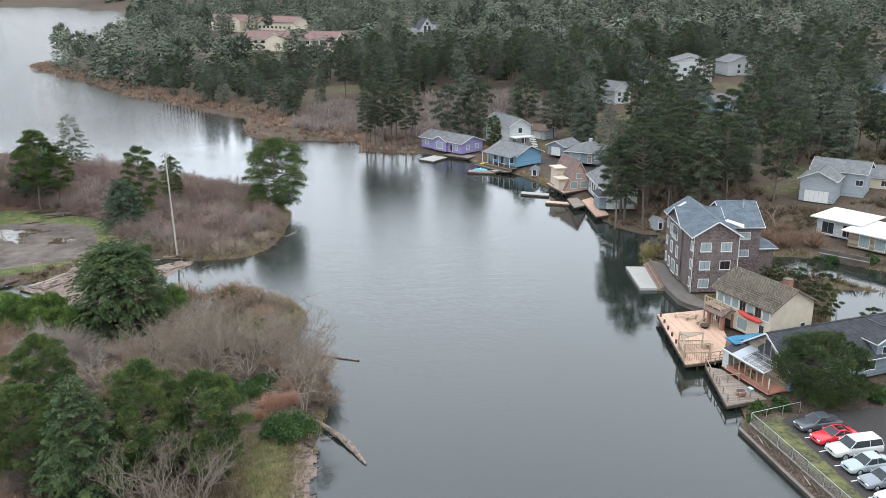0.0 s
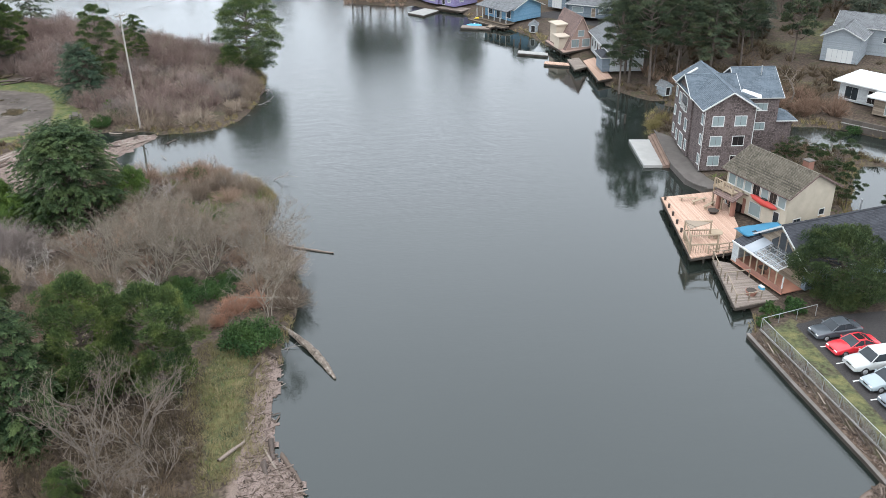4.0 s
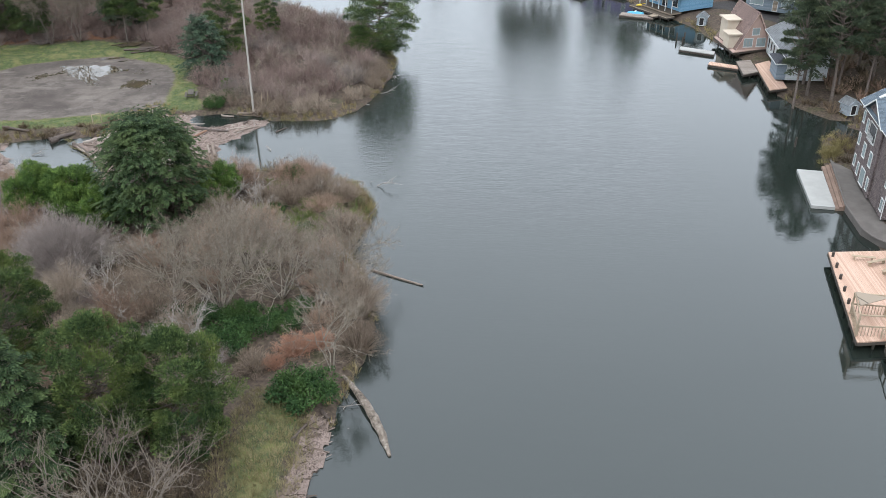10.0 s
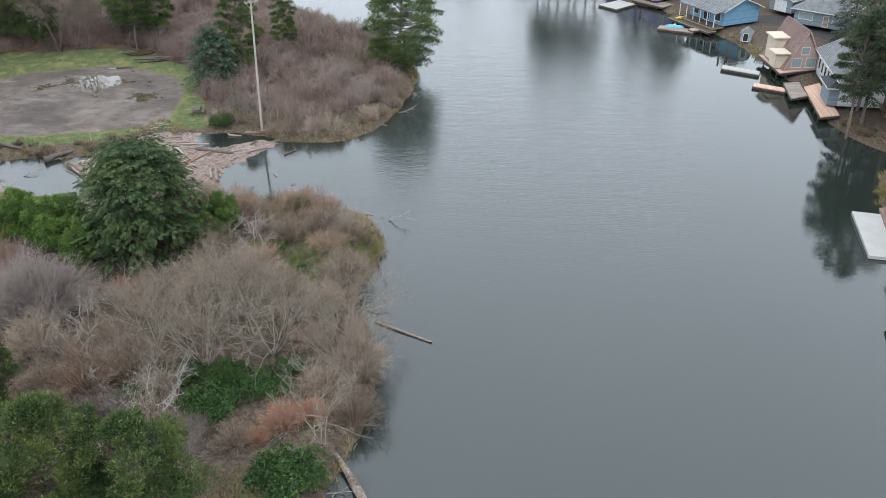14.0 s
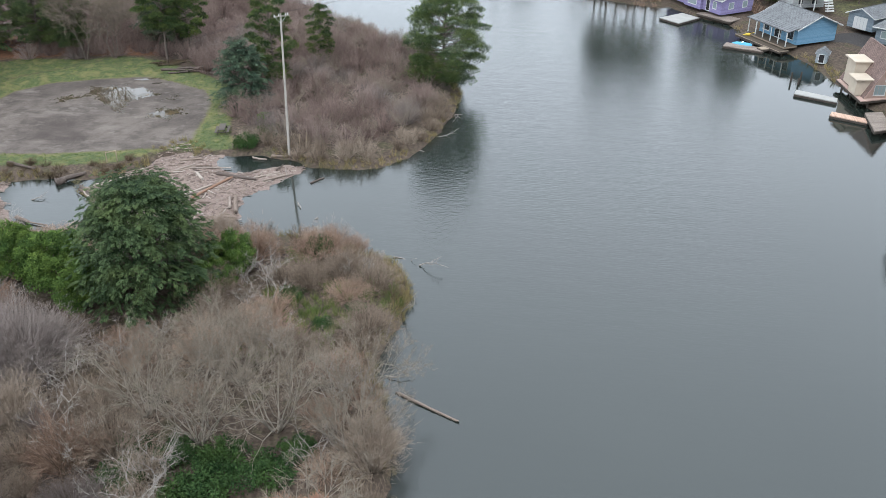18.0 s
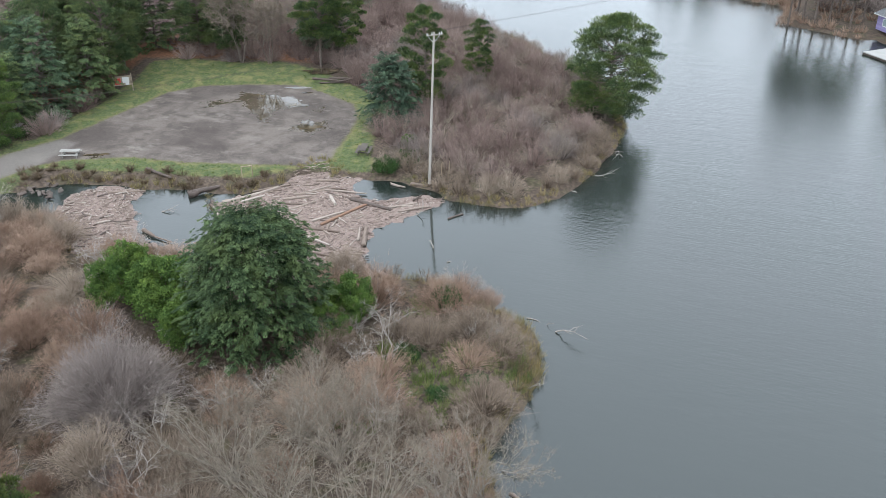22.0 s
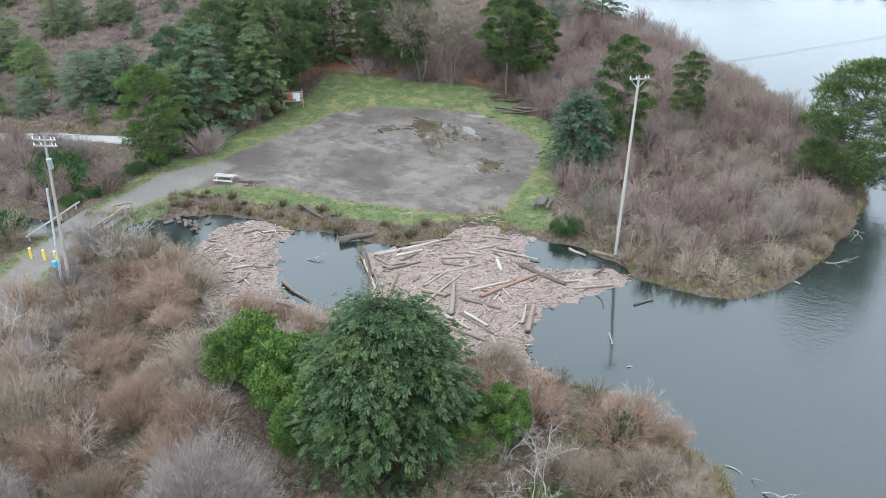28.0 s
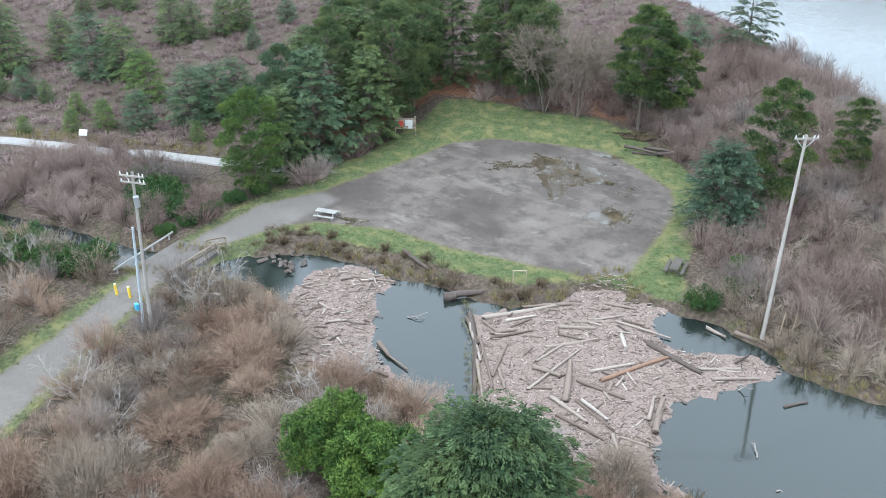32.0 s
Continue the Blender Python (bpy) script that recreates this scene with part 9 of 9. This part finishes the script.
log(-62.7, 131.9, -58.6, 131.0, 0.22, 2, "drift_dark", max(ground_z(-62.7, 131.9), ground_z(-58.6, 131.0)) + 0.08, 3, label="rotting reddish log on the grass bank")
r_ = np.random.default_rng(77)
for outline, n, lo, hi in ((RAFT_W, 90, 0.5, 1.9), (RAFT_E, 75, 0.7, 2.4)):
    poly = np.array(outline)
    while n:
        x, y = r_.uniform(*poly[:, 0][[poly[:, 0].argmin(), poly[:, 0].argmax()]]), r_.uniform(poly[:, 1].min(), poly[:, 1].max())
        if signed(np.array([x]), np.array([y]), outline)[0] < 0.5:
            continue
        a, L = r_.normal(0.75, 0.8), r_.uniform(lo, hi) * r_.uniform(0.5, 1)
        log(x - L / 2 * math.cos(a), y - L / 2 * math.sin(a), x + L / 2 * math.cos(a), y + L / 2 * math.sin(a), 0.05 + 0.035 * L * r_.uniform(0.5, 1.3), int(r_.integers(0, 5)), "drift" if r_.uniform() < 0.85 else "drift_dark", label="small driftwood log in the floating mat")
        n -= 1
# the spit's own shore
bm = bmesh.new()
r0 = np.random.default_rng(5)
rings = []
for i in range(17):
    u = i / 16
    c = Vector((-7.9 + 4.7 * u + 0.5 * math.sin(u * 3.1), 79.6 - 8.9 * u, 0.42 - 0.34 * u))
    rad = (0.15 + 0.24 * math.sin(u * 2.6)) * (1 - 0.55 * u ** 4)
    rings.append([bm.verts.new(c + rad * (1 + 0.22 * float(r0.normal()) * 0.5) * (Vector((0.88, 0.47, 0)) * math.cos(a) + Vector((0, 0, 0.8)) * math.sin(a))) for a in (2 * math.pi * k / 10 for k in range(10))])
for a, b in zip(rings, rings[1:]):
    for k in range(10):
        bm.faces.new((a[k], a[(k + 1) % 10], b[(k + 1) % 10], b[k]))
bm.faces.new(rings[0][::-1])
bm.faces.new(rings[-1])
bmesh.ops.recalc_face_normals(bm, faces=bm.faces)
ml = Mat("mottled_log", 0.9, 0, 0.2)
n1, n2 = ml.noise(4.0, 6, 0.7), ml.noise(1.2, 4)
ml.color(ml.ramp(ml.math("ADD", ml.math("MULTIPLY", n1, 0.7), ml.math("MULTIPLY", n2, 0.3)), [(0.38, (0.05, 0.04, 0.032)), (0.52, (0.16, 0.13, 0.105)), (0.68, (0.33, 0.295, 0.26))])).bump(n1, 0.8, 0.06)
tagged(part("driftwood_log", bm, ml.m), "long mottled grey log reaching into the lake", "log", "driftwood logs")
log(-7.8, 97.3, -2.5, 94.6, 0.13, 1, "drift", 0.08, 0.0, label="thin dead branch reaching over the water")
log(-7.6, 61.1, -6.1, 57.5, 0.2, 0, label="pale driftwood log on the beach")
log(-9.0, 61.9, -7.6, 58.4, 0.13, 1, label="pale driftwood log on the beach", z=0.4)
log(-8.9, 60.2, -8.6, 58.4, 0.24, 2, "drift_dark", 0.45, label="dark stump log on the beach")
log(-12.2, 60.2, -10.4, 62.1, 0.16, 4, label="pale driftwood log on the grass", z=1.0)
log(-10.5, 71.4, -9.7, 73.1, 0.14, 3, "drift_dark", label="rotting brown log at the edge of the grass", z=ground_z(-10.1, 72.2) + 0.1)
log(-8.45, 63.1, -8.2, 60.6, 0.22, 2, "drift_dark", 0.2, label="wet dark log on the beach")
log(-9.0, 75.2, -8.2, 74.2, 0.14, 2, "drift_dark", 0.4, label="dark driftwood log on the beach")
for k, (x, y) in enumerate([(-9.3, 66.4), (-10.2, 64.6), (-9.4, 69.8), (-9.6, 67.7), (-9.2, 62.6)]):
    log(x - 0.3, y - 0.6, x + 0.35, y + 0.6, 0.05, k, label="small driftwood stick on the beach", z=max(ground_z(x, y), 0.05) + 0.08)
for k in range(16):
    y = 69.5 - 1.25 * k
    x = 35.55 + (70 - y) * 0.09
    log(x - 0.1, y - 0.9, x + 0.15, y + 0.8, 0.035 + 0.02 * (k % 3), k, "drift" if k % 3 == 1 else "drift_dark", 0.75, label="driftwood stick behind the seawall")

for k, (ax, ay, bx, by) in enumerate([(-57.6, 166.4, -52.8, 168.4), (-56.2, 167.2, -51.8, 169.6), (-57.0, 168.2, -53.0, 169.4), (-55.2, 168.8, -51.6, 168.6), (-54.6, 167.0, -52.2, 170.2), (-58.8, 166.6, -55.0, 167.0)]):
    log(ax, ay, bx, by, 0.13 + 0.03 * (k % 3), k, "drift_dark", 1.0 + 0.09 * k, label="dark weathered log heaped on the grass")


def dead_branch(x, y, yaw, size, seed, z=0.05):
    r0 = np.random.default_rng(seed)
    bm = bmesh.new()
    p = Vector((0, 0, 0))
    main = [p.copy()]
    d = Vector((1, 0, 0.15))
    for k in range(5):
        d = (d + Vector(r0.normal(size=3) * 0.3)).normalized()
        p = p + d * size / 5
        main.append(p.copy())
        if k > 0:
            e = (d + Vector(r0.normal(size=3) * 0.8)).normalized()
            tube([p, p + e * size * 0.2, p + (e + d * 0.4) * size * 0.32], [0.03, 0.022, 0.01], 4, bm)
    tube(main, [0.07, 0.06, 0.05, 0.04, 0.03, 0.012], 5, bm)
    ob = part("dead_branch", bm, M["pale_twig"], at=pose(x, y, z, 0, 0, yaw))
    return tagged(ob, "bare bleached branch lying in the water", "branch", "dead branches")


for k, (x, y, yw, s) in enumerate([(-10.0, 108.6, -20, 3.6), (-9.6, 117.0, 20, 2.6), (-12.5, 118.2, 40, 2.4), (-8.4, 76.2, -40, 2.0), (-8.2, 75.0, -70, 1.6), (-29.0, 133.4, 30, 1.6), (-22.5, 125.0, 60, 1.4), (-55.5, 124.6, 10, 1.5), (-24.8, 127.2, 100, 1.2),
                                    (-10.4, 104.4, -30, 2.2), (-9.0, 99.2, -10, 1.8), (-13.0, 150.0, -10, 2.2), (-12.0, 158.0, -30, 2.4), (-14.6, 145.0, -30, 2.0)]):
    dead_branch(x, y, yw, s, 60 + k)
# grey slabs and roots at the head of the cove
for k in range(22):
    r1_, r2_ = r_.uniform(), r_.uniform()
    x, y = -73.2 + 4.6 * r1_, 122.6 + 3.2 * r2_ + 0.4 * r1_
    ob = part("rubble_slab", box(0.4 + 0.9 * r_.uniform() ** 2, 0.25 + 0.3 * r_.uniform(), 0.16, None, 0.05), M["drift_dark"] if k % 4 else M["grey_plank"], at=pose(x, y, -0.02 + 0.2 * r_.uniform(), 25 * r_.normal(), 20 * r_.normal(), 180 * r_.uniform()))
    tagged(ob, "dark broken slab at the water's edge", "rubble", "rubble slabs")
for k in range(7):
    log(-58 + 1.2 * k - 33, 171 + 0.3 * k - 0, -57 + 1.2 * k - 31, 170 + 0.2 * k, 0.09, k, "drift_dark", ground_z(-90 + 1.2 * k, 171) + 0.1, label="fallen dead limb under the pines", group="fallen limbs", name="fallen_limb")
for k in range(9):
    x, y = -52.5 + 0.75 * k, 168.6 - 0.28 * k
    log(x - 1.6, y - 0.5 + 0.12 * (k % 3), x + 1.5, y + 0.5, 0.09, k, "drift_dark", ground_z(x, y) + 0.12 + 0.06 * (k % 2), label="dead limb in a brush pile on the grass", group="brush pile", name="fallen_limb")
